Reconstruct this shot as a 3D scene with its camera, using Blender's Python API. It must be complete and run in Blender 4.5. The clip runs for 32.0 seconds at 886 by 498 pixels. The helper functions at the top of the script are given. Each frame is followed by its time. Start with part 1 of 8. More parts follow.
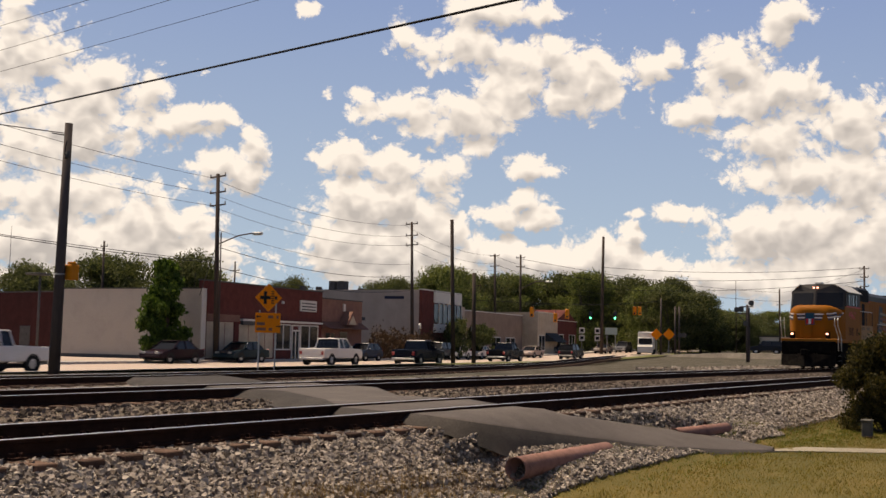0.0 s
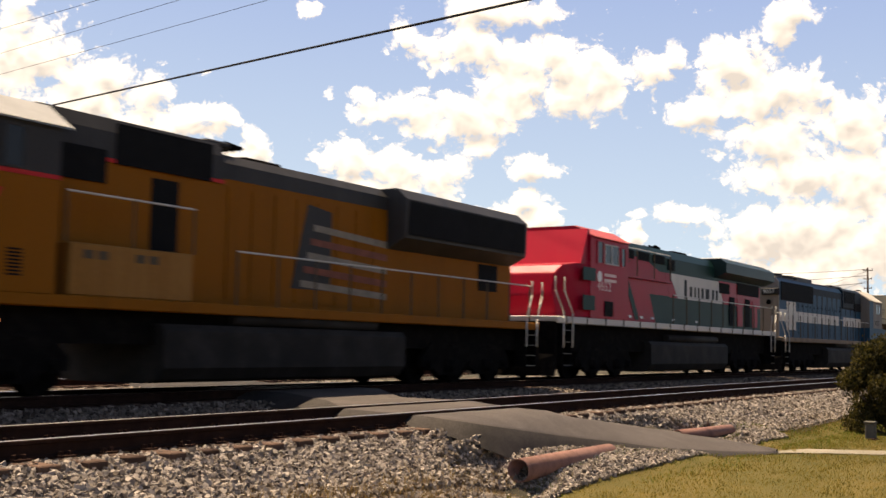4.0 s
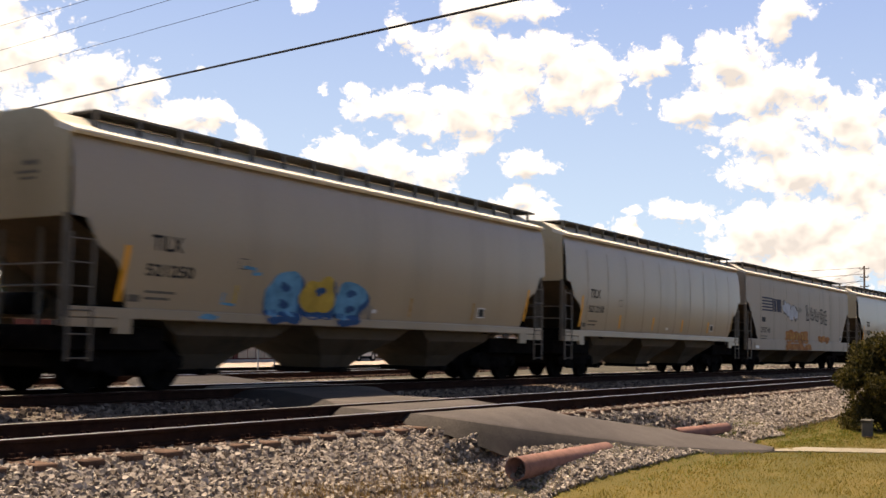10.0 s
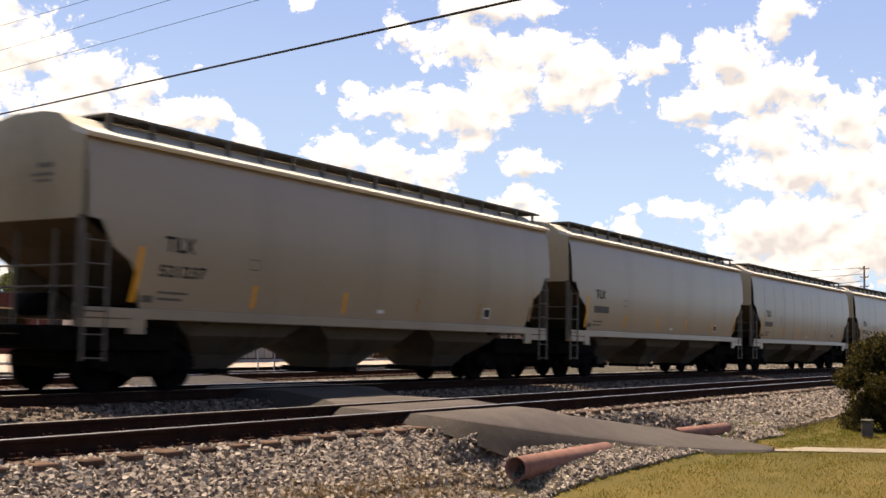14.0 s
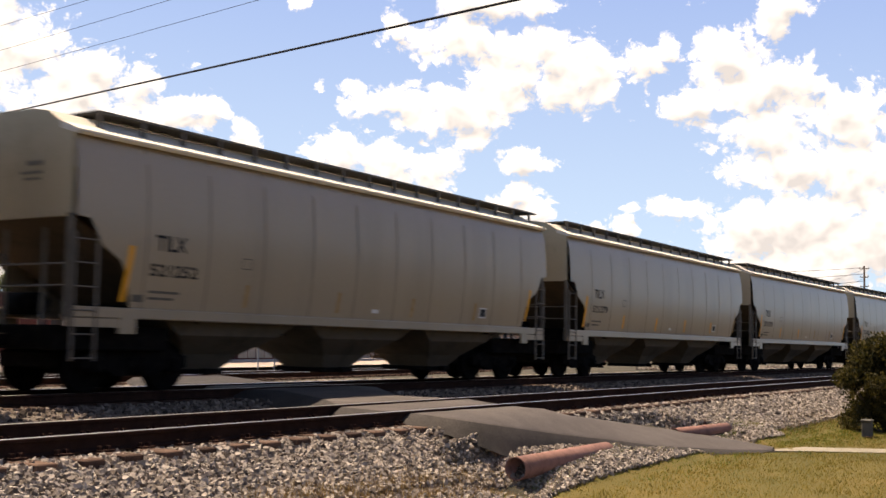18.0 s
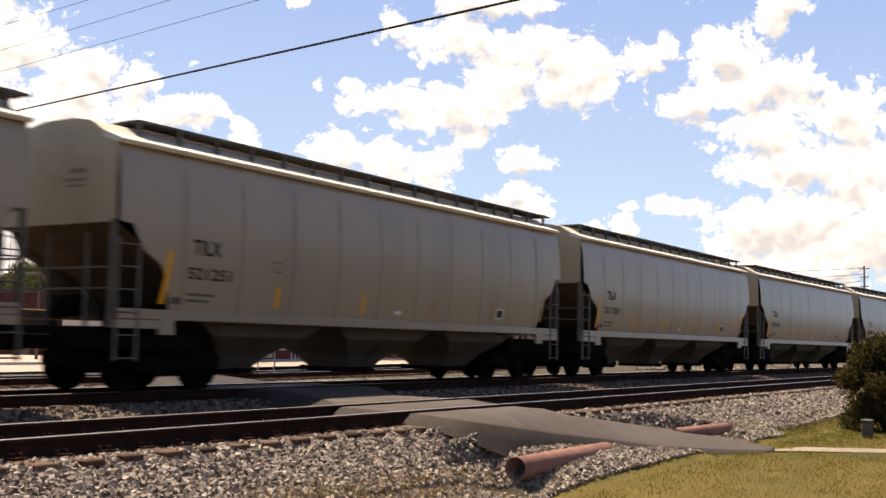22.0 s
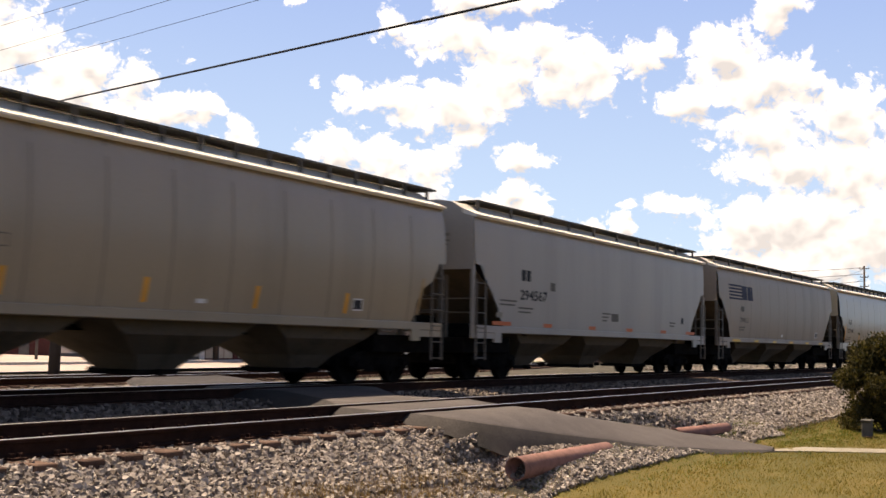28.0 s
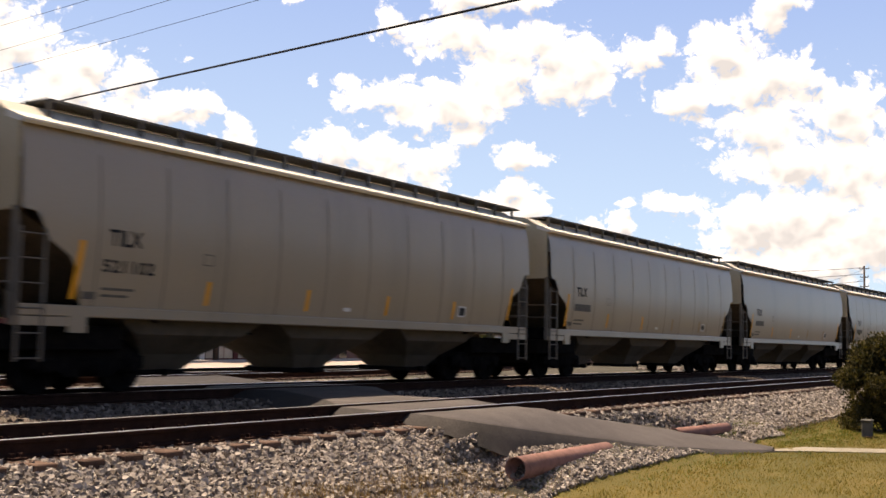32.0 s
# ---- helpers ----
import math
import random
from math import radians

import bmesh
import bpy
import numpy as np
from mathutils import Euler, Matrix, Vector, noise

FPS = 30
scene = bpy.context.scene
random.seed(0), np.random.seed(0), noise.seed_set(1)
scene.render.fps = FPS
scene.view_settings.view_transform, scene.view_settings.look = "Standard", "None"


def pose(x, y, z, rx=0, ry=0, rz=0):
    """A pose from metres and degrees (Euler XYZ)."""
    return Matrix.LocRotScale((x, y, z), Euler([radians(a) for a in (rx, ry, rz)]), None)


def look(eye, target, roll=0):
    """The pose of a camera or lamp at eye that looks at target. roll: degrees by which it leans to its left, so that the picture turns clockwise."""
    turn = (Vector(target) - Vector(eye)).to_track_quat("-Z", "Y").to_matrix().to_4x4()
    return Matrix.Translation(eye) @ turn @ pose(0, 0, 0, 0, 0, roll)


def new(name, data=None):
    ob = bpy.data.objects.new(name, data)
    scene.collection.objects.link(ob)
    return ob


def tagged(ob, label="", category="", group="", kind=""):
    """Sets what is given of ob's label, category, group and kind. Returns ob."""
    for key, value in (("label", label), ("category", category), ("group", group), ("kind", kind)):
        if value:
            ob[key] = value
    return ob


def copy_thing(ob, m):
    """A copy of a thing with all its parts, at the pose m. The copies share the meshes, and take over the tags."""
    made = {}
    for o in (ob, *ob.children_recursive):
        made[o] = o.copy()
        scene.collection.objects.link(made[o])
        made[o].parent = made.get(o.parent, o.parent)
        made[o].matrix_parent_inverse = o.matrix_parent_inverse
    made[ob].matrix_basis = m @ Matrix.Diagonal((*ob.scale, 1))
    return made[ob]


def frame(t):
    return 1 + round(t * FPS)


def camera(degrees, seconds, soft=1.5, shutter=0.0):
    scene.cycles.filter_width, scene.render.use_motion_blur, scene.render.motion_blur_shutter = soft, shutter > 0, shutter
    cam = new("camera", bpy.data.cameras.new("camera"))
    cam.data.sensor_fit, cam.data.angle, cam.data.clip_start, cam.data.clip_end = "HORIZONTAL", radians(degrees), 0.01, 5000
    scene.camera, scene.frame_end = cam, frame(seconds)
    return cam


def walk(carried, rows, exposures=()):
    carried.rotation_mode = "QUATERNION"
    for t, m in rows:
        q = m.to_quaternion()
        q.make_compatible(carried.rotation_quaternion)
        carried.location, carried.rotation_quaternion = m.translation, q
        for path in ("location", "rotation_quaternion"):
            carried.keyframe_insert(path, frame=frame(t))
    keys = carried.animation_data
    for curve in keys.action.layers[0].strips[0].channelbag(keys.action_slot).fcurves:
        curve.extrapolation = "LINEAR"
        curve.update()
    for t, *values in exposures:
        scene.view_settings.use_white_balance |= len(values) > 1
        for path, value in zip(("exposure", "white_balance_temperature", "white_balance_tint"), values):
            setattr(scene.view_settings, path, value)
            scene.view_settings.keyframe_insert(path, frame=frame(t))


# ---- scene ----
# ---------------------------------------------------------------- camera
# x runs along the railway, y across it (away from the camera), z up; z = 0 is the top of the rails
DEGREES = 43.504
EYE = (0.0, 0.0, 0.938)
AXES = Matrix(((0.5323, -0.08247, -0.84253), (-0.84633, -0.02878, -0.53189), (0.01962, 0.99618, -0.08511))).to_4x4()
cam = camera(DEGREES, 32.0, 1.5, 0.35)


def aim(right, down):
    """The tripod's small sway: how far the view turns, in thousandths of a radian."""
    return Matrix.Translation(EYE) @ AXES @ pose(0, 0, 0, math.degrees(down * 0.001), math.degrees(right * 0.001), 0)


SWAY = [(0, 0, 0), (0.35, 0, 1.0), (0.5, 0, 1.5), (1, 2.3, 1.5), (1.5, 4.6, 1.5), (2, 4.1, 1.5), (2.5, 3.8, 1.5), (3, 3.5, 1.5), (3.5, 3.1, 1.5),
        (5.5, 0.8, 1.5), (6, 0.2, 1.5), (7, 0, 1.0), (8, 0, 0.5), (9, 0, 0), (9.5, -0.3, 0), (10, 0, 0), (20, 0, 0), (32, 0, 0)]
EXPOSURES = [(t, 1.05 + e, k, tint) for t, e, k, tint in ((0, -0.64, 7950, 14), (1.5, -0.62, 7950, 14), (2.6, -0.56, 8050, 14), (3.5, -0.1, 8500, 14), (6, 0.02, 8800, 14), (8.6, 0.02, 8600, 14),
                                                      (11.5, 0.02, 7850, 15), (32, 0.02, 7800, 15))]
walk(cam, [(t, aim(a, b)) for t, a, b in SWAY], EXPOSURES)

# ---------------------------------------------------------------- sky and sun
SUN_WAY = Vector((0.02, 0.42, 0.905)).normalized()
world = bpy.data.worlds.new("sky")
scene.world = world
world.use_nodes = True
wn = world.node_tree
sky = wn.nodes.new("ShaderNodeTexSky")
sky.sky_type, sky.sun_disc = "NISHITA", False
sky.sun_elevation, sky.sun_rotation = math.asin(SUN_WAY.z), math.atan2(SUN_WAY.x, SUN_WAY.y)
sky.air_density, sky.dust_density, sky.ozone_density = 0.5, 0.6, 1.6
wn.links.new(sky.outputs[0], wn.nodes["Background"].inputs[0])
wn.nodes["Background"].inputs[1].default_value = 0.05
sun = new("sun", bpy.data.lights.new("sun", "SUN"))
sun.data.energy, sun.data.angle, sun.data.color = 4.5, radians(0.6), (1.0, 0.93, 0.83)
sun.matrix_world = look(SUN_WAY * 300, (0, 0, 0))

# ---------------------------------------------------------------- mesh helpers


def box(bm, x0, x1, y0, y1, z0, z1, bevel=0.0):
    vs = [bm.verts.new((x, y, z)) for x in (x0, x1) for y in (y0, y1) for z in (z0, z1)]
    for f in ((0, 1, 3, 2), (4, 6, 7, 5), (0, 4, 5, 1), (2, 3, 7, 6), (0, 2, 6, 4), (1, 5, 7, 3)):
        bm.faces.new([vs[i] for i in f])
    if bevel:
        es = list({e for v in vs for e in v.link_edges})
        bmesh.ops.bevel(bm, geom=es, offset=bevel, segments=1, affect="EDGES", profile=0.5)
    return bm


def prism(bm, outline, a, b, axis="y"):
    """A flat outline swept from a to b along an axis. The outline is (x, z) for y, (y, z) for x, (x, y) for z."""
    def at(p, d):
        return {"y": (p[0], d, p[1]), "x": (d, p[0], p[1]), "z": (p[0], p[1], d)}[axis]
    r0 = [bm.verts.new(at(p, a)) for p in outline]
    r1 = [bm.verts.new(at(p, b)) for p in outline]
    n = len(outline)
    bm.faces.new(r0), bm.faces.new(r1[::-1])
    for i in range(n):
        bm.faces.new((r0[i], r1[i], r1[(i + 1) % n], r0[(i + 1) % n]))
    return bm


def rod(bm, p, q, r, seg=6, r2=None, caps=True):
    p, q = Vector(p), Vector(q)
    d = (q - p).normalized()
    u = d.orthogonal().normalized()
    v = d.cross(u)
    r2 = r if r2 is None else r2
    a, b = [], []
    for i in range(seg):
        k = 2 * math.pi * i / seg
        o = u * math.cos(k) + v * math.sin(k)
        a.append(bm.verts.new(p + o * r)), b.append(bm.verts.new(q + o * r2))
    for i in range(seg):
        f = bm.faces.new((a[i], a[(i + 1) % seg], b[(i + 1) % seg], b[i]))
        f.smooth = seg > 6
    if caps:
        bm.faces.new(a[::-1]), bm.faces.new(b)
    return bm


def pipe_run(bm, pts, r, seg=6):
    for p, q in zip(pts, pts[1:]):
        rod(bm, p, q, r, seg)
    return bm


def ring(bm, centre, axis, r0, r1, half, seg=20):
    """A hollow ring (tube wall) about an axis through centre."""
    c, d = Vector(centre), Vector(axis).normalized()
    u = d.orthogonal().normalized()
    v = d.cross(u)
    loops = []
    for rr, h in ((r0, -half), (r1, -half), (r1, half), (r0, half)):
        loops.append([bm.verts.new(c + d * h + (u * math.cos(2 * math.pi * i / seg) + v * math.sin(2 * math.pi * i / seg)) * rr) for i in range(seg)])
    for k in range(4):
        a, b = loops[k], loops[(k + 1) % 4]
        for i in range(seg):
            f = bm.faces.new((a[i], a[(i + 1) % seg], b[(i + 1) % seg], b[i]))
            f.smooth = k in (1, 3)
    return bm


def finish(name, bm):
    bmesh.ops.recalc_face_normals(bm, faces=bm.faces)
    me = bpy.data.meshes.new(name)
    bm.to_mesh(me)
    bm.free()
    return me


def part(name, bm, material, parent=None, label="", at=None):
    me = bm if isinstance(bm, bpy.types.Mesh) else finish(name, bm)
    if material and not me.materials:
        me.materials.append(material)
    ob = new(name, me)
    if parent:
        ob.parent = parent
    if at is not None:
        ob.matrix_basis = at if isinstance(at, Matrix) else Matrix.Translation(at)
    if label:
        tagged(ob, label)
    return ob


def thing(name, label, category, group="", at=None, kind=""):
    ob = new(name)
    ob.empty_display_size = 0.2
    if at is not None:
        ob.matrix_basis = at if isinstance(at, Matrix) else Matrix.Translation(at)
    return tagged(ob, label, category, group, kind)


def B():
    return bmesh.new()


def sheet(name, xs, ys, height, material, label, kind="structure"):
    """A ground sheet on a grid of lines, lifted by height(x, y)."""
    verts = [(x, y, height(x, y)) for x in xs for y in ys]
    n = len(ys)
    faces = [(i * n + j, (i + 1) * n + j, (i + 1) * n + j + 1, i * n + j + 1) for i in range(len(xs) - 1) for j in range(n - 1)]
    me = bpy.data.meshes.new(name)
    me.from_pydata(verts, [], faces)
    me.polygons.foreach_set("use_smooth", [True] * len(faces))
    me.materials.append(material)
    return tagged(new(name, me), label, "", "", kind)


# ---------------------------------------------------------------- materials


def paint(name, colour, rough=0.5, metal=0.0, vary=0.25, scale=3.0, fine=40.0, bump=0.1, dirt=None, dirt_amount=0.35, streak=False, spec=0.1):
    """A surface with two scales of variation: broad stains and a fine grain with relief."""
    m = bpy.data.materials.new(name)
    m.use_nodes = True
    t = m.node_tree
    n, l = t.nodes, t.links
    bs = n["Principled BSDF"]
    co = n.new("ShaderNodeTexCoord")
    mp = n.new("ShaderNodeMapping")
    mp.inputs["Scale"].default_value = (1, 1, 0.12) if streak else (1, 1, 1)
    l.new(co.outputs["Object"], mp.inputs["Vector"])
    big = n.new("ShaderNodeTexNoise")
    big.inputs["Scale"].default_value, big.inputs["Detail"].default_value = scale, 6
    big.inputs["Roughness"].default_value = 0.65
    l.new(mp.outputs[0], big.inputs["Vector"])
    small = n.new("ShaderNodeTexNoise")
    small.inputs["Scale"].default_value, small.inputs["Detail"].default_value = fine, 3
    l.new(co.outputs["Object"], small.inputs["Vector"])
    c = Vector(colour)
    ramp = n.new("ShaderNodeValToRGB")
    ramp.color_ramp.elements[0].position, ramp.color_ramp.elements[1].position = 0.3, 0.7
    ramp.color_ramp.elements[0].color = (*(c * (1 - vary)), 1)
    ramp.color_ramp.elements[1].color = (*[min(1, k) for k in c * (1 + vary * 0.6)], 1)
    l.new(big.outputs[0], ramp.inputs[0])
    mix = n.new("ShaderNodeMix")
    mix.data_type, mix.blend_type = "RGBA", "MULTIPLY"
    mix.inputs[0].default_value = vary
    l.new(ramp.outputs[0], mix.inputs[6])
    l.new(small.outputs[0], mix.inputs[7])
    out = mix.outputs[2]
    if dirt:
        d = n.new("ShaderNodeValToRGB")
        d.color_ramp.elements[0].position, d.color_ramp.elements[1].position = 0.5, 0.75
        l.new(big.outputs[0], d.inputs[0])
        k = n.new("ShaderNodeMath")
        k.operation = "MULTIPLY"
        k.inputs[1].default_value = dirt_amount
        l.new(d.outputs[0], k.inputs[0])
        mx = n.new("ShaderNodeMix")
        mx.data_type = "RGBA"
        mx.inputs[7].default_value = (*dirt, 1)
        l.new(k.outputs[0], mx.inputs[0])
        l.new(out, mx.inputs[6])
        out = mx.outputs[2]
    l.new(out, bs.inputs["Base Color"])
    bs.inputs["Roughness"].default_value = rough
    bs.inputs["Metallic"].default_value = metal
    bs.inputs["Specular IOR Level"].default_value = spec
    if bump:
        b = n.new("ShaderNodeBump")
        b.inputs["Strength"].default_value = bump
        b.inputs["Distance"].default_value = 0.02
        l.new(small.outputs[0], b.inputs["Height"])
        l.new(b.outputs[0], bs.inputs["Normal"])
    return m


def per_piece(name, dark, light, rough=0.9, fine=60.0, islands=False):
    """Stones, ties and the like: each piece has its own tone."""
    m = paint(name, light, rough, vary=0.2, fine=fine, bump=0.3)
    t = m.node_tree
    n, l = t.nodes, t.links
    src = n.new("ShaderNodeNewGeometry").outputs["Random Per Island"] if islands else n.new("ShaderNodeObjectInfo").outputs["Random"]
    ramp = n.new("ShaderNodeValToRGB")
    ramp.color_ramp.elements[0].color, ramp.color_ramp.elements[1].color = (*dark, 1), (*light, 1)
    l.new(src, ramp.inputs[0])
    mix = next(k for k in n if k.type == "MIX")
    l.new(ramp.outputs[0], mix.inputs[6])
    return m


def glow(name, colour, strength):
    m = bpy.data.materials.new(name)
    m.use_nodes = True
    bs = m.node_tree.nodes["Principled BSDF"]
    bs.inputs["Base Color"].default_value = (*colour, 1)
    bs.inputs["Emission Color"].default_value = (*colour, 1)
    bs.inputs["Emission Strength"].default_value = strength
    return m


def ground_mix(name, stops, scale_big, scale_fine, rough=0.95, bump=0.5, dist=0.03):
    """Ground cover whose colour runs through a few stops by noise at two scales."""
    m = bpy.data.materials.new(name)
    m.use_nodes = True
    t = m.node_tree
    n, l = t.nodes, t.links
    bs = n["Principled BSDF"]
    co = n.new("ShaderNodeTexCoord")
    a, b = n.new("ShaderNodeTexNoise"), n.new("ShaderNodeTexNoise")
    for k, s in ((a, scale_big), (b, scale_fine)):
        k.inputs["Scale"].default_value, k.inputs["Detail"].default_value, k.inputs["Roughness"].default_value = s, 8, 0.7
        l.new(co.outputs["Object"], k.inputs["Vector"])
    av = n.new("ShaderNodeMath")
    av.operation = "ADD"
    l.new(a.outputs[0], av.inputs[0]), l.new(b.outputs[0], av.inputs[1])
    hv = n.new("ShaderNodeMath")
    hv.operation = "MULTIPLY"
    hv.inputs[1].default_value = 0.5
    l.new(av.outputs[0], hv.inputs[0])
    r = n.new("ShaderNodeValToRGB")
    r.color_ramp.elements.remove(r.color_ramp.elements[1])
    for i, (pos, col) in enumerate(stops):
        e = r.color_ramp.elements[0] if i == 0 else r.color_ramp.elements.new(pos)
        e.position, e.color = pos, (*col, 1)
    l.new(hv.outputs[0], r.inputs[0])
    l.new(r.outputs[0], bs.inputs["Base Color"])
    bs.inputs["Roughness"].default_value = rough
    bs.inputs["Specular IOR Level"].default_value = 0.2
    bp = n.new("ShaderNodeBump")
    bp.inputs["Strength"].default_value, bp.inputs["Distance"].default_value = bump, dist
    l.new(b.outputs[0], bp.inputs["Height"])
    l.new(bp.outputs[0], bs.inputs["Normal"])
    return m


M_GRASS = ground_mix("grass_ground", [(0.38, (0.055, 0.056, 0.012)), (0.5, (0.1, 0.078, 0.02)), (0.64, (0.16, 0.105, 0.03))], 0.5, 40)
M_VERGE = ground_mix("verge_grass", [(0.35, (0.06, 0.07, 0.02)), (0.5, (0.11, 0.11, 0.035)), (0.65, (0.16, 0.14, 0.05))], 0.3, 12)
M_BRICKSHADE = paint("shingle_awning", (0.2, 0.1, 0.075), 0.9, vary=0.25, scale=2, bump=0.3)
M_BALLAST = ground_mix("ballast_bed", [(0.35, (0.06, 0.042, 0.03)), (0.5, (0.15, 0.12, 0.092)), (0.62, (0.27, 0.225, 0.18))], 6, 28, bump=1.0, dist=0.06)
M_DIRT = ground_mix("town_ground", [(0.36, (0.022, 0.022, 0.011)), (0.5, (0.055, 0.046, 0.03)), (0.64, (0.12, 0.1, 0.075))], 0.35, 6, bump=0.8, dist=0.05)
M_ASPHALT = ground_mix("worn_asphalt", [(0.35, (0.05, 0.041, 0.036)), (0.5, (0.08, 0.066, 0.058)), (0.65, (0.125, 0.104, 0.092))], 0.9, 45, rough=0.85, bump=0.4, dist=0.01)
M_ROAD = ground_mix("road_concrete", [(0.35, (0.32, 0.245, 0.195)), (0.5, (0.385, 0.3, 0.243)), (0.65, (0.45, 0.36, 0.295))], 0.15, 8, rough=0.9, bump=0.15, dist=0.01)
M_DARKASPHALT = ground_mix("dark_asphalt_and_shade", [(0.35, (0.018, 0.015, 0.013)), (0.5, (0.036, 0.03, 0.026)), (0.65, (0.065, 0.054, 0.046))], 1.2, 40, rough=0.9, bump=0.5, dist=0.015)
M_LANE = ground_mix("gravel_lane", [(0.35, (0.1, 0.085, 0.068)), (0.5, (0.17, 0.145, 0.118)), (0.65, (0.25, 0.215, 0.175))], 0.6, 10, bump=0.4, dist=0.02)
M_PATH = ground_mix("pale_path", [(0.35, (0.14, 0.115, 0.08)), (0.5, (0.25, 0.215, 0.16)), (0.65, (0.34, 0.3, 0.235))], 1.5, 30, bump=0.3)
M_STONE = per_piece("ballast_stone", (0.078, 0.058, 0.044), (0.45, 0.38, 0.315), islands=True)
# stone between the main tracks: darker and browner than on the bank
M_STONE_DARK = per_piece("dark_ballast_stone", (0.045, 0.033, 0.025), (0.27, 0.21, 0.165), islands=True)
M_TIE = per_piece("tie_wood", (0.05, 0.03, 0.022), (0.14, 0.085, 0.06))
M_RAIL = paint("rail_rust", (0.04, 0.02, 0.014), 0.9, vary=0.35, scale=4, fine=60, bump=0.2, spec=0.04)
M_RAILTOP = paint("rail_polished", (0.8, 0.74, 0.67), 0.34, metal=1.0, vary=0.08, bump=0.03)
M_RUSTPIPE = paint("rusty_pipe", (0.36, 0.19, 0.15), 0.8, vary=0.4, scale=5, fine=50, bump=0.25, dirt=(0.12, 0.06, 0.045))
# running gear nearly black: the deep shade under the train is put into it
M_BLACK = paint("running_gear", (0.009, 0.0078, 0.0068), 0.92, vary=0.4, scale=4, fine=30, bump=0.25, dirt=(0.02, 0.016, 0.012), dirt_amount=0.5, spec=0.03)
M_DARKPIT = paint("dark_inside", (0.012, 0.011, 0.011), 0.95, vary=0.2)
M_TAN = paint("hopper_tan", (0.365, 0.28, 0.182), 0.28, vary=0.14, scale=0.7, fine=18, bump=0.06, dirt=(0.22, 0.175, 0.12), dirt_amount=0.35, streak=True, spec=0.42)
M_GREYCAR = paint("hopper_grey", (0.38, 0.335, 0.28), 0.3, vary=0.14, scale=0.7, fine=18, bump=0.06, dirt=(0.3, 0.26, 0.21), dirt_amount=0.35, streak=True)
M_OLDCAR = paint("hopper_weathered", (0.37, 0.295, 0.22), 0.4, vary=0.25, scale=1.1, fine=18, bump=0.08, dirt=(0.23, 0.17, 0.12), dirt_amount=0.6, streak=True)
# roof and eave paler than the flanks: sunlight is put into both colours
M_ROOFTAN = paint("sunlit_roof_tan", (0.68, 0.6, 0.48), 0.6, vary=0.2, scale=1.2, fine=20, bump=0.08, dirt=(0.36, 0.29, 0.22))
M_EAVE = paint("sunlit_hopper_eave", (0.8, 0.72, 0.58), 0.55, vary=0.12, scale=1.2, fine=20, bump=0.05, dirt=(0.5, 0.42, 0.32))
M_GRATING = paint("roof_grating", (0.13, 0.115, 0.095), 0.6, metal=0.3, vary=0.2)
M_WHITE = paint("white_mark", (0.75, 0.74, 0.7), 0.5, vary=0.1, bump=0)
M_STEELGREY = paint("grey_steel", (0.17, 0.145, 0.115), 0.55, metal=0.3, vary=0.2)

# ---------------------------------------------------------------- cumulus sky: a far shell that drifts
# puffs: right and up of the line of sight and half sizes, in hundredths
LEFT_BANK = [(-37.9, 17.4, 4.6, 3.6), (-32.3, 14.8, 5.6, 3.2), (-27.9, 14.0, 3.1, 2.3), (-35.3, 10.7, 7.6, 3.8), (-24.6, 12.0, 3.8, 1.7), (-20.8, 12.3, 1.9, 1.1), (-34.3, 5.6, 8.7, 2.6), (-36.8, 1.1, 7.6, 2.0), (-29.0, 2.1, 6.1, 2.3), (-21.1, 7.9, 3.1, 1.6), (-17.5, 9.7, 1.3, 1.6), (-18.3, 7.2, 2.3, 1.4), (-24.6, 0.1, 6.6, 1.7), (-39.4, 21.4, 1.5, 2.0), (-22.6, 2.8, 3.1, 1.4), (-32.3, -2.0, 10.2, 1.5)]
TOWER_BANK = [(-8.9, 8.4, 3.0, 1.7), (-4.8, 7.4, 3.4, 1.9), (-6.3, 4.6, 5.1, 3.1), (-1.2, 6.7, 2.3, 2.1), (1.1, 7.7, 1.5, 1.5), (-7.3, 0.8, 5.9, 2.8), (-0.7, 2.1, 4.1, 3.1), (-9.9, 5.1, 1.8, 2.5), (-4.3, -1.5, 7.6, 1.8)]
CENTRE_BANK = [(3.9, 21.9, 5.6, 1.6), (-2.2, 19.3, 3.1, 1.3), (2.3, 18.6, 4.8, 2.3), (7.9, 17.6, 5.1, 2.4), (13.0, 16.3, 3.0, 2.4), (14.8, 14.3, 1.5, 1.7), (-4.3, 13.4, 5.1, 1.5), (-7.8, 14.3, 1.8, 1.0), (0.8, 12.0, 4.6, 2.4), (5.9, 13.8, 4.1, 2.3), (10.5, 14.0, 3.1, 1.8), (-10.9, 14.6, 0.6, 0.7), (3.1, 9.7, 2.5, 1.1), (8.4, 21.7, 3.1, 0.8)]
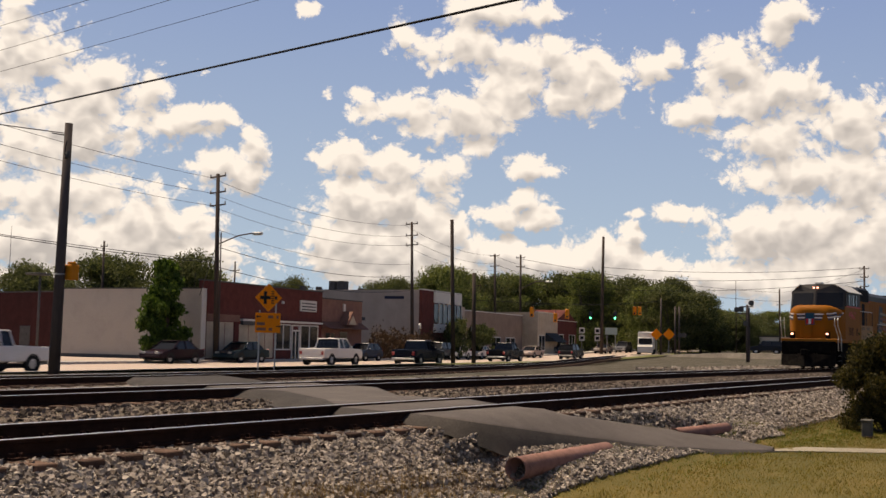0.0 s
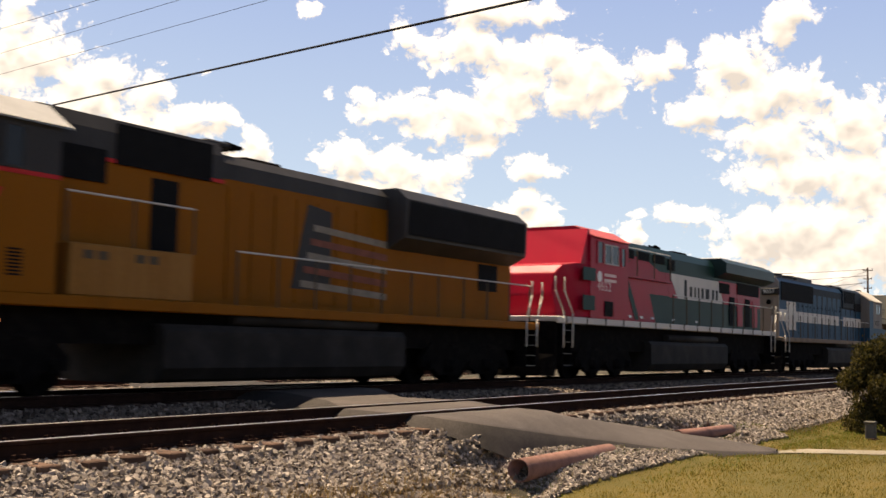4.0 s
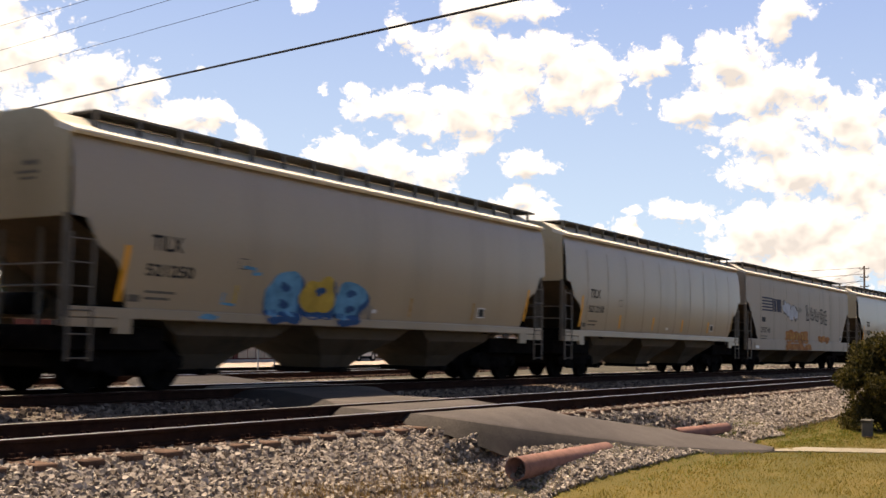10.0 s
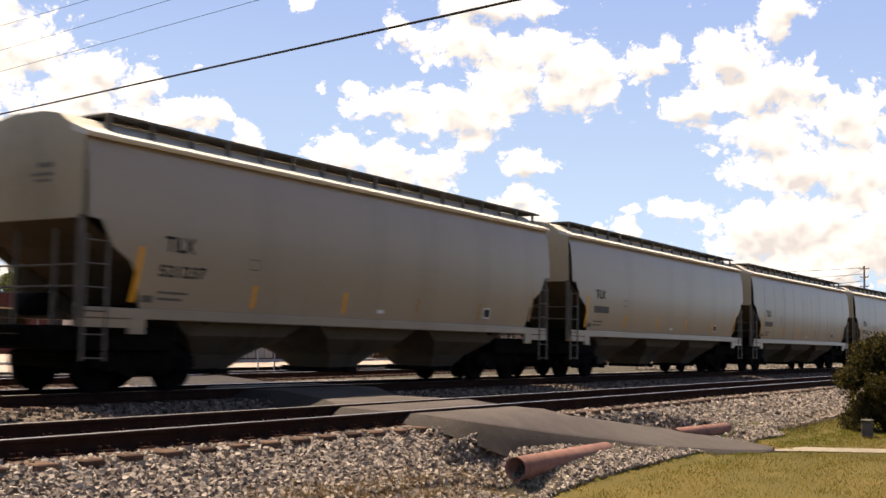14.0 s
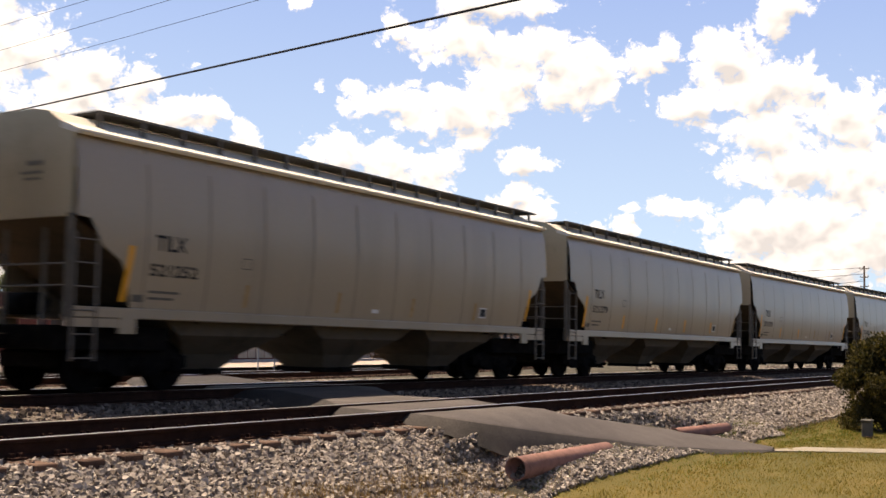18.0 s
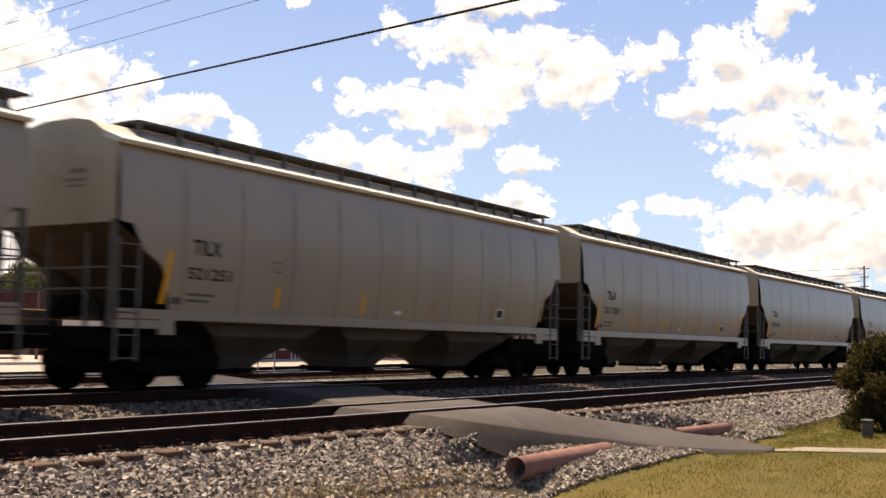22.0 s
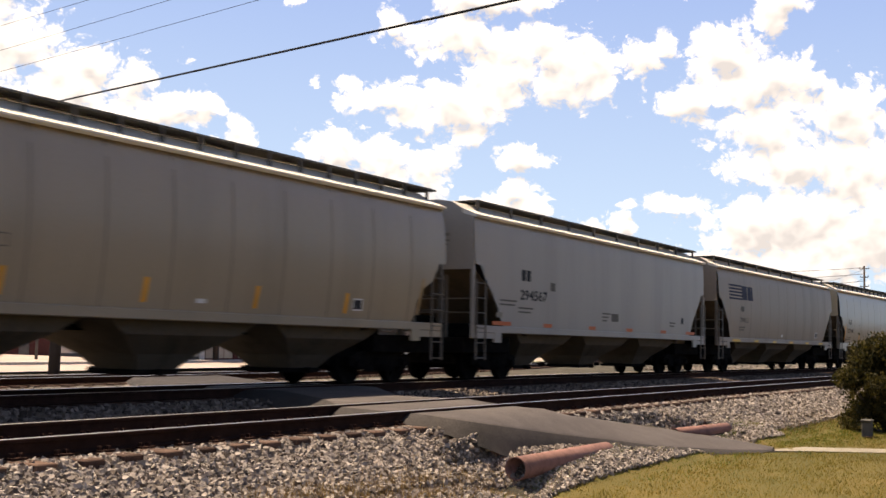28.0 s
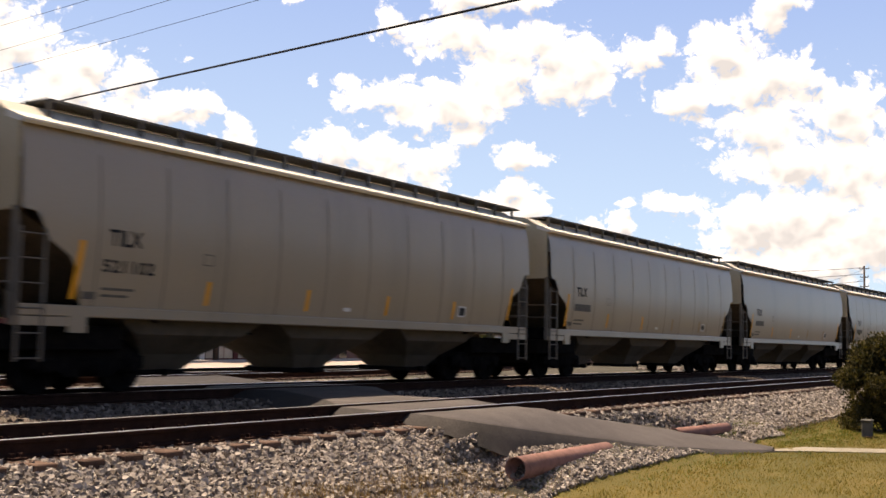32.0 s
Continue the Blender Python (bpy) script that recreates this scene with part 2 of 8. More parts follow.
RIGHT_BANK = [(25.8, 17.1, 2.6, 2.4), (22.4, 13.0, 3.2, 1.6), (27.8, 14.3, 4.1, 3.0), (32.1, 15.3, 2.3, 2.1), (29.8, 10.5, 5.6, 2.8), (35.9, 11.5, 5.1, 2.5), (38.5, 7.2, 4.6, 3.6), (31.3, 7.2, 6.1, 2.1), (27.5, 1.8, 3.1, 2.8), (33.4, 2.1, 6.1, 3.3), (38.5, 0.6, 4.6, 3.3), (17.9, 16.8, 2.4, 1.5), (20.2, 17.6, 1.4, 1.1), (29.7, 20.9, 1.4, 2.2), (30.8, 21.9, 2.0, 1.2), (24.2, 15.3, 2.0, 2.0), (25.2, -2.0, 4.6, 1.3), (32.4, -2.0, 6.1, 2.0)]
SMALL_CLOUDS = [(7.4, 7.7, 1.9, 1.3), (9.2, 7.3, 1.5, 0.7), (7.2, 4.9, 2.1, 1.4), (4.4, 3.5, 2.4, 1.2), (7.9, 3.4, 2.0, 1.1), (20.7, 3.7, 3.0, 0.8), (17.1, 3.6, 1.1, 0.5), (16.5, 2.3, 0.6, 0.7), (4.9, 0.1, 3.1, 1.2), (9.0, -0.7, 4.6, 1.2), (14.0, 0.1, 2.8, 1.8), (16.6, 1.6, 1.1, 1.3), (18.6, -1.5, 5.1, 1.3), (-12.4, 22.2, 1.0, 0.7), (-12.2, 8.7, 1.0, 0.4), (16.1, -3.0, 15.3, 1.0)]
SKY_R = 3000.0


def cloud_shell():
    inner = [i * 0.25 for i in range(-24, 300)]
    az = sorted(set([round(a, 2) for a in list(range(-180, 180, 3)) if not -6 < a < 75] + [round(a, 2) for a in inner]))
    el = [-2 + 0.25 * i for i in range(160)]
    m = np.array(AXES.to_3x3())
    A, E = np.meshgrid(np.radians(az), np.radians(el), indexing="ij")
    d = np.stack([np.cos(E) * np.cos(A), np.cos(E) * np.sin(A), np.sin(E)], -1)
    c = d @ m
    ahead = c[..., 2] < -0.3
    u = np.where(ahead, -100 * c[..., 0] / np.minimum(c[..., 2], -0.3), 900)
    v = np.where(ahead, -100 * c[..., 1] / np.minimum(c[..., 2], -0.3), 900)
    banks = LEFT_BANK + TOWER_BANK + CENTRE_BANK + RIGHT_BANK + SMALL_CLOUDS

    def cover_of(u, v):
        out = np.zeros_like(u)
        for x, y, rx, ry in banks:
            q = ((u - x) / (rx * 1.08)) ** 2 + ((v - y) / (ry * 1.1)) ** 2
            out = np.maximum(out, np.exp(-0.75 * q)) + 0.06 * np.exp(-q)
        return out
    wild = 0.2 * np.sin(A * 9 + 2 * np.sin(E * 14)) * np.cos(E * 17 + 1.7 * np.sin(A * 5)) + 0.25 * np.clip(0.3 - E, 0, 0.3)
    blend = np.clip(np.maximum((np.abs(u) - 42) / 10, (v - 24) / 10), 0, 1)
    low = 0.3 * np.clip(1 - np.degrees(E) / 8, 0, 1)
    cover = cover_of(u, v) * (1 - blend) + wild * blend + low
    over = cover_of(u - 0.4, v + 1.3) * (1 - blend) + wild * blend + low
    n, k = len(az), len(el)
    verts = (d * SKY_R).reshape(-1, 3)
    faces = [(i * k + j, ((i + 1) % n) * k + j, ((i + 1) % n) * k + j + 1, i * k + j + 1) for i in range(n) for j in range(k - 1)]
    me = bpy.data.meshes.new("sky_backdrop")
    me.from_pydata(verts.tolist(), [], faces)
    # thin haze: pale towards the horizon, and more of it round the sun
    veil = np.clip(1.05 - np.degrees(E) / 19, 0, 1) * 0.78 + 0.25 * np.clip((1 + d @ np.array(SUN_WAY)) / 2, 0, 1) ** 3.0
    for name, values in (("cover", cover), ("over", over), ("veil", veil)):
        at = me.attributes.new(name, "FLOAT", "POINT")
        at.data.foreach_set("value", values.reshape(-1).astype(np.float32))
    me.polygons.foreach_set("use_smooth", [True] * len(faces))
    mat = bpy.data.materials.new("cloud")
    mat.use_nodes = True
    t = mat.node_tree
    t.nodes.clear()
    nn, l = t.nodes, t.links

    def calc(op, a, b, clamp=False):
        o = nn.new("ShaderNodeMath")
        o.operation, o.use_clamp = op, clamp
        for i, s in enumerate((a, b)):
            if isinstance(s, (int, float)):
                o.inputs[i].default_value = s
            else:
                l.new(s, o.inputs[i])
        return o.outputs[0]

    def attribute(name):
        o = nn.new("ShaderNodeAttribute")
        o.attribute_name = name
        return o.outputs["Fac"]

    def billow(shift, deep):
        """Cauliflower heads: rounded cells of falling size, torn a little by fine noise."""
        mp = nn.new("ShaderNodeMapping")
        mp.inputs["Scale"].default_value = (1 / SKY_R, 1 / SKY_R, 1.2 / SKY_R)
        mp.inputs["Location"].default_value = (0, 0, shift)
        l.new(co.outputs["Object"], mp.inputs["Vector"])
        warp = nn.new("ShaderNodeTexNoise")
        warp.inputs["Scale"].default_value, warp.inputs["Detail"].default_value = 30, 1 + deep
        l.new(mp.outputs[0], warp.inputs["Vector"])
        bend = nn.new("ShaderNodeVectorMath")
        bend.operation = "MULTIPLY_ADD"
        l.new(warp.outputs["Color"], bend.inputs[0])
        bend.inputs[1].default_value = (0.035, 0.035, 0.035)
        l.new(mp.outputs[0], bend.inputs[2])
        cells = nn.new("ShaderNodeTexVoronoi")
        cells.feature = "SMOOTH_F1"
        cells.inputs["Scale"].default_value, cells.inputs["Detail"].default_value, cells.inputs["Roughness"].default_value = 46, 3.0 if deep > 3 else 0.6, 0.6
        cells.inputs["Smoothness"].default_value = 0.25
        cells.inputs["Lacunarity"].default_value = 2.2
        l.new(bend.outputs[0], cells.inputs["Vector"])
        fb = nn.new("ShaderNodeTexNoise")
        fb.inputs["Scale"].default_value, fb.inputs["Detail"].default_value, fb.inputs["Roughness"].default_value = 24, 2 * deep, 0.62
        l.new(mp.outputs[0], fb.inputs["Vector"])
        return calc("ADD", calc("MULTIPLY", calc("SUBTRACT", 0.5, cells.outputs["Distance"]), 0.6), calc("MULTIPLY", calc("SUBTRACT", fb.outputs[0], 0.5), 1.3))
    co = nn.new("ShaderNodeTexCoord")
    here = calc("ADD", attribute("cover"), calc("ADD", billow(0.0, 4.5), 0.3))
    soft = calc("ADD", attribute("cover"), calc("ADD", billow(0.0, 1.2), 0.3))
    above = calc("ADD", attribute("over"), calc("ADD", billow(0.016, 1.2), 0.3))
    edge = nn.new("ShaderNodeMapRange")
    edge.interpolation_type = "SMOOTHSTEP"
    edge.inputs["From Min"].default_value, edge.inputs["From Max"].default_value = 0.38, 0.72
    l.new(here, edge.inputs["Value"])
    # thick parts with more cloud over them are greyer, rims and tops bright
    shade = nn.new("ShaderNodeValToRGB")
    e = shade.color_ramp.elements
    e[0].position, e[0].color = 0.3, (1.0, 1.0, 1.0, 1)
    e[1].position, e[1].color = 0.9, (0.54, 0.55, 0.58, 1)
    k = e.new(0.6)
    k.color = (0.74, 0.745, 0.765, 1)
    l.new(calc("ADD", calc("MULTIPLY", above, 0.5), calc("MULTIPLY", calc("SUBTRACT", above, soft), 0.5)), shade.inputs[0])
    em = nn.new("ShaderNodeEmission")
    em.inputs["Strength"].default_value = CLOUD_LIGHT
    l.new(shade.outputs[0], em.inputs["Color"])
    tint = nn.new("ShaderNodeMix")
    tint.data_type = "RGBA"
    tint.inputs[6].default_value, tint.inputs[7].default_value = (0.15, 0.245, 0.53, 1), (0.37, 0.52, 0.65, 1)
    l.new(attribute("veil"), tint.inputs[0])
    haze = nn.new("ShaderNodeEmission")
    l.new(tint.outputs[2], haze.inputs["Color"])
    tr = nn.new("ShaderNodeBsdfTransparent")
    air = nn.new("ShaderNodeMixShader")
    air.inputs[0].default_value = 0.85
    l.new(tr.outputs[0], air.inputs[1]), l.new(haze.outputs[0], air.inputs[2])
    mx = nn.new("ShaderNodeMixShader")
    l.new(edge.outputs[0], mx.inputs[0]), l.new(air.outputs[0], mx.inputs[1]), l.new(em.outputs[0], mx.inputs[2])
    o = nn.new("ShaderNodeOutputMaterial")
    l.new(mx.outputs[0], o.inputs["Surface"])
    me.materials.append(mat)
    ob = new("backdrop", me)
    return tagged(ob, "bright white cumulus clouds in a blue sky", "", "", "structure")


CLOUD_LIGHT = 0.69
clouds = cloud_shell()

# ---------------------------------------------------------------- the lie of the land
NEAR_Y, TRAIN_Y = 9.50, 15.84


def train_line(s):
    """The train's track: straight by the crossing, then a wide bend; returns y and the slope."""
    k = min(max(s - 35.0, 0.0), 60.0)
    y = TRAIN_Y - 0.0006 * k * k
    slope = -0.0012 * k
    if s > 95:
        y += slope * (s - 95)
    return y, slope


def siding_line(x):
    """The third track, which turns away behind the other two."""
    k = max(x - 12.0, 0.0)
    return 24.45 + 0.003 * k * k if k < 60 else 24.45 + 10.8 + 0.36 * (k - 60)


# the asphalt crossing: a drive that comes along the near bank, turns and runs over the tracks
CROSS = [((20.96, 5.9, -0.9), (21.48, 6.01, -0.9)), ((19.8, 6.35, -0.85), (21.6, 6.45, -0.86)), ((17.94, 7.02, -0.7), (21.5, 7.22, -0.76)), ((16.74, 7.31, -0.55), (20.6, 7.6, -0.62)),
         ((15.39, 7.47, -0.4), (19.6, 7.9, -0.51)), ((14.1, 7.55, -0.25), (18.4, 8.05, -0.36)), ((13.04, 7.58, -0.12), (16.9, 8.1, -0.21)), ((12.7, 8.0, -0.04), (16.2, 8.25, -0.07)), ((12.98, 8.5, -0.02), (15.9, 8.45, -0.03)),
         ((13.15, 9.3, -0.014), (16.5, 9.5, -0.014)), ((13.4, 10.2, -0.014), (17.2, 10.25, -0.014)), ((15.55, 12.2, -0.05), (17.8, 12.2, -0.05)), ((16.9, 14.3, -0.014), (20.0, 14.3, -0.014)), ((16.6, 15.8, -0.012), (20.25, 15.6, -0.012)),
         ((17.3, 16.8, -0.014), (20.6, 16.6, -0.014)), ((19.2, 19.5, -0.1), (22.3, 19.5, -0.1)), ((21.6, 23.6, -0.14), (25.2, 23.6, -0.14)), ((23, 25.6, -0.16), (26.6, 25.6, -0.16)), ((29, 36, -0.5), (33, 36, -0.5))]


def drive_quads():
    out = []
    for (a, b), (c, d) in zip(CROSS, CROSS[1:]):
        z, w = (a[2] + b[2]) / 2, (c[2] + d[2]) / 2
        ring4 = (a[:2], b[:2], d[:2], c[:2])
        edges = []
        area = sum(ring4[i][0] * ring4[(i + 1) % 4][1] - ring4[(i + 1) % 4][0] * ring4[i][1] for i in range(4))
        for i in range(4):
            (x0, y0), (x1, y1) = ring4[i], ring4[(i + 1) % 4]
            n = math.hypot(x1 - x0, y1 - y0)
            k = (1 if area > 0 else -1) / n
            edges.append((x0, y0, -(y1 - y0) * k, (x1 - x0) * k))
        xs, ys = [p[0] for p in ring4], [p[1] for p in ring4]
        out.append((min(xs), max(xs), min(ys), max(ys), edges, z, w))
    return out


QUADS = drive_quads()


def drive_at(x, y, margin=0.0):
    return drive_near(x, y, margin)[0]


def drive_near(x, y, margin):
    """The drive's height where it covers (x, y), or comes within margin, else None; and how far off it is."""
    best, near = None, 9.0
    for x0, x1, y0, y1, edges, z, w in QUADS:
        if x0 - margin < x < x1 + margin and y0 - margin < y < y1 + margin:
            ds = [(x - ex) * nx + (y - ey) * ny for ex, ey, nx, ny in edges]
            far = max(-min(ds), 0.0)
            if far <= margin and far < near:
                near = far
                da, db = max(ds[0], 0.001), max(ds[2], 0.001)
                best = z + (w - z) * da / (da + db)
    return best, near


def smooth(a, b, v):
    k = min(max((v - a) / (b - a), 0.0), 1.0)
    return k * k * (3 - 2 * k)


def land(x, y):
    ty = train_line(x)[0]
    near = ty - (TRAIN_Y - NEAR_Y)
    z = -0.95 + (0.12 * noise.noise((x * 0.12, y * 0.12, 0)) if y < 7 else 0.0)
    # ballast banks of the two main tracks, then the town side
    if y > near - 3.6:
        z += (-0.24 + 0.95) * min(max((y - near + 3.2) / 2.05, 0.0), 1.0)
    if near + 1.5 < y < ty - 1.4:
        mid = (near + ty) / 2
        z -= 0.16 * max(0.0, 1 - abs(y - mid) / 1.6)
    if y > ty + 1.5:
        z -= 0.12 * smooth(ty + 1.5, ty + 3.0, y) + 0.2 * smooth(30, 38, y)
    if y > 36:
        z -= 0.14 * smooth(37, 40, y)
    if x > 112 and y > ty + 3:
        z += 0.016 * (x - 112) * smooth(ty + 3, ty + 18, y)
    if 4 < y < 13 and 11 < x < 24:
        dz, far = drive_near(x, y, 1.1)
        if dz is not None:
            z = min(z, dz - 0.1 + (0.5 if y < 7.3 or x < 17 else 1.6) * max(0.0, far - 0.1))
            if y > 6.6:
                z = max(z, dz - 0.1 - 1.2 * far)
    # a hollow before the mouth of the pipe
    if 11 < x < 14.5 and 5.5 < y < 8:
        z -= 0.22 * math.exp(-((x - 12.7) / 0.85) ** 2 - ((y - 6.9) / 0.45) ** 2)
    return z


def lines(*spans):
    out = []
    for a, b, n in spans:
        out += [a + (b - a) * i / n for i in range(n)]
    return out + [spans[-1][1]]


GX = lines((-2500, -420, 8), (-420, -10, 14), (-10, 60, 100), (60, 140, 30), (140, 560, 24), (560, 2600, 8))
GY = lines((-2500, -60, 8), (-60, 0, 10), (0, 12, 36), (12, 26, 40), (26, 60, 20), (60, 200, 14), (200, 2600, 10))
sheet("ground", GX, GY, lambda x, y: land(x, y) - (0.15 if -39 < x < 89 and -39 < y < 6.5 else 0.0) if abs(x) < 600 and -100 < y < 210 else -1.0 + (0.006 * max(0, x - 400) if y > 60 else 0), M_DIRT,
      "dry dirt and thin grass round the railway")
# grass by the camera
sheet("grass", lines((-40, 2, 12), (2, 30, 60), (30, 90, 20)), lines((-40, -2, 10), (-2, 7.4, 40)),
      lambda x, y: land(x, y) + 0.012 + 0.02 * noise.noise((x * 1.5, y * 1.5, 2)) - 0.25 * smooth(6.75 + 0.2 * math.sin(x * 0.9), 7.3 + 0.2 * math.sin(x * 0.9), y), M_GRASS, "mown lawn, green and straw-yellow")


def bed(name, y0, y1, line, label):
    xs = lines((-420, -5, 20), (-5, 10, 30), (10, 25, 70), (25, 70, 90), (70, 150, 40), (150, 540, 30))
    ks = lines((0, 0.16, 20), (0.16, 0.5, 16), (0.5, 1, 12))
    n = len(ks) - 1
    verts, faces = [], []
    for x in xs:
        c = line(x)
        for j in range(n + 1):
            y = c + y0 + (y1 - y0) * ks[j]
            on_ties = min(abs(y - c), abs(y - c - (TRAIN_Y - NEAR_Y))) < 1.45
            z = land(x, y) + (-0.02 if on_ties else 0.03) + (0.035 * noise.noise((x * 3, y * 3, 1)) if -5 < x < 70 else 0)
            verts.append((x, y, z))
    for i in range(len(xs) - 1):
        for j in range(n):
            a = i * (n + 1) + j
            faces.append((a, a + n + 1, a + n + 2, a + 1))
    me = bpy.data.meshes.new(name)
    me.from_pydata(verts, [], faces)
    me.materials.append(M_BALLAST)
    return tagged(new(name, me), label, "", "", "structure")


bed("ballast_bed", -2.75, 13.6, lambda x: train_line(x)[0] - (TRAIN_Y - NEAR_Y), "bed of grey crushed stone under the tracks")


def rail(name, line, off, parent, x0=-420.0, x1=540.0, z=0.0):
    """One rail with foot, web and polished head, following the line."""
    xs = lines((x0, -4, 6), (-4, 36, 8), (36, 110, 24), (110, x1, 12))
    prof = ((-0.076, -0.178), (0.076, -0.178), (0.076, -0.165), (0.012, -0.145), (0.012, -0.05), (0.036, -0.042), (0.036, -0.014),
            (0.028, -0.004), (0.012, 0), (-0.012, 0), (-0.028, -0.004), (-0.036, -0.014), (-0.036, -0.042), (-0.012, -0.05), (-0.012, -0.145), (-0.076, -0.165))
    n = len(prof)
    verts, faces, mats = [], [], []
    for x in xs:
        c = line(x) + off
        verts += [(x, c + y, z + h) for y, h in prof]
    for i in range(len(xs) - 1):
        for j in range(n):
            faces.append((i * n + j, i * n + (j + 1) % n, (i + 1) * n + (j + 1) % n, (i + 1) * n + j))
            mats.append(1 if 7 <= j <= 9 else 0)
    me = bpy.data.meshes.new(name)
    me.from_pydata(verts, [], faces)
    me.materials.append(M_RAIL), me.materials.append(M_RAILTOP)
    me.polygons.foreach_set("material_index", mats)
    ob = new(name, me)
    ob.parent = parent
    return ob


track_near = thing("railway_track", "steel rails on weathered wooden ties in grey ballast", "railway track", "railway tracks")
track_main = thing("railway_track", "steel rails on weathered wooden ties in grey ballast", "railway track", "railway tracks")
track_side = thing("railway_track", "rusty siding that curves off towards the town", "railway track", "railway tracks")
near_line = lambda x: train_line(x)[0] - (TRAIN_Y - NEAR_Y)
main_line = lambda x: train_line(x)[0]
for t_ob, ln, zz in ((track_near, near_line, 0.0), (track_main, main_line, 0.0), (track_side, siding_line, -0.12)):
    for o in (-0.755, 0.755):
        rail("rail", ln, o, t_ob, z=zz)

def crossing():
    bm = B()
    rows = []
    for a, b in CROSS:
        a, b = Vector(a), Vector(b)
        row = []
        n = 10
        side = (b - a).normalized()
        # the shoulder falls away steeply beside the tracks and fades out towards the lawn; its dark colour is mostly
        # painted shade
        if a.y < 8.4:
            fall = 0.08 + 0.24 * smooth(19.0, 15.5, a.x) * smooth(12.6, 13.6, a.x) + 0.1 * smooth(17.0, 14.0, a.x)
            out = Vector((-0.15, -0.2, -fall))
        elif 10.3 < a.y < 15.0:
            out = Vector((-0.75, -0.15, -0.2))
        else:
            out = Vector((-0.3, 0, -0.16))
        row.append(bm.verts.new(a + out * 1.15))
        row.append(bm.verts.new(a + out * 0.55))
        for j in range(n + 1):
            p = a.lerp(b, j / n)
            p.z += (0.02 * math.sin(math.pi * j / n) if a.y < 8.2 else -0.02) + 0.008 * noise.noise(p * 2)
            row.append(bm.verts.new(p))
        row.append(bm.verts.new(b + side * 0.22 + Vector((0, 0.1, -0.3))))
        rows.append(row)
    for r0, r1 in zip(rows, rows[1:]):
        for j in range(len(r0) - 1):
            f = bm.faces.new((r0[j], r1[j], r1[j + 1], r0[j + 1]))
            f.smooth = j < len(r0) - 2
            # slot 1: painted shade on the shoulder, and the darker asphalt beyond the train
            f.material_index = 1 if j < 2 or r0[3].co.y > 16.7 else 0
    me = finish("road_crossing", bm)
    me.materials.append(M_ASPHALT), me.materials.append(M_DARKASPHALT)
    ob = part("road_crossing", me, None)
    tagged(ob, "worn dark asphalt drive over the tracks", "", "", "structure")


crossing()

# ---------------------------------------------------------------- foreground things
rng = np.random.default_rng(7)


def stones(name, count, x0, x1, rel0, rel1, size, seedling, label, keep=None, material=None):
    """Loose crushed stone, lying on the bed; joined, for nobody could count it."""
    g = np.random.default_rng(seedling)
    corners = np.array([(x, y, z) for x in (-1, 1) for y in (-1, 1) for z in (-1, 1)], float)
    quads = ((0, 1, 3, 2), (4, 6, 7, 5), (0, 4, 5, 1), (2, 3, 7, 6), (0, 2, 6, 4), (1, 5, 7, 3))
    verts, faces = [], []
    for i in range(count):
        x = g.uniform(x0, x1)
        rel = g.uniform(rel0, rel1)
        y = near_line(x) + rel
        if keep and not keep(x, y):
            continue
        z = land(x, y) + (0.022 if min(abs(rel), abs(rel - TRAIN_Y + NEAR_Y)) < 1.4 else 0.035)
        s = size * g.uniform(0.55, 1.25)
        c = corners * g.uniform(0.55, 1.0, 3) * s * (1 + g.uniform(-0.3, 0.3, (8, 1))) + g.normal(0, s * 0.12, (8, 3))
        r = np.array(Euler(g.uniform(0, 6.28, 3)).to_matrix())
        c = c @ r.T + (x, y, z + s * g.uniform(-0.1, 0.55))
        k = len(verts)
        verts += c.tolist()
        faces += [tuple(k + j for j in q) for q in quads]
    me = bpy.data.meshes.new(name)
    me.from_pydata(verts, [], faces)
    me.materials.append(material or M_STONE)
    return tagged(new(name, me), label, "gravel", "", "stuff")


def off_drive(x, y):
    """True where the asphalt drive does not lie."""
    return drive_at(x, y, 0.06) is None and not (12.6 < x < 17.5 and y < 8.4 and drive_at(x, y, 0.1) is not None)


stones("ballast_stones", 38000, 5, 24, -3.0, -1.0, 0.026, 1, "grey and tan crushed ballast stones on the near bank", off_drive)
stones("ballast_stones", 18000, 24, 46, -2.7, -1.0, 0.032, 2, "grey and tan crushed ballast stones along the near bank", off_drive)
stones("ballast_stones", 11000, 5, 44, -1.0, 1.6, 0.028, 3, "crushed stone between the ties of the near track", off_drive)
stones("ballast_stones", 14000, 8, 60, 1.5, 5.2, 0.034, 4, "dark crushed stone between the two main tracks", off_drive, M_STONE_DARK)
stones("ballast_stones", 6000, 14, 70, 7.5, 12.5, 0.045, 5, "crushed stone beyond the train's track", off_drive)
stones("ballast_stones", 6000, 62, 135, 7.5, 17, 0.07, 6, "grey crushed stone between the main line and the siding")

# ties with plates and spikes, each a part of its track
bm = B()
box(bm, -0.115, 0.115, -1.3, 1.3, -0.18, 0.0, 0.012)
ME_TIE = finish("tie", bm)
ME_TIE.materials.append(M_TIE)
bm = B()
box(bm, -0.09, 0.09, -0.17, 0.17, 0, 0.018)
for sx in (-0.05, 0.05):
    for sy in (-0.1, 0.1):
        box(bm, sx - 0.018, sx + 0.018, sy - 0.025, sy + 0.025, 0.018, 0.055)
ME_PLATE = finish("tie_plate", bm)
ME_PLATE.materials.append(M_RAIL)
g = random.Random(3)
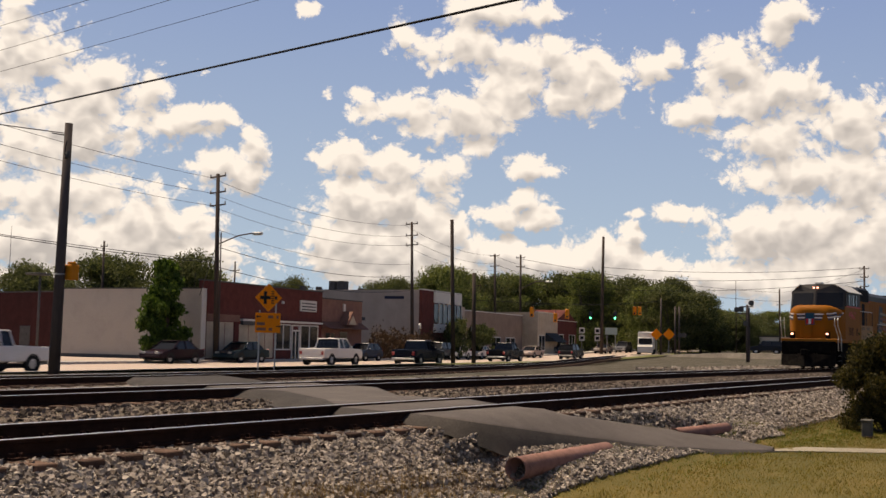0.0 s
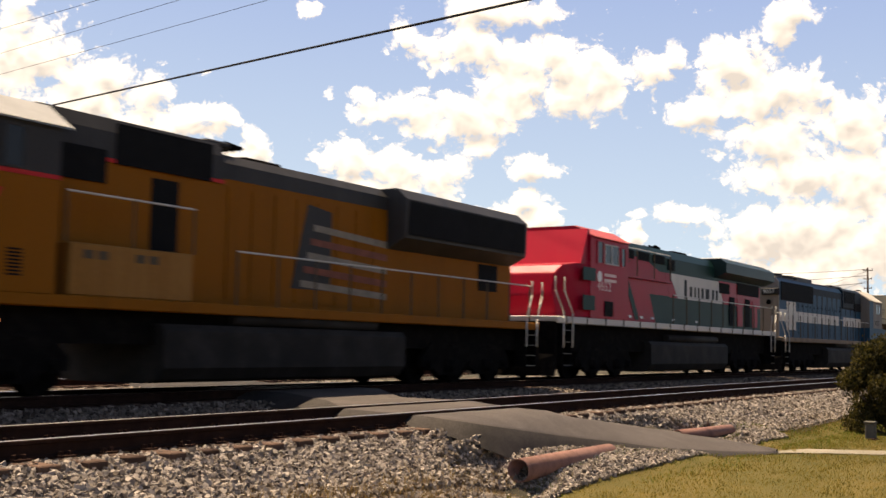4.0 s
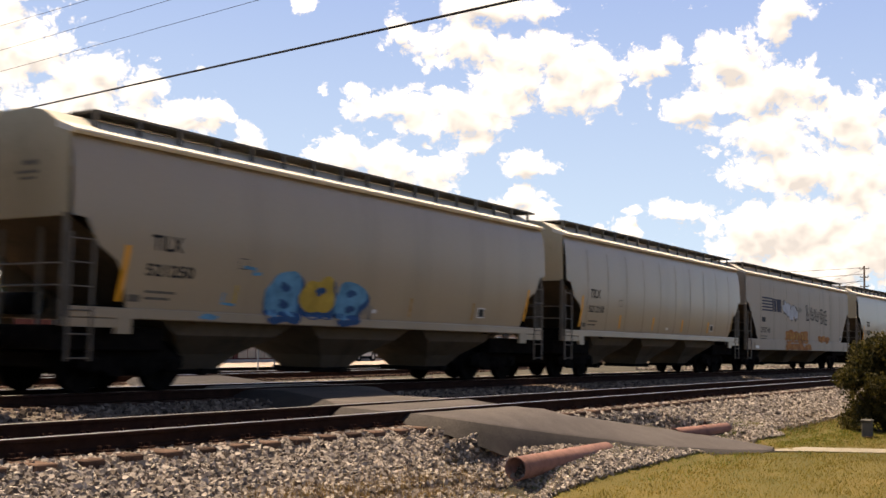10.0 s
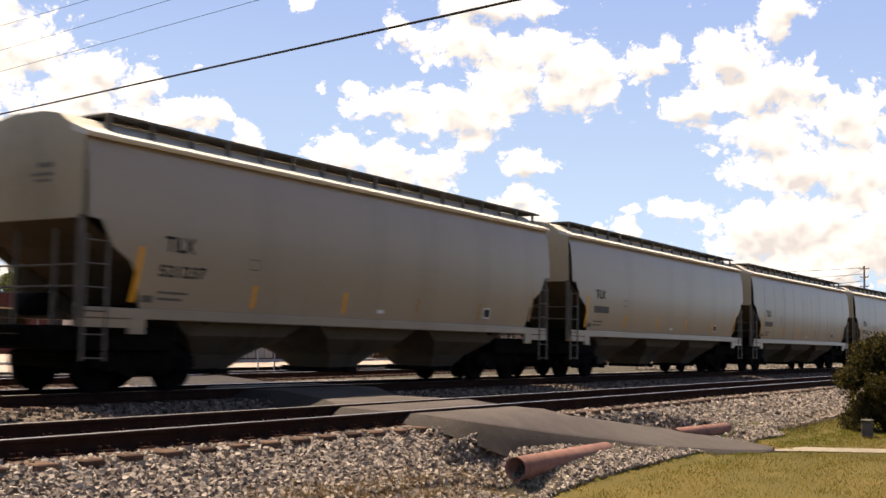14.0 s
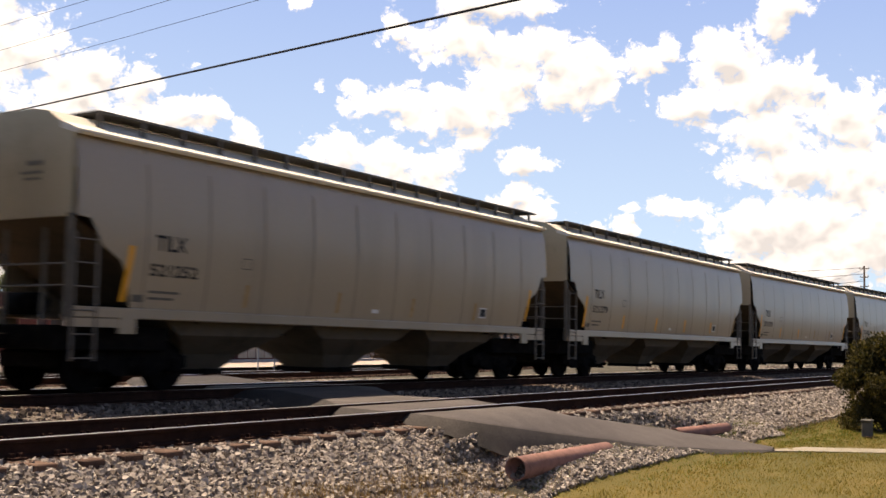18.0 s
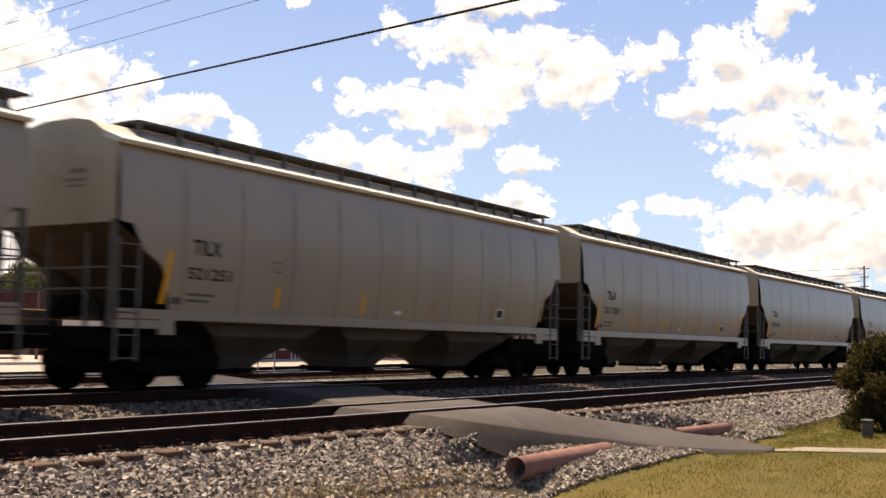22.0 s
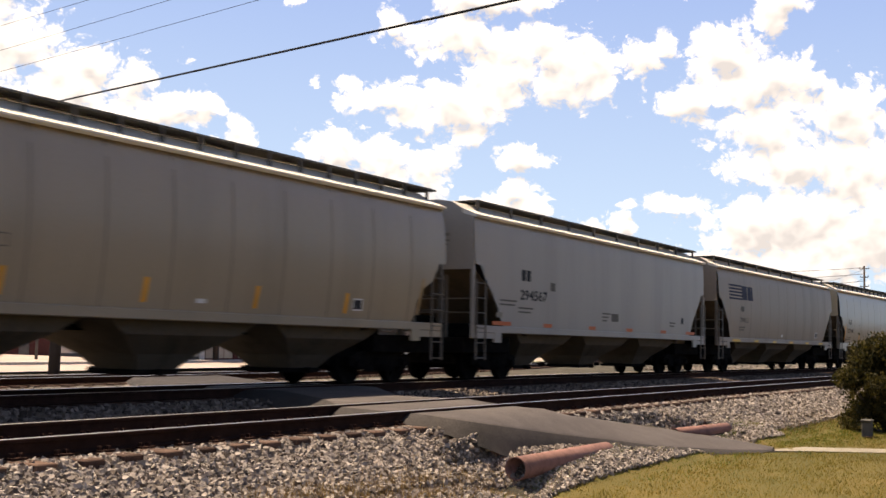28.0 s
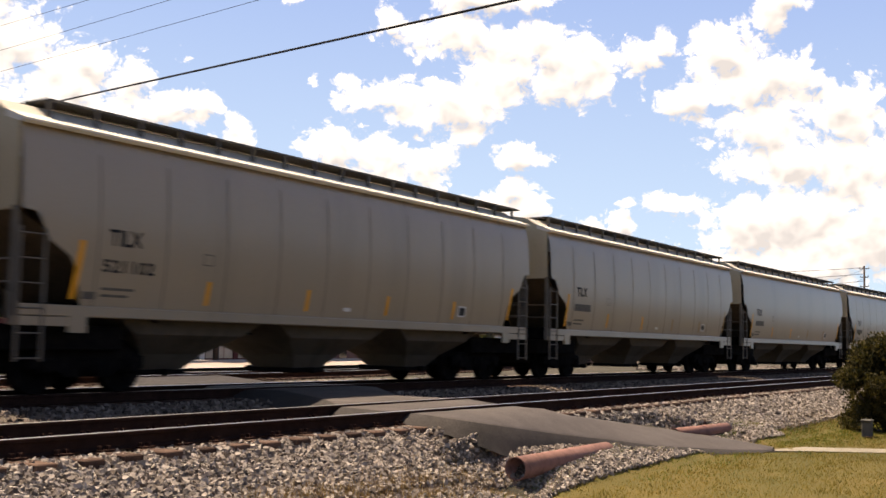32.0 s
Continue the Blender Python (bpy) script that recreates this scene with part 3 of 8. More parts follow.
for track_ob, line, x0, x1, detail in ((track_near, near_line, 4.0, 62.0, True), (track_main, main_line, 6.0, 70.0, False)):
    x = x0
    while x < x1:
        if off_drive(x, line(x)):
            slope = train_line(x)[1]
            base = pose(x, line(x) + g.uniform(-0.03, 0.03), -0.178 + g.uniform(-0.008, 0.0), 0, 0, math.degrees(slope) + g.uniform(-1.2, 1.2))
            part("tie", ME_TIE, None, track_ob, at=base)
            if detail and x < 32:
                for o in (-0.755, 0.755):
                    part("tie_plate", ME_PLATE, None, track_ob, at=Matrix.Translation((x, line(x) + o, -0.177)))
        x += 0.505 + g.uniform(-0.02, 0.02)
# the ties further along, and the siding's
bm = B()
for line, x0, x1, zz in ((near_line, 62.5, 160, -0.18), (main_line, 70.5, 160, -0.18), (siding_line, 6, 130, -0.3), (near_line, -60, 3.5, -0.18), (main_line, -60, 5.5, -0.18)):
    x = x0
    while x < x1:
        box(bm, x - 0.11, x + 0.11, line(x) - 1.3, line(x) + 1.3, zz - 0.16, zz)
        x += 0.51
ob = part("track_timber", bm, M_TIE, track_main)
tagged(ob, kind="stuff")


def pipe_length(p, q, r, label):
    p, q = Vector(p), Vector(q)
    d = (q - p)
    bm = B()
    ring(bm, (p + q) / 2, d, r - 0.014, r, d.length / 2, 32)
    ob = part("steel_pipe", bm, M_RUSTPIPE)
    return tagged(ob, label, "pipe", "rusty pipes")


pipe_length((12.95, 6.99, -0.67), (16.3, 7.2, -0.7), 0.155, "rusty red-brown steel pipe lying on the ballast bank")
pipe_length((20.4, 7.6, -0.69), (22.3, 7.2, -0.66), 0.12, "rusty pink-brown steel pipe end beside the asphalt drive")

# pale path that leaves the drive across the lawn
bm = B()
PATH = [(20.6, 6.12, 0.3), (21.0, 5.9, 0.42), (21.6, 5.3, 0.45), (22.2, 4.6, 0.45), (22.75, 4.0, 0.45), (23.5, 3.0, 0.45), (25, 1.0, 0.45), (28, -3, 0.5)]
rows = []
for (x, y, w), nx in zip(PATH, PATH[1:] + [(31, -7, 0.5)]):
    d = Vector((nx[0] - x, nx[1] - y)).normalized()
    o = Vector((-d.y, d.x))
    row = []
    for j in range(5):
        k = (j / 4 - 0.5) * 2 * w
        px, py = x + o.x * k, y + o.y * k
        row.append(bm.verts.new((px, py, land(px, py) + 0.03 + 0.03 * (1 - abs(j - 2) / 2))))
    rows.append(row)
for a, b in zip(rows, rows[1:]):
    for j in range(4):
        bm.faces.new((a[j], b[j], b[j + 1], a[j + 1])).smooth = True
tagged(part("pavement", bm, M_PATH), "narrow pale gravel path across the lawn", "", "", "structure")

def leaf_material(name, dark, light):
    """Thin leaves: part of the light comes through them."""
    m = per_piece(name, dark, light, 0.6, islands=True)
    n, l = m.node_tree.nodes, m.node_tree.links
    src = next(k for k in n if k.type == "MIX").outputs[2]
    bright = n.new("ShaderNodeMix")
    bright.data_type, bright.blend_type = "RGBA", "MULTIPLY"
    bright.inputs[0].default_value = 1.0
    bright.inputs[7].default_value = (1.25, 1.3, 0.8, 1)
    l.new(src, bright.inputs[6])
    tl = n.new("ShaderNodeBsdfTranslucent")
    l.new(bright.outputs[2], tl.inputs["Color"])
    mx = n.new("ShaderNodeMixShader")
    mx.inputs[0].default_value = 0.36
    l.new(n["Principled BSDF"].outputs[0], mx.inputs[1]), l.new(tl.outputs[0], mx.inputs[2])
    l.new(mx.outputs[0], n["Material Output"].inputs["Surface"])
    return m


M_BLADE = leaf_material("grass_blade", (0.13, 0.115, 0.024), (0.34, 0.23, 0.06))
M_BLADE_GREEN = leaf_material("green_grass_blade", (0.08, 0.11, 0.018), (0.2, 0.22, 0.045))
M_WEED = leaf_material("dry_weed", (0.13, 0.07, 0.035), (0.34, 0.23, 0.12))


def blades(name, count, where, tall, material, label, seedling):
    gg = np.random.default_rng(seedling)
    verts, faces = [], []
    while len(faces) < count:
        x, y = where(gg)
        z = land(x, y) + 0.0
        h, a = tall * gg.uniform(0.5, 1.3), gg.uniform(0, 6.28)
        w, lean = 0.004 + 0.005 * gg.random(), gg.normal(0, 0.35, 2) * h
        k = len(verts)
        dx, dy = w * math.cos(a), w * math.sin(a)
        verts += [(x - dx, y - dy, z), (x + dx, y + dy, z), (x + lean[0], y + lean[1], z + h)]
        faces.append((k, k + 1, k + 2))
    me = bpy.data.meshes.new(name)
    me.from_pydata(verts, [], faces)
    me.materials.append(material)
    return tagged(new(name, me), label, "grass", "", "stuff")


def off_path(x, y):
    return all((x - px) ** 2 + (y - py) ** 2 > 0.3 for px, py, w in PATH) and off_drive(x, y)


def lawn_spot(gg):
    while True:
        x, y = gg.uniform(9, 34), gg.uniform(-1, 7.25)
        if off_path(x, y) and y < 6.95 + 0.2 * math.sin(x * 0.9) + 0.12 * noise.noise((x * 2.3, 0, 7)) + 0.05 * gg.normal():
            return x, y


def green_spot(gg):
    while True:
        x, y = gg.uniform(15, 36), gg.uniform(3.5, 8.0)
        if off_path(x, y) and y > 8.4 - 0.12 * x + gg.normal(0, 0.5):
            return x, y


def weed_spot(gg):
    while True:
        x, y = gg.choice([gg.uniform(8, 14), gg.uniform(23, 38), gg.uniform(8, 12.5), gg.uniform(8, 11)]), 6.95 + gg.normal(0, 0.2)
        if off_path(x, y):
            return x, y


def edge_spot(gg):
    while True:
        x = gg.uniform(12, 24)
        y = 6.95 + 0.2 * math.sin(x * 0.9) + gg.normal(0, 0.12)
        if off_path(x, y):
            return x, y


blades("grass_blades", 110000, lawn_spot, 0.045, M_BLADE, "straw-yellow and green lawn grass", 11)
blades("grass_blades", 22000, green_spot, 0.06, M_BLADE_GREEN, "fresh green grass beside the drive", 12)
blades("grass_blades", 6000, edge_spot, 0.08, M_BLADE_GREEN, "rough green grass along the gravel edge", 14)
blades("dry_weeds", 9000, weed_spot, 0.11, M_WEED, "dry brown weeds at the foot of the bank", 13)


# ---------------------------------------------------------------- leaves, bushes, trees
M_LEAF_BUSH = leaf_material("bush_leaf", (0.014, 0.018, 0.007), (0.1, 0.075, 0.024))
M_LEAF = leaf_material("tree_leaf", (0.04, 0.048, 0.02), (0.14, 0.145, 0.062))
M_LEAF_STREET = leaf_material("street_tree_leaf", (0.02, 0.04, 0.008), (0.1, 0.15, 0.03))
M_LEAF_LIGHT = leaf_material("light_tree_leaf", (0.06, 0.08, 0.025), (0.2, 0.21, 0.075))
M_BARK = paint("bark", (0.11, 0.085, 0.065), 0.9, vary=0.4, fine=30, bump=0.5)


def foliage(name, clumps, leaf, per, material, parent, seedling):
    """Leaves as small bent cards scattered through clumps (x, y, z, rx, ry, rz)."""
    gg = np.random.default_rng(seedling)
    verts, faces = [], []
    for (cx, cy, cz, rx, ry, rz) in clumps:
        for _ in range(per):
            d = gg.normal(0, 1, 3)
            d /= np.linalg.norm(d)
            rad = gg.uniform(0.45, 1.0) ** 0.5 * (1 + 0.25 * gg.normal())
            p = np.array((cx + d[0] * rx * rad, cy + d[1] * ry * rad, cz + d[2] * rz * rad))
            s = leaf * gg.uniform(0.6, 1.4)
            r = np.array(Euler(gg.uniform(0, 6.28, 3)).to_matrix())
            c = np.array(((-s, 0, 0), (0, -s * 0.45, s * 0.15), (s, 0, 0), (0, s * 0.45, s * 0.15))) @ r.T + p
            k = len(verts)
            verts += c.tolist()
            faces.append((k, k + 1, k + 2, k + 3))
    me = bpy.data.meshes.new(name)
    me.from_pydata(verts, [], faces)
    me.materials.append(material)
    ob = new(name, me)
    ob.parent = parent
    return ob


def woody(name, parent, segs, material=None):
    bm = B()
    for p, q, a, b in segs:
        rod(bm, p, q, a, 8, b)
    return part(name, bm, material or M_BARK, parent)


def bush(x, y, z, r, h, label, seedling, leaf=0.035, per=170, clumps=34, material=None):
    t = thing("bush", label, "bush", at=(x, y, z))
    gg = random.Random(seedling)
    segs, cl = [], []
    for i in range(clumps):
        a, k = gg.uniform(0, 6.28), gg.random() ** 0.6
        zz = gg.uniform(0.12, 1.0)
        rad = r * k * math.sin(math.pi * min(0.97, 0.22 + zz * 0.72)) ** 0.6
        c = (rad * math.cos(a), rad * math.sin(a), zz * h)
        cl.append((*c, r * 0.28, r * 0.28, h * 0.13))
        if i % 2 == 0:
            segs.append(((gg.uniform(-0.1, 0.1), gg.uniform(-0.1, 0.1), -0.05), c, 0.025, 0.006))
    woody("stem", t, segs)
    tagged(foliage("foliage", cl, leaf, per, material or M_LEAF_BUSH, t, seedling), kind="stuff")
    return t


bush(28.3, 5.25, -0.98, 1.0, 2.12, "dense dark shrub with bronze new leaves on the lawn", 5, per=520, clumps=56, leaf=0.045)

M_GALV = paint("galvanised_grey", (0.36, 0.36, 0.35), 0.5, metal=0.4, vary=0.2, dirt=(0.2, 0.18, 0.15))
M_PEDESTAL = paint("weathered_pedestal", (0.13, 0.12, 0.1), 0.7, vary=0.3, dirt=(0.06, 0.05, 0.04))
stub = thing("utility_pedestal", "small grey metal utility pedestal in the grass", "utility box", at=(26.35, 5.3, -0.98))
bm = B()
box(bm, -0.13, 0.13, -0.1, 0.1, 0, 0.36, 0.015)
part("housing", bm, M_PEDESTAL, stub)
bm = B()
box(bm, -0.15, 0.15, -0.12, 0.12, 0.36, 0.42, 0.02)
part("cap", bm, M_PEDESTAL, stub)
bm = B()
box(bm, -0.3, 0.02, -0.16, 0.0, -0.02, 0.05, 0.01)
part("ground_plate", bm, M_RAIL, stub)
bm = B()
prism(bm, [(-0.12, 0), (0.13, 0.01), (0.05, 0.09), (-0.06, 0.07)], -0.06, 0.05)
tagged(part("litter", bm, M_WHITE, at=pose(13.55, 6.85, -0.93, 0, 0, 25)), "crumpled scrap of white paper in the grass", "litter")
bm = B()
box(bm, -0.16, 0.16, -0.1, 0.1, 0, 0.16, 0.05)
tagged(part("timber_scrap", bm, M_TIE, at=pose(21.7, 7.55, -0.62, 10, 8, 30)), "broken brown tie scrap on the ballast", "timber scrap")

# ---------------------------------------------------------------- the train: shared running gear
WHEEL_R = 0.457


def wheelset_mesh():
    bm = B()
    rod(bm, (0, -0.8, 0), (0, 0.8, 0), 0.09, 10)
    for s in (-1, 1):
        rod(bm, (0, s * 0.70, 0), (0, s * 0.735, 0), WHEEL_R + 0.025, 28)
        rod(bm, (0, s * 0.735, 0), (0, s * 0.83, 0), WHEEL_R, 28, WHEEL_R - 0.006)
        ring(bm, (0, s * 0.835, 0), (0, 1, 0), WHEEL_R - 0.075, WHEEL_R - 0.01, 0.012, 28)
        rod(bm, (0, s * 0.83, 0), (0, s * 0.86, 0), 0.14, 14)
        for k in range(5):
            a = 2 * math.pi * k / 5
            rod(bm, (0.26 * math.cos(a), s * 0.828, 0.26 * math.sin(a)), (0.26 * math.cos(a), s * 0.842, 0.26 * math.sin(a)), 0.05, 8)
    return finish("wheelset", bm)


ME_WHEELSET = wheelset_mesh()


def sideframe_mesh(axles):
    """Cast side frame over the journals, with coil springs in its windows."""
    bm = B()
    a0, a1 = axles[0], axles[-1]
    top, low = (0.74, 0.28) if len(axles) == 2 else (1.02, 0.22)
    out = [(a0 - 0.28, 0.42), (a0 - 0.28, 0.62), (a0 + 0.1, top), (a1 - 0.1, top), (a1 + 0.28, 0.62), (a1 + 0.28, 0.42), (a1 - 0.2, 0.4)]
    mids = list(zip(axles, axles[1:]))
    for p, q in reversed(mids):
        out += [(q - 0.45, low), (p + 0.45, low)]
        if p != a0:
            out += [(p + 0.16, 0.42), (p - 0.16, 0.42)]
    out += [(a0 + 0.2, 0.4)]
    prism(bm, out, -0.07, 0.07)
    for x in axles:
        box(bm, x - 0.15, x + 0.15, -0.1, 0.09, 0.34, 0.6, 0.02)
        rod(bm, (x, -0.11, 0.457), (x, -0.16, 0.457), 0.1, 12)
    for p, q in mids:
        m = (p + q) / 2
        for d in (-0.14, 0, 0.14):
            rod(bm, (m + d, -0.085, 0.3), (m + d, -0.085, 0.6), 0.06, 8)
    return finish("sideframe", bm)


FRAMES = {}


def truck(parent, x, axles):
    """A truck with its side frames and wheelsets, at x along the vehicle."""
    t = new("truck")
    t.parent, t.location = parent, (x, 0, 0)
    t.empty_display_size = 0.1
    if axles not in FRAMES:
        FRAMES[axles] = sideframe_mesh(axles)
    for s in (-1, 1):
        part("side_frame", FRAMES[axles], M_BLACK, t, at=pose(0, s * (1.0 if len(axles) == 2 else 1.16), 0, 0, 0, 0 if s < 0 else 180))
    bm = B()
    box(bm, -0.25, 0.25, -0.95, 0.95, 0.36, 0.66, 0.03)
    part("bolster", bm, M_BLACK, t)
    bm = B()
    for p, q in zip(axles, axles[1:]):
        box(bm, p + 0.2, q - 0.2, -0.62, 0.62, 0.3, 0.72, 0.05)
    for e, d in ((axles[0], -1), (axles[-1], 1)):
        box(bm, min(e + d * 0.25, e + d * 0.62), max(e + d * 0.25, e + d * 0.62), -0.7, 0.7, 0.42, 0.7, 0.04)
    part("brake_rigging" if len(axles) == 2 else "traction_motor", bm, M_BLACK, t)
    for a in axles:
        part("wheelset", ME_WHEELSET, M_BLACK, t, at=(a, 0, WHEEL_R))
    return t


def words(name, text, size, material, parent, at, squeeze=1.0):
    """Lettering in the built-in font, turned into a thin mesh."""
    cu = bpy.data.curves.new(name, "FONT")
    cu.body, cu.size, cu.extrude = text, size, 0.002
    cu.resolution_u = 3
    cu.align_x = "LEFT"
    tmp = bpy.data.objects.new("lettering_source", cu)
    scene.collection.objects.link(tmp)
    me = bpy.data.meshes.new_from_object(tmp.evaluated_get(bpy.context.evaluated_depsgraph_get()))
    bpy.data.objects.remove(tmp)
    me.transform(Matrix.Diagonal((squeeze, 1, 1, 1)))
    return part(name, me, material, parent, at=at)


M_LETTER = paint("black_lettering", (0.028, 0.026, 0.024), 0.6, vary=0.3, bump=0)
M_LETTER_FAINT = paint("faded_lettering", (0.22, 0.2, 0.17), 0.6, vary=0.3, bump=0)
M_ORANGE = paint("orange_reflector", (0.85, 0.36, 0.03), 0.4, vary=0.15, bump=0)
M_RED_TAPE = paint("red_reflector", (0.62, 0.16, 0.06), 0.4, vary=0.15, bump=0)
M_YELLOW_TAPE = paint("yellow_reflector", (0.85, 0.5, 0.05), 0.4, vary=0.15, bump=0)
M_DEEPBLUE = paint("deep_blue_spray", (0.03, 0.09, 0.2), 0.6, vary=0.3, scale=4, bump=0)
M_BLUE_SPRAY = paint("blue_spray", (0.12, 0.34, 0.5), 0.6, vary=0.4, scale=4, bump=0)
M_GOLD_SPRAY = paint("ochre_spray", (0.55, 0.36, 0.06), 0.6, vary=0.3, scale=4, bump=0)
M_FIRE_SPRAY = paint("orange_spray", (0.5, 0.2, 0.06), 0.7, vary=0.5, scale=3, bump=0, dirt=(0.35, 0.25, 0.06))
M_PALE_SPRAY = paint("pale_blue_spray", (0.5, 0.53, 0.57), 0.6, vary=0.3, scale=3, bump=0)
M_NAVY = paint("navy_mark", (0.035, 0.035, 0.06), 0.6, vary=0.3, bump=0)
FACE = pose(0, 0, 0, 90, 0, 0)

# ---------------------------------------------------------------- covered hoppers
EAVE, SILL_TOP, SILL_LOW, HALF = 4.2, 1.43, 1.25, 1.56
HOPPERS = {}


def side_y(z, bulge):
    k = (z - SILL_TOP) / (EAVE - SILL_TOP)
    return HALF - 0.07 + bulge * math.sin(math.pi * min(max(k, 0), 1)) ** 0.8 - 0.05 * max(0, k - 0.9) * 10


def hopper(kind):
    """One covered hopper, its origin at the leading coupler on the rail; kinds: curved (smooth), ribbed (welds show), flat, old."""
    length = 17.87 if kind in ("curved", "ribbed") else 18.9
    e0, e1 = 0.76, length - 0.76
    mid = length / 2
    bulge = 0.13 if kind in ("curved", "ribbed") else 0.02
    skin = {"curved": M_TAN, "ribbed": M_TAN, "flat": M_GREYCAR, "old": M_OLDCAR, "bulged": M_OLDCAR}[kind]
    label = {"curved": "tan curved-side covered hopper wagon with dusty flanks", "ribbed": "tan covered hopper wagon with weld seams down its curved sides",
             "flat": "light grey flat-sided covered hopper wagon with red reflectors", "old": "weathered grey hopper wagon covered in spray graffiti",
             "bulged": "weathered grey hopper wagon with faded dark logo and yellow reflectors"}[kind]
    if kind == "bulged":
        bulge = 0.1
    car = thing("hopper_wagon", label, "freight wagon", "covered hopper wagons")
    cut = ((0.0, 2.86), (0.28, 2.84), (0.55, 2.42), (0.95, 2.2), (1.12, 1.95), (1.2, 1.6), (1.25, SILL_TOP)) if kind in ("curved", "ribbed") else \
          ((0.0, 3.0), (0.35, 2.97), (0.5, 2.7), (0.95, 2.25), (1.3, 1.85), (1.42, 1.6), (1.4, SILL_TOP))

    def low_at(d):
        for (a, za), (b, zb) in zip(cut, cut[1:]):
            if d <= b:
                return za + (zb - za) * (d - a) / max(1e-6, b - a)
        return SILL_TOP
    ds = [0, 0.14, 0.28, 0.4, 0.55, 0.75, 0.95, 1.12, 1.2, 1.26, 1.42]
    xs = [e0 + d for d in ds] + [e0 + 1.6 + (e1 - e0 - 3.2) * i / 12 for i in range(13)] + [e1 - d for d in reversed(ds)]
    rows = 10
    for s in (-1, 1):
        bm = B()
        cols = []
        for x in xs:
            zl = low_at(min(x - e0, e1 - x))
            cols.append([bm.verts.new((x, s * side_y(zl + (EAVE - zl) * j / rows, bulge), zl + (EAVE - zl) * j / rows)) for j in range(rows + 1)])
        for a, b in zip(cols, cols[1:]):
            for j in range(rows):
                bm.faces.new((a[j], b[j], b[j + 1], a[j + 1])).smooth = True
        side = part("side_sheet", bm, skin, car)
        if kind in ("ribbed", "bulged", "old"):
            n = {"ribbed": 11, "bulged": 13, "old": 9}[kind]
            for i in range(1, n):
                x = e0 + (e1 - e0) * i / n
                bm = B()
                w = 0.018 if kind != "old" else 0.03
                pts = [(s * (side_y(z, bulge) + 0.006), z) for z in [max(low_at(min(x - e0, e1 - x)), SILL_TOP) + (EAVE - SILL_TOP) * k / 8 for k in range(9)] if z <= EAVE]
                for (ya, za), (yb, zb) in zip(pts, pts[1:]):
                    q = [bm.verts.new(v) for v in ((x - w, ya, za), (x + w, ya, za), (x + w, yb, zb), (x - w, yb, zb))]
                    bm.faces.new(q)
                part("weld_seam", bm, M_SEAM, side)
        bm = B()
        box(bm, e0 + 0.05, e1 - 0.05, min(s * (HALF - 0.16), s * HALF), max(s * (HALF - 0.16), s * HALF), 0.95 if kind == "old" else SILL_LOW, SILL_TOP, 0.015)
        part("side_sill", bm, skin, car)
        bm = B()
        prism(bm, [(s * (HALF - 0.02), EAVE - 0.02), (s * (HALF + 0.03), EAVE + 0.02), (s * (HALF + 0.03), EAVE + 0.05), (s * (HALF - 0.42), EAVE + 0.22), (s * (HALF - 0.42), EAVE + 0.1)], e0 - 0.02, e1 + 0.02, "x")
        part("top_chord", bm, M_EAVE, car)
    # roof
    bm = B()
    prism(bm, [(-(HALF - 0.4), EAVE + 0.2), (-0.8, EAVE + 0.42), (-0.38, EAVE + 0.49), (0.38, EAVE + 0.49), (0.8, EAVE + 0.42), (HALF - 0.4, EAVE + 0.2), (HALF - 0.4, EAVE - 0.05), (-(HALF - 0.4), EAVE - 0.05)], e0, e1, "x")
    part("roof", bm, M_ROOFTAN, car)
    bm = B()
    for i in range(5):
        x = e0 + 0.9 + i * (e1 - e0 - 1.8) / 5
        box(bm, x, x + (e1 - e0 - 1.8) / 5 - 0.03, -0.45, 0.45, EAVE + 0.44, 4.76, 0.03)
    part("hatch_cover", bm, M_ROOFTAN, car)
    for s in (-1, 1):
        bm = B()
        y0, y1 = s * 0.5, s * 1.12
        box(bm, e0 + 0.75, e1 + 0.1, min(y0, y1), max(y0, y1), 4.70, 4.735)
        part("running_board", bm, M_GRATING, car)
        step = 1.02 if kind in ("curved", "ribbed") else 1.75
        n = int((e1 - e0) / step)
        for i in range(n + 1):
            x = e0 + 0.8 + (e1 - e0 - 0.9) * i / n
            bm = B()
            box(bm, x - 0.03, x + 0.03, min(s * 1.06, s * 1.12), max(s * 1.06, s * 1.12), EAVE + 0.2, 4.70)
            part("bracket", bm, M_GRATING, car)
    for x in (e0 + 0.95, e1 + 0.1):
        bm = B()
        box(bm, x - 0.2, x + 0.2, -1.12, 1.12, 4.69, 4.725)
        for s in (-1, 1):
            pipe_run(bm, [(x - 0.18, s * 1.1, 4.45), (x - 0.18, s * 1.1, 4.72)], 0.02)
        part("roof_platform", bm, M_GRATING, car)
    # ends: upper sheet, slope sheet, cross braces, ladders
    for x, d in ((e0, 1), (e1, -1)):
        bm = B()
        prism(bm, [(-HALF + 0.07, 2.86), (HALF - 0.07, 2.86), (HALF - 0.09, EAVE), (0.78, EAVE + 0.42), (0.38, EAVE + 0.49), (-0.38, EAVE + 0.49), (-0.78, EAVE + 0.42), (-HALF + 0.09, EAVE)], x - d * 0.012, x + d * 0.05, "x")
        part("end_sheet", bm, M_TANEND if kind in ("curved", "ribbed") else skin, car)
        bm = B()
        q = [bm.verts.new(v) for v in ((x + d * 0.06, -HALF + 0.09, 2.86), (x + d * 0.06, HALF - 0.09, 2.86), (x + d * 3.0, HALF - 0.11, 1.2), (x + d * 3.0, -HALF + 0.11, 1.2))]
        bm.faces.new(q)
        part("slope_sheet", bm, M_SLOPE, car)
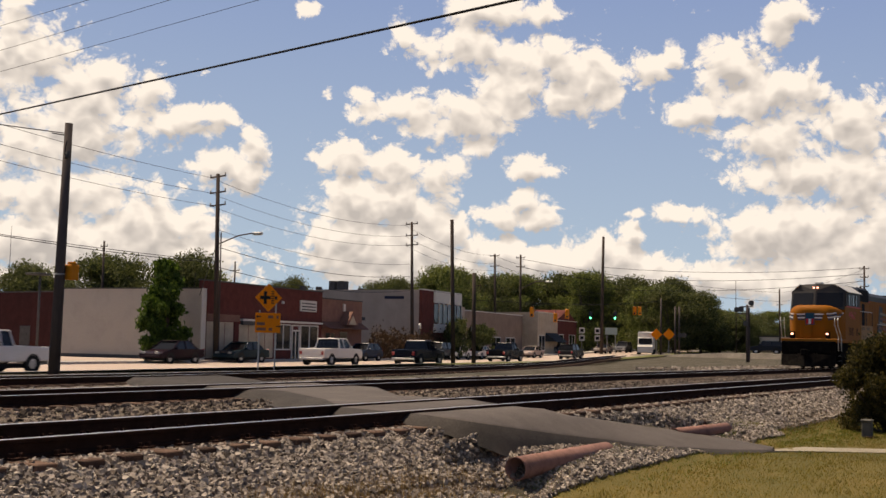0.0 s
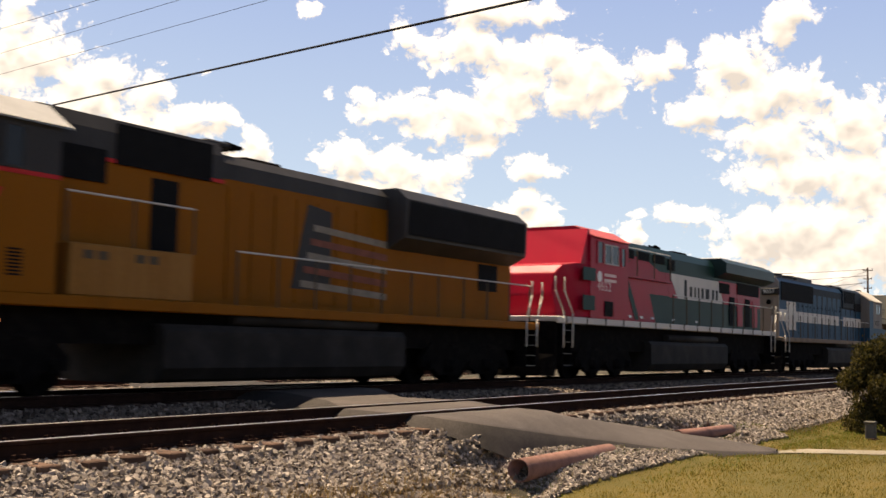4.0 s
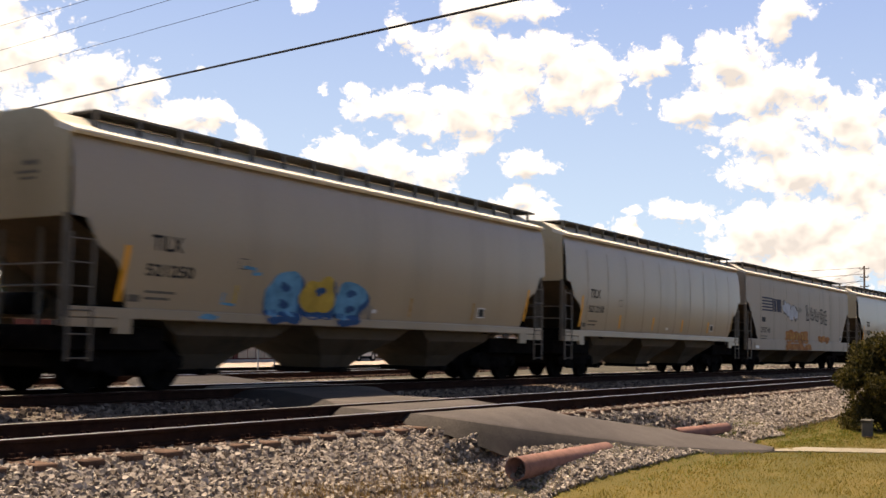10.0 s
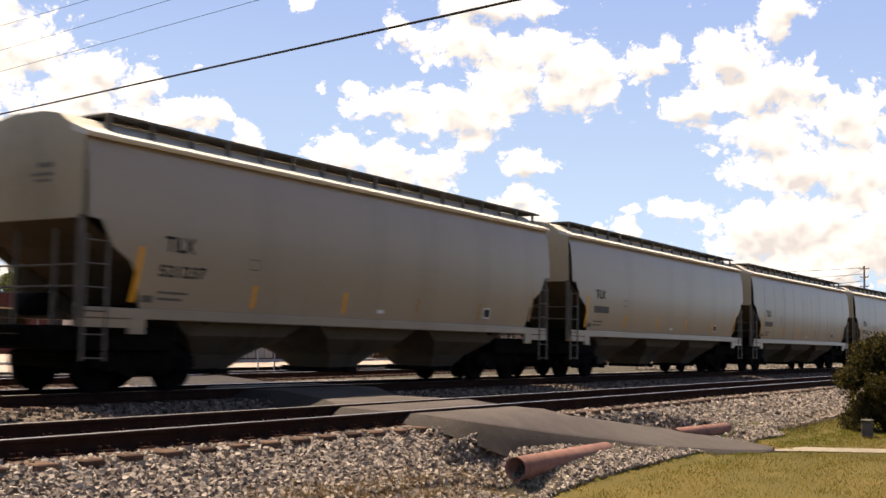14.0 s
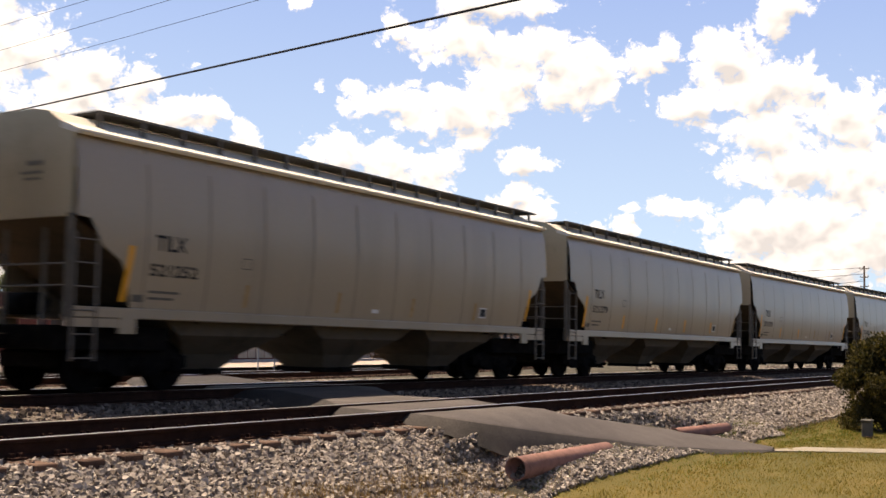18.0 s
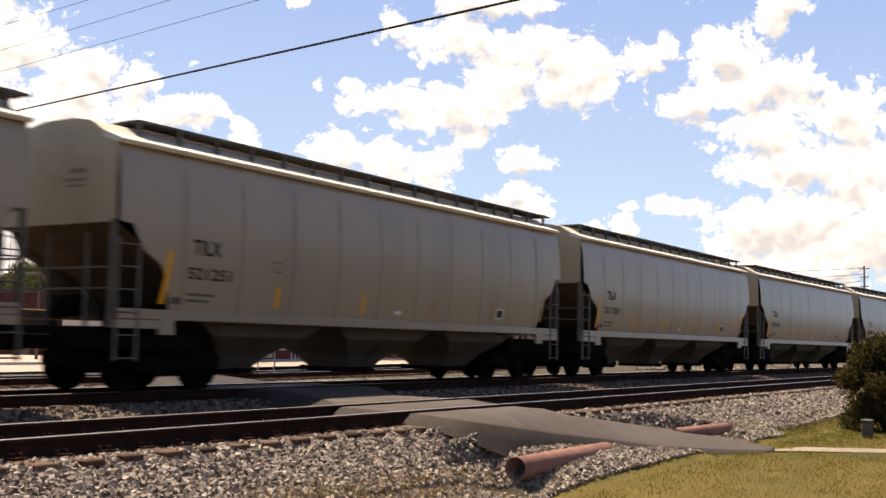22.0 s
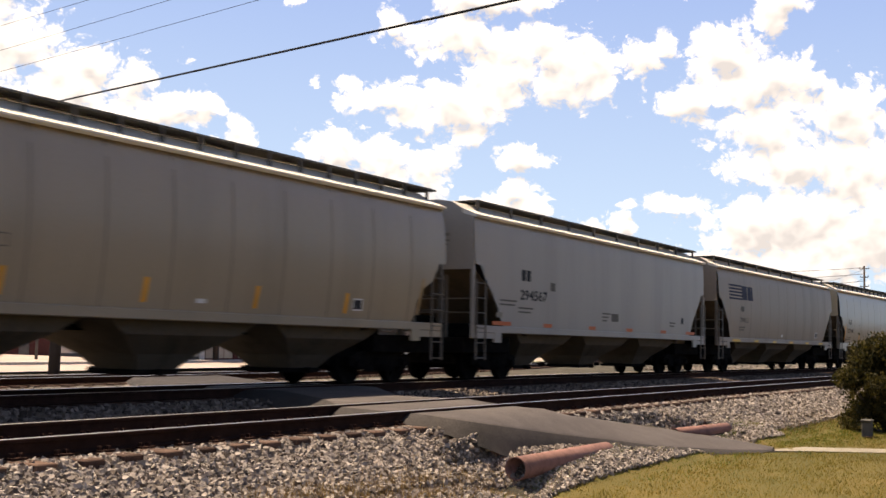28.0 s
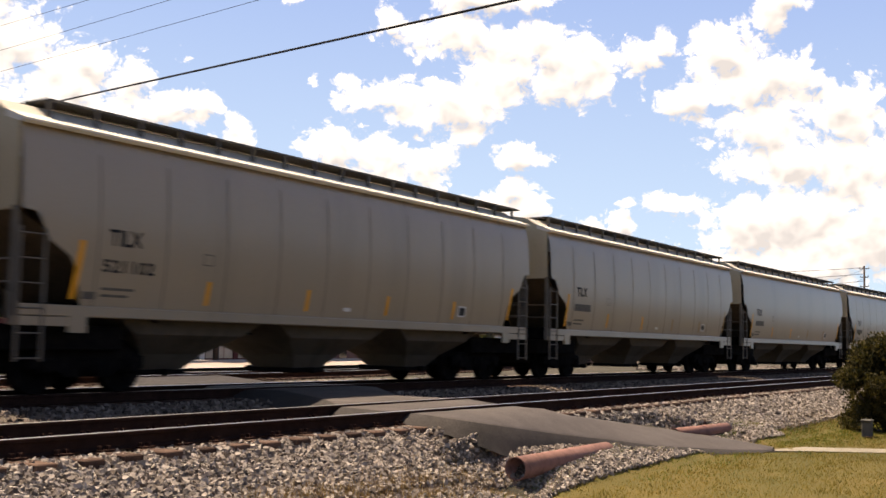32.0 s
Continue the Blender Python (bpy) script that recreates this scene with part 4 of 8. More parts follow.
        # platform deepened into a block that stands in for black shade over the truck
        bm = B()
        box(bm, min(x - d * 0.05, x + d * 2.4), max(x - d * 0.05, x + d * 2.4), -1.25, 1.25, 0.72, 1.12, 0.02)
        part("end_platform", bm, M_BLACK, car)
        for s in (-1, 1):
            bm = B()
            box(bm, x - 0.045, x + 0.045, s * 1.47 - 0.045, s * 1.47 + 0.045, 1.1, 2.9, 0.01)
            part("corner_post", bm, M_STEELGREY if kind != "flat" else skin, car)
            part("end_post", box(B(), x + d * 0.3 - 0.03, x + d * 0.3 + 0.03, s * 0.5 - 0.03, s * 0.5 + 0.03, 1.1, 2.86), M_STEELGREY, car)
            bm = B()
            xl = x + d * 0.5
            for px in (x + d * 0.04, xl):
                box(bm, px - 0.02, px + 0.02, s * (HALF + 0.0) - 0.02, s * (HALF + 0.0) + 0.02, 0.55, 2.6)
            for k in range(6):
                z = 0.6 + k * 0.38
                rod(bm, (x, s * (HALF + 0.02), z), (xl, s * (HALF + 0.02), z), 0.014, 5)
            part("ladder", bm, M_STEELGREY, car)
            bm = B()
            box(bm, min(x + d * 1.0, x + d * 1.35), max(x + d * 1.0, x + d * 1.35), min(s * (HALF - 0.05), s * (HALF + 0.01)), max(s * (HALF - 0.05), s * (HALF + 0.01)), 1.0, 1.27)
            box(bm, min(x, x + d * 1.2), max(x, x + d * 1.2), min(s * (HALF - 0.1), s * HALF), max(s * (HALF - 0.1), s * HALF), 1.1, 1.24)
            part("jacking_pad", bm, skin, car)
        bm = B()
        for z in (1.75, 2.1):
            rod(bm, (x, -1.45, z), (x, 1.45, z), 0.018, 5)
        part("hand_rail", bm, M_STEELGREY, car)
        bm = B()
        xc = 0 if d > 0 else length
        box(bm, min(xc, x), max(xc, x), -0.12, 0.12, 0.78, 0.98, 0.02)
        box(bm, xc - 0.2, xc + 0.2, -0.16, 0.16, 0.7, 1.02, 0.05)
        part("coupler", bm, M_BLACK, car)
        bm = B()
        box(bm, min(x + d * 1.4, x + d * 2.0), max(x + d * 1.4, x + d * 2.0), -0.7, 0.4, 1.12, 1.5, 0.04)
        rod(bm, (x + d * 0.9, 0.3, 1.5), (x + d * 0.9, 1.1, 1.5), 0.2, 12)
        part("brake_gear", bm, M_BLACK, car)
    # three discharge bays
    span = 4.2 if kind in ("curved", "ribbed") else 4.35
    for i in (-1, 0, 1):
        c = mid + i * span
        bm = B()
        lv = []
        for z, hx, hy, inner in ((SILL_LOW + 0.1, 1.98, HALF - 0.2, 1.85), (1.0, 1.4, HALF - 0.34, 1.3), (0.65, 0.76, 0.78, 0.74), (0.36, 0.47, 0.55, 0.47)):
            lo = c - (inner if i < 0 else hx)
            hi = c + (inner if i > 0 else hx)
            lv.append([bm.verts.new((x, y * hy, z)) for x, y in ((lo, -1), (hi, -1), (hi, 1), (lo, 1))])
        for a, b in zip(lv, lv[1:]):
            for k in range(4):
                bm.faces.new((a[k], a[(k + 1) % 4], b[(k + 1) % 4], b[k]))
        bm.faces.new(lv[-1])
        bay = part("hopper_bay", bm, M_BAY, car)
        bm = B()
        box(bm, c - 0.55, c + 0.55, -0.6, 0.6, 0.27, 0.37, 0.015)
        for s in (-1, 1):
            rod(bm, (c - 0.25, s * 0.8, 0.33), (c - 0.25, s * 0.98, 0.33), 0.06, 8)
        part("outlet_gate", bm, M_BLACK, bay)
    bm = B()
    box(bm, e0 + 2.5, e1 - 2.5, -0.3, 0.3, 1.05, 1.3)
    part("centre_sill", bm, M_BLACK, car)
    for x in (2.62, length - 2.62):
        truck(car, x, (-0.889, 0.889))
    HOPPERS[kind] = car
    return car


M_SEAM = paint("weld_seam_dirt", (0.25, 0.2, 0.145), 0.6, vary=0.2, bump=0)
# cream ends: the brighter sky light on them is put into the colour
M_TANEND = paint("hopper_end_skylit_cream", (0.56, 0.46, 0.3), 0.6, vary=0.18, scale=1, fine=20, bump=0.05, dirt=(0.25, 0.2, 0.12))
# slope sheets: the shade of the end recess is put into this dark brown
M_SLOPE = paint("shaded_slope_sheet", (0.13, 0.095, 0.064), 0.8, vary=0.35, scale=1.2, fine=20, bump=0.1, dirt=(0.035, 0.027, 0.02), dirt_amount=0.6)
# discharge bays: a darker tan than the flanks
M_BAY = paint("hopper_bay_dark_tan", (0.14, 0.112, 0.078), 0.75, vary=0.35, scale=1.6, fine=20, bump=0.1, dirt=(0.06, 0.05, 0.04), dirt_amount=0.6)

# leading coupler of each wagon, metres behind the train's zero mark, and its kind
ROSTER = [(127.35, "curved"), (145.10, "curved"), (162.85, "ribbed"), (180.35, "old"), (199.60, "curved"), (217.45, "curved"), (235.30, "ribbed"), (253.15, "ribbed"),
          (271.10, "ribbed"), (288.98, "ribbed"), (307.1, "ribbed"), (325.1, "ribbed"), (343.15, "ribbed"), (361.2, "ribbed"), (379.1, "ribbed"), (397.0, "flat"),
          (415.95, "bulged"), (434.9, "ribbed"), (452.6, "ribbed"), (470.5, "curved"), (488.35, "ribbed"), (506.2, "curved")]
WAGONS = []
for s0, kind in ROSTER:
    if kind not in HOPPERS:
        w = hopper(kind)
    else:
        w = copy_thing(HOPPERS[kind], Matrix())
    WAGONS.append((s0, w))

# ---------------------------------------------------------------- marks on the hoppers' flanks
BULGE = {"curved": 0.13, "ribbed": 0.13, "flat": 0.02, "old": 0.02, "bulged": 0.1}
SHARED = {}


def on_side(kind, x, z, lift=0.005):
    """A place on the flank that faces the camera side, lifted off the sheet."""
    y = side_y(z, BULGE[kind]) if z > SILL_TOP else HALF + 0.012
    return (x, -(y + lift), z)


def lay(key, maker):
    """Meshes of alike marks are made once and shared."""
    if key not in SHARED:
        SHARED[key] = maker()
    return SHARED[key]


def bar(name, kind, x0, x1, z0, z1, material, car, lean=0.0, lift=0.005):
    def make():
        bm = B()
        rows = []
        for j in range(5):
            z = z0 + (z1 - z0) * j / 4
            s = lean * (z - z0)
            rows.append([bm.verts.new(on_side(kind, x + s, z, lift)) for x in (x0, x1)])
        for a, b in zip(rows, rows[1:]):
            bm.faces.new((a[0], a[1], b[1], b[0]))
        return finish(name, bm)
    return part(name, lay((name, BULGE[kind], x0, x1, z0, z1, material.name, lift), make), material, car)


def stencil(text, kind, x0, z0, width, height, material, car, name="lettering"):
    """Painted characters that follow the flank."""
    def make():
        cu = bpy.data.curves.new(name, "FONT")
        cu.body, cu.size, cu.resolution_u = text, 1.0, 3
        cu.offset = 0.022
        tmp = bpy.data.objects.new("lettering_source", cu)
        scene.collection.objects.link(tmp)
        me = bpy.data.meshes.new_from_object(tmp.evaluated_get(bpy.context.evaluated_depsgraph_get()))
        bpy.data.objects.remove(tmp)
        xs = [v.co.x for v in me.vertices]
        zs = [v.co.y for v in me.vertices]
        for v in me.vertices:
            x = x0 + (v.co.x - min(xs)) / (max(xs) - min(xs)) * width
            z = z0 + (v.co.y - min(zs)) / (max(zs) - min(zs)) * height
            v.co = on_side(kind, x, z, 0.006)
        return me
    return part(name, lay((text, BULGE[kind], x0, z0), make), material, car)


def splat(name, kind, cx, cz, rx, rz, material, car, lift=0.006, wob=0.2, seed=0, square=2.0):
    """A sprayed patch with a wavering edge."""
    gg = random.Random(seed)
    n = 36
    ph = [gg.uniform(0, 6.28) for _ in range(5)]
    bm = B()
    rings = []
    for k in range(1, 5):
        row = []
        for i in range(n):
            a = 2 * math.pi * i / n
            r = (abs(math.cos(a)) ** square + abs(math.sin(a)) ** square) ** (-1 / square)
            r *= 1 + wob * sum(math.sin((j + 2) * a + ph[j]) / (j + 2) for j in range(5))
            row.append(bm.verts.new(on_side(kind, cx + rx * r * math.cos(a) * k / 4, cz + rz * r * math.sin(a) * k / 4, lift)))
        rings.append(row)
    bm.faces.new(rings[0])
    for a, b in zip(rings, rings[1:]):
        for i in range(n):
            bm.faces.new((a[i], a[(i + 1) % n], b[(i + 1) % n], b[i]))
    return part(name, bm, material, car)


def stroke(name, kind, pts, w, material, car, lift=0.008):
    """A sprayed line of even width along points on the flank."""
    bm = B()
    fine = []
    for (xa, za), (xb, zb) in zip(pts, pts[1:]):
        fine += [(xa + (xb - xa) * k / 3, za + (zb - za) * k / 3) for k in range(3)]
    fine.append(pts[-1])
    rows = []
    for i, (x, z) in enumerate(fine):
        xa, za = fine[max(0, i - 1)]
        xb, zb = fine[min(len(fine) - 1, i + 1)]
        d = Vector((xb - xa, zb - za)).normalized() * w / 2
        rows.append((bm.verts.new(on_side(kind, x - d.y, z + d.x, lift)), bm.verts.new(on_side(kind, x + d.y, z - d.x, lift))))
    for a, b in zip(rows, rows[1:]):
        bm.faces.new((a[0], a[1], b[1], b[0]))
    return part(name, bm, material, car)


M_FAINT_ORANGE = paint("worn_orange_reflector", (0.5, 0.3, 0.12), 0.5, vary=0.4, scale=9, bump=0, dirt=(0.36, 0.3, 0.22), dirt_amount=0.8)
M_PLACARD = paint("placard_black", (0.03, 0.03, 0.03), 0.5, vary=0.1, bump=0)
M_STENCIL = paint("small_stencil", (0.16, 0.14, 0.11), 0.6, vary=0.4, scale=20, bump=0)
M_GHOST = paint("patched_paint", (0.27, 0.235, 0.185), 0.6, vary=0.2, bump=0)
NUMBERS = {1: "521241", 2: "521250", 3: "521218", 5: "521237", 8: "521252", 9: "521279", 10: "521278", 11: "521251", 12: "521281", 13: "521106", 18: "521102"}


def data_lines(kind, x0, z0, car, n=2, w=0.7, material=None):
    for k in range(n):
        bar("data_line", kind, x0, x0 + w - 0.12 * k, z0 - 0.11 * k, z0 - 0.11 * k + 0.045, material or M_STENCIL, car)


def placard(kind, x, z, car, half=0.17):
    p = bar("placard", kind, x - half, x + half, z - 0.13, z + 0.13, M_WHITE, car, lift=0.004)
    bar("placard_face", kind, x - half * 0.8, x + half * 0.8, z - 0.1, z + 0.1, M_PLACARD, p, lift=0.007)


for i, (s0, car) in enumerate(WAGONS, 1):
    kind = ROSTER[i - 1][1]
    if kind in ("curved", "ribbed"):
        stencil("TILX", kind, 2.45, 2.43, 0.72, 0.27, M_LETTER, car)
        if i in NUMBERS:
            stencil(NUMBERS[i], kind, 2.36, 1.99, 1.12, 0.215, M_LETTER, car, "wagon_number")
        else:
            bar("number_bar", kind, 2.36, 3.48, 1.99, 2.2, M_STENCIL, car)
        data_lines(kind, 2.38, 1.7, car)
        bar("stencil_patch", kind, 2.02, 2.28, 1.54, 1.66, M_STENCIL, car)
        bar("reflector", kind, 1.76, 1.88, 1.53, 2.47, M_ORANGE, car, lean=0.12)
        worn = i in (2, 8, 14)
        for k, x in enumerate((4.74, 7.58, 10.38, 13.2)):
            m = M_FAINT_ORANGE if (k >= 2 and i % 3) or worn else M_ORANGE
            if not (i == 2 and k < 2):
                bar("reflector", kind, x, x + 0.115, 1.54, 1.97, m, car, lean=0.08)
        bar("reflector", kind, 15.95, 16.06, 1.6, 2.45, M_FAINT_ORANGE if i % 2 else M_ORANGE, car, lean=0.2)
        placard(kind, 13.68, 1.74, car)
        for z in (2.25, 2.44):
            bar("stencil_frame", kind, 4.62, 4.88, z, z + 0.018, M_STENCIL, car)
        for x in (4.62, 4.865):
            bar("stencil_frame", kind, x, x + 0.018, 2.268, 2.44, M_STENCIL, car)
        bar("white_tag", kind, 8.88, 9.12, 1.58, 1.66, M_WHITE, car)
    elif kind == "old":
        for k in range(5):
            z = 2.69 + 0.135 * k
            bar("logo_stripe", kind, 2.93, 4.42, z, z + 0.07, M_NAVY, car)
        for x0, x1 in ((4.42, 5.02), (5.1, 5.78)):
            bar("logo_block", kind, x0, x1, 2.69, 3.27, M_NAVY, car, lean=-0.12)
        bar("reporting_mark", kind, 2.88, 3.42, 2.2, 2.4, M_LETTER, car)
        stencil("292745", kind, 2.76, 1.72, 1.33, 0.24, M_LETTER, car, "wagon_number")
        data_lines(kind, 2.78, 1.54, car, 2, 0.9)
        for k, (x, z, a, b) in enumerate(((6.4, 2.92, 0.34, 0.3), (6.95, 2.8, 0.36, 0.34), (7.5, 2.74, 0.32, 0.32), (8.0, 2.72, 0.34, 0.28))):
            splat("spray_shadow", kind, x, z, a * 1.14, b * 1.14, M_STENCIL, car, 0.005, 0.35, 50 + k)
            splat("spray_letter", kind, x, z, a, b, M_PALE_SPRAY, car, 0.008, 0.4, 60 + k)
        splat("spray_haze", kind, 8.75, 2.9, 0.3, 0.12, M_GHOST, car, 0.005, 0.4, 66)
        # outlined letters, too wild to read
        glyphs = (((9.9, 3.2), (10.05, 2.7), (9.85, 2.55), (10.35, 2.6)), ((10.7, 3.1), (10.75, 2.62), (11.1, 2.6), (11.15, 3.0)),
                  ((11.5, 3.05), (11.55, 2.6), (11.95, 2.55), (12.05, 2.95)), ((12.8, 2.95), (12.4, 2.92), (12.45, 2.75), (12.8, 2.68), (12.75, 2.48), (12.35, 2.5)),
                  ((13.6, 2.9), (13.1, 2.85), (13.15, 2.45), (13.65, 2.42)), ((13.15, 2.66), (13.5, 2.66)))
        for gl in glyphs:
            stroke("spray_shadow", kind, gl, 0.3, M_LETTER, car, 0.006)
            stroke("spray_stroke", kind, gl, 0.17, M_GHOST, car, 0.009)
        for k, (x, z, a, b) in enumerate(((7.1, 1.6, 0.75, 0.28), (8.2, 1.56, 0.8, 0.3), (9.3, 1.58, 0.8, 0.3))):
            splat("spray_patch", kind, x, z, a, b, M_FIRE_SPRAY, car, 0.007 + 0.001 * k, 0.25, 70 + k, 5)
        for k in range(7):
            x = 6.7 + 0.47 * k
            stroke("spray_stroke", kind, ((x, 1.78), (x + 0.22, 1.62), (x + 0.06, 1.45)), 0.06, M_GOLD_SPRAY, car, 0.012)
        for k, (x, a) in enumerate(((6.9, 0.6), (8.4, 0.9), (9.9, 0.5))):
            splat("spray_patch", kind, x, 1.12, a, 0.15, M_FIRE_SPRAY, car, 0.014, 0.25, 80 + k, 5)
        splat("spray_patch", kind, 12.6, 1.55, 0.55, 0.2, M_FIRE_SPRAY, car, 0.007, 0.5, 90)
        splat("spray_patch", kind, 13.6, 1.52, 0.45, 0.18, M_FIRE_SPRAY, car, 0.007, 0.5, 91)
        placard(kind, 16.4, 1.62, car)
        bar("white_tag", kind, 1.85, 2.3, 1.02, 1.14, M_WHITE, car)
    elif kind == "flat":
        bar("reporting_mark", kind, 3.29, 3.52, 2.7, 3.0, M_LETTER, car)
        bar("reporting_mark", kind, 3.58, 3.82, 2.7, 3.0, M_LETTER, car)
        stencil("294567", kind, 3.22, 2.17, 1.62, 0.29, M_LETTER, car, "wagon_number")
        data_lines(kind, 2.1, 2.1, car, 2, 0.95)
        data_lines(kind, 3.15, 1.93, car, 2, 0.85)
        data_lines(kind, 8.65, 1.96, car, 3, 0.62)
        bar("stencil_patch", kind, 9.37, 9.93, 1.75, 2.0, M_STENCIL, car)
        bar("stencil_patch", kind, 5.03, 5.34, 2.5, 2.74, M_STENCIL, car)
        bar("stencil_patch", kind, 1.94, 2.24, 1.66, 1.8, M_GHOST, car)
        data_lines(kind, 14.5, 1.82, car, 2, 0.6)
        bar("stencil_patch", kind, 15.65, 15.9, 1.83, 2.05, M_PLACARD, car)
        for x0, x1 in ((1.75, 2.74), (4.66, 5.18), (7.68, 8.2), (10.6, 11.12), (13.65, 14.17), (16.2, 17.1)):
            bar("reflector", kind, x0, x1, 1.455, 1.56, M_RED_TAPE, car)
    else:
        for k in range(5):
            z = 3.0 + 0.135 * k
            bar("logo_stripe", kind, 1.97, 3.6, z, z + 0.075, M_NAVY, car)
        for x0, x1 in ((3.62, 4.28), (4.36, 5.03)):
            bar("logo_block", kind, x0, x1, 3.02, 3.6, M_NAVY, car, lean=-0.12)
        bar("reporting_mark", kind, 3.42, 3.86, 2.53, 2.74, M_STENCIL, car)
        stencil("294812", kind, 3.32, 2.07, 1.16, 0.22, M_STENCIL, car, "wagon_number")
        data_lines(kind, 3.28, 1.85, car, 2, 0.8)
        for x0, x1 in ((2.45, 3.41), (5.25, 5.8), (7.87, 8.4), (10.5, 11.0), (13.2, 13.7), (15.6, 16.3)):
            bar("reflector", kind, x0, x1, 1.27, 1.36, M_YELLOW_TAPE, car)
        placard(kind, 15.17, 1.72, car, 0.2)
        bar("white_tag", kind, 9.3, 9.55, 1.56, 1.65, M_WHITE, car)
    if i == 2:
        # three fat sprayed letters in blue and ochre
        for k, (x, z, a, b, m) in enumerate(((5.95, 1.82, 0.55, 0.46, M_BLUE_SPRAY), (7.05, 1.84, 0.52, 0.42, M_GOLD_SPRAY), (8.1, 1.8, 0.52, 0.42, M_BLUE_SPRAY))):
            splat("spray_shadow", kind, x + 0.05, z - 0.08, a * 1.1, b * 1.02, M_DEEPBLUE, car, 0.005 + k * 0.0008, 0.22, 20 + k, 2.6)
            splat("spray_letter", kind, x, z + 0.02, a, b * 0.92, m, car, 0.009 + k * 0.0008, 0.25, 20 + k, 2.4)
            for dz in ((0.16, -0.17) if k != 1 else (0.12,)):
                splat("spray_counter", kind, x + 0.04, z + dz, 0.16, 0.085, M_DEEPBLUE, car, 0.013, 0.3, 30 + k, 2.0)
        stroke("spray_stroke", kind, ((4.3, 1.8), (4.25, 1.6), (4.6, 1.58)), 0.05, M_BLUE_SPRAY, car)
        stroke("spray_stroke", kind, ((4.75, 2.3), (5.1, 2.28), (5.0, 2.18), (5.25, 2.2)), 0.06, M_BLUE_SPRAY, car)
        stroke("spray_stroke", kind, ((4.62, 1.95), (4.58, 1.6)), 0.06, M_GOLD_SPRAY, car)
        splat("spray_patch", kind, 8.75, 1.68, 0.2, 0.22, M_GHOST, car, 0.006, 0.5, 44)
        splat("spray_dab", kind, 3.9, 1.34, 0.2, 0.06, M_BLUE_SPRAY, car, 0.006, 0.3, 45)
    # stencils on the end that shows
    me = lay("end_mark", lambda: finish("end_mark", box(box(box(B(), 0.735, 0.742, -0.75, -0.35, 3.72, 3.8), 0.735, 0.742, -0.75, -0.2, 3.58, 3.63), 0.735, 0.742, -0.7, -0.3, 3.48, 3.52)))
    part("end_mark", me, M_GHOST, car)

# ---------------------------------------------------------------- locomotives
M_YELLOW = paint("armour_yellow", (0.28, 0.09, 0.004), 0.65, vary=0.18, scale=0.9, fine=16, bump=0.04, dirt=(0.17, 0.065, 0.01), dirt_amount=0.45, streak=True, spec=0.1)
M_YELLOW_DULL = paint("faded_yellow", (0.32, 0.14, 0.03), 0.5, vary=0.25, scale=1.2, fine=16, bump=0.05, dirt=(0.3, 0.18, 0.07), streak=True)
M_LOCOGREY = paint("locomotive_grey", (0.05, 0.046, 0.043), 0.5, vary=0.25, scale=1.0, fine=16, bump=0.05, dirt=(0.06, 0.055, 0.05), streak=True)
M_SILVER = paint("roof_silver", (0.5, 0.48, 0.44), 0.45, vary=0.15, scale=1.5, bump=0.05)
M_REDLINE = paint("red_line", (0.55, 0.03, 0.03), 0.45, vary=0.15, bump=0)
M_RED = paint("locomotive_red", (0.4, 0.007, 0.028), 0.38, vary=0.15, scale=0.9, fine=16, bump=0.03, dirt=(0.2, 0.018, 0.02), streak=True)
M_GREEN = paint("locomotive_green", (0.008, 0.038, 0.03), 0.45, vary=0.2, scale=0.9, fine=16, bump=0.03)
M_PANELWHITE = paint("panel_white", (0.64, 0.58, 0.5), 0.5, vary=0.16, scale=1.4, fine=16, bump=0.03, dirt=(0.36, 0.31, 0.25), streak=True)
M_BLUE = paint("locomotive_blue", (0.011, 0.07, 0.125), 0.5, vary=0.25, scale=1.0, fine=16, bump=0.05, dirt=(0.03, 0.045, 0.06), dirt_amount=0.7, streak=True)
M_NOSEGREY = paint("weathered_grey_end", (0.25, 0.21, 0.175), 0.6, vary=0.25, scale=1.2, fine=16, bump=0.06, dirt=(0.16, 0.12, 0.09), streak=True)
M_GRILLE = paint("radiator_mesh", (0.011, 0.0105, 0.0105), 0.85, vary=0.3, scale=3, fine=90, bump=0.4)
M_TANK = paint("fuel_tank_grime", (0.03, 0.026, 0.022), 0.75, vary=0.35, scale=1.5, fine=20, bump=0.1, dirt=(0.05, 0.045, 0.04))
M_HANDRAIL = paint("handrail_white", (0.62, 0.58, 0.5), 0.5, vary=0.2, bump=0)
M_POST = paint("handrail_dark", (0.1, 0.075, 0.05), 0.55, vary=0.2, bump=0)
M_LAMP = glow("headlight", (1.0, 0.42, 0.3), 3.0)
M_LOWLAMP = glow("step_light", (1.0, 0.35, 0.15), 2.0)
M_STEP = paint("step_edge", (0.14, 0.13, 0.115), 0.6, vary=0.2)


def glass(name, tint=(0.35, 0.38, 0.4), rough=0.03):
    m = bpy.data.materials.new(name)
    m.use_nodes = True
    bs = m.node_tree.nodes["Principled BSDF"]
    bs.inputs["Base Color"].default_value = (*tint, 1)
    bs.inputs["Roughness"].default_value = rough
    bs.inputs["Transmission Weight"].default_value = 0.25
    bs.inputs["IOR"].default_value = 1.45
    return m


M_GLASS = glass("window_glass", (0.012, 0.013, 0.015))
M_GLASS.node_tree.nodes["Principled BSDF"].inputs["Specular IOR Level"].default_value = 0.2
M_WINDSHIELD = glass("tinted_windshield", (0.015, 0.016, 0.018), 0.12)
M_WINDSHIELD.node_tree.nodes["Principled BSDF"].inputs["Specular IOR Level"].default_value = 0.12
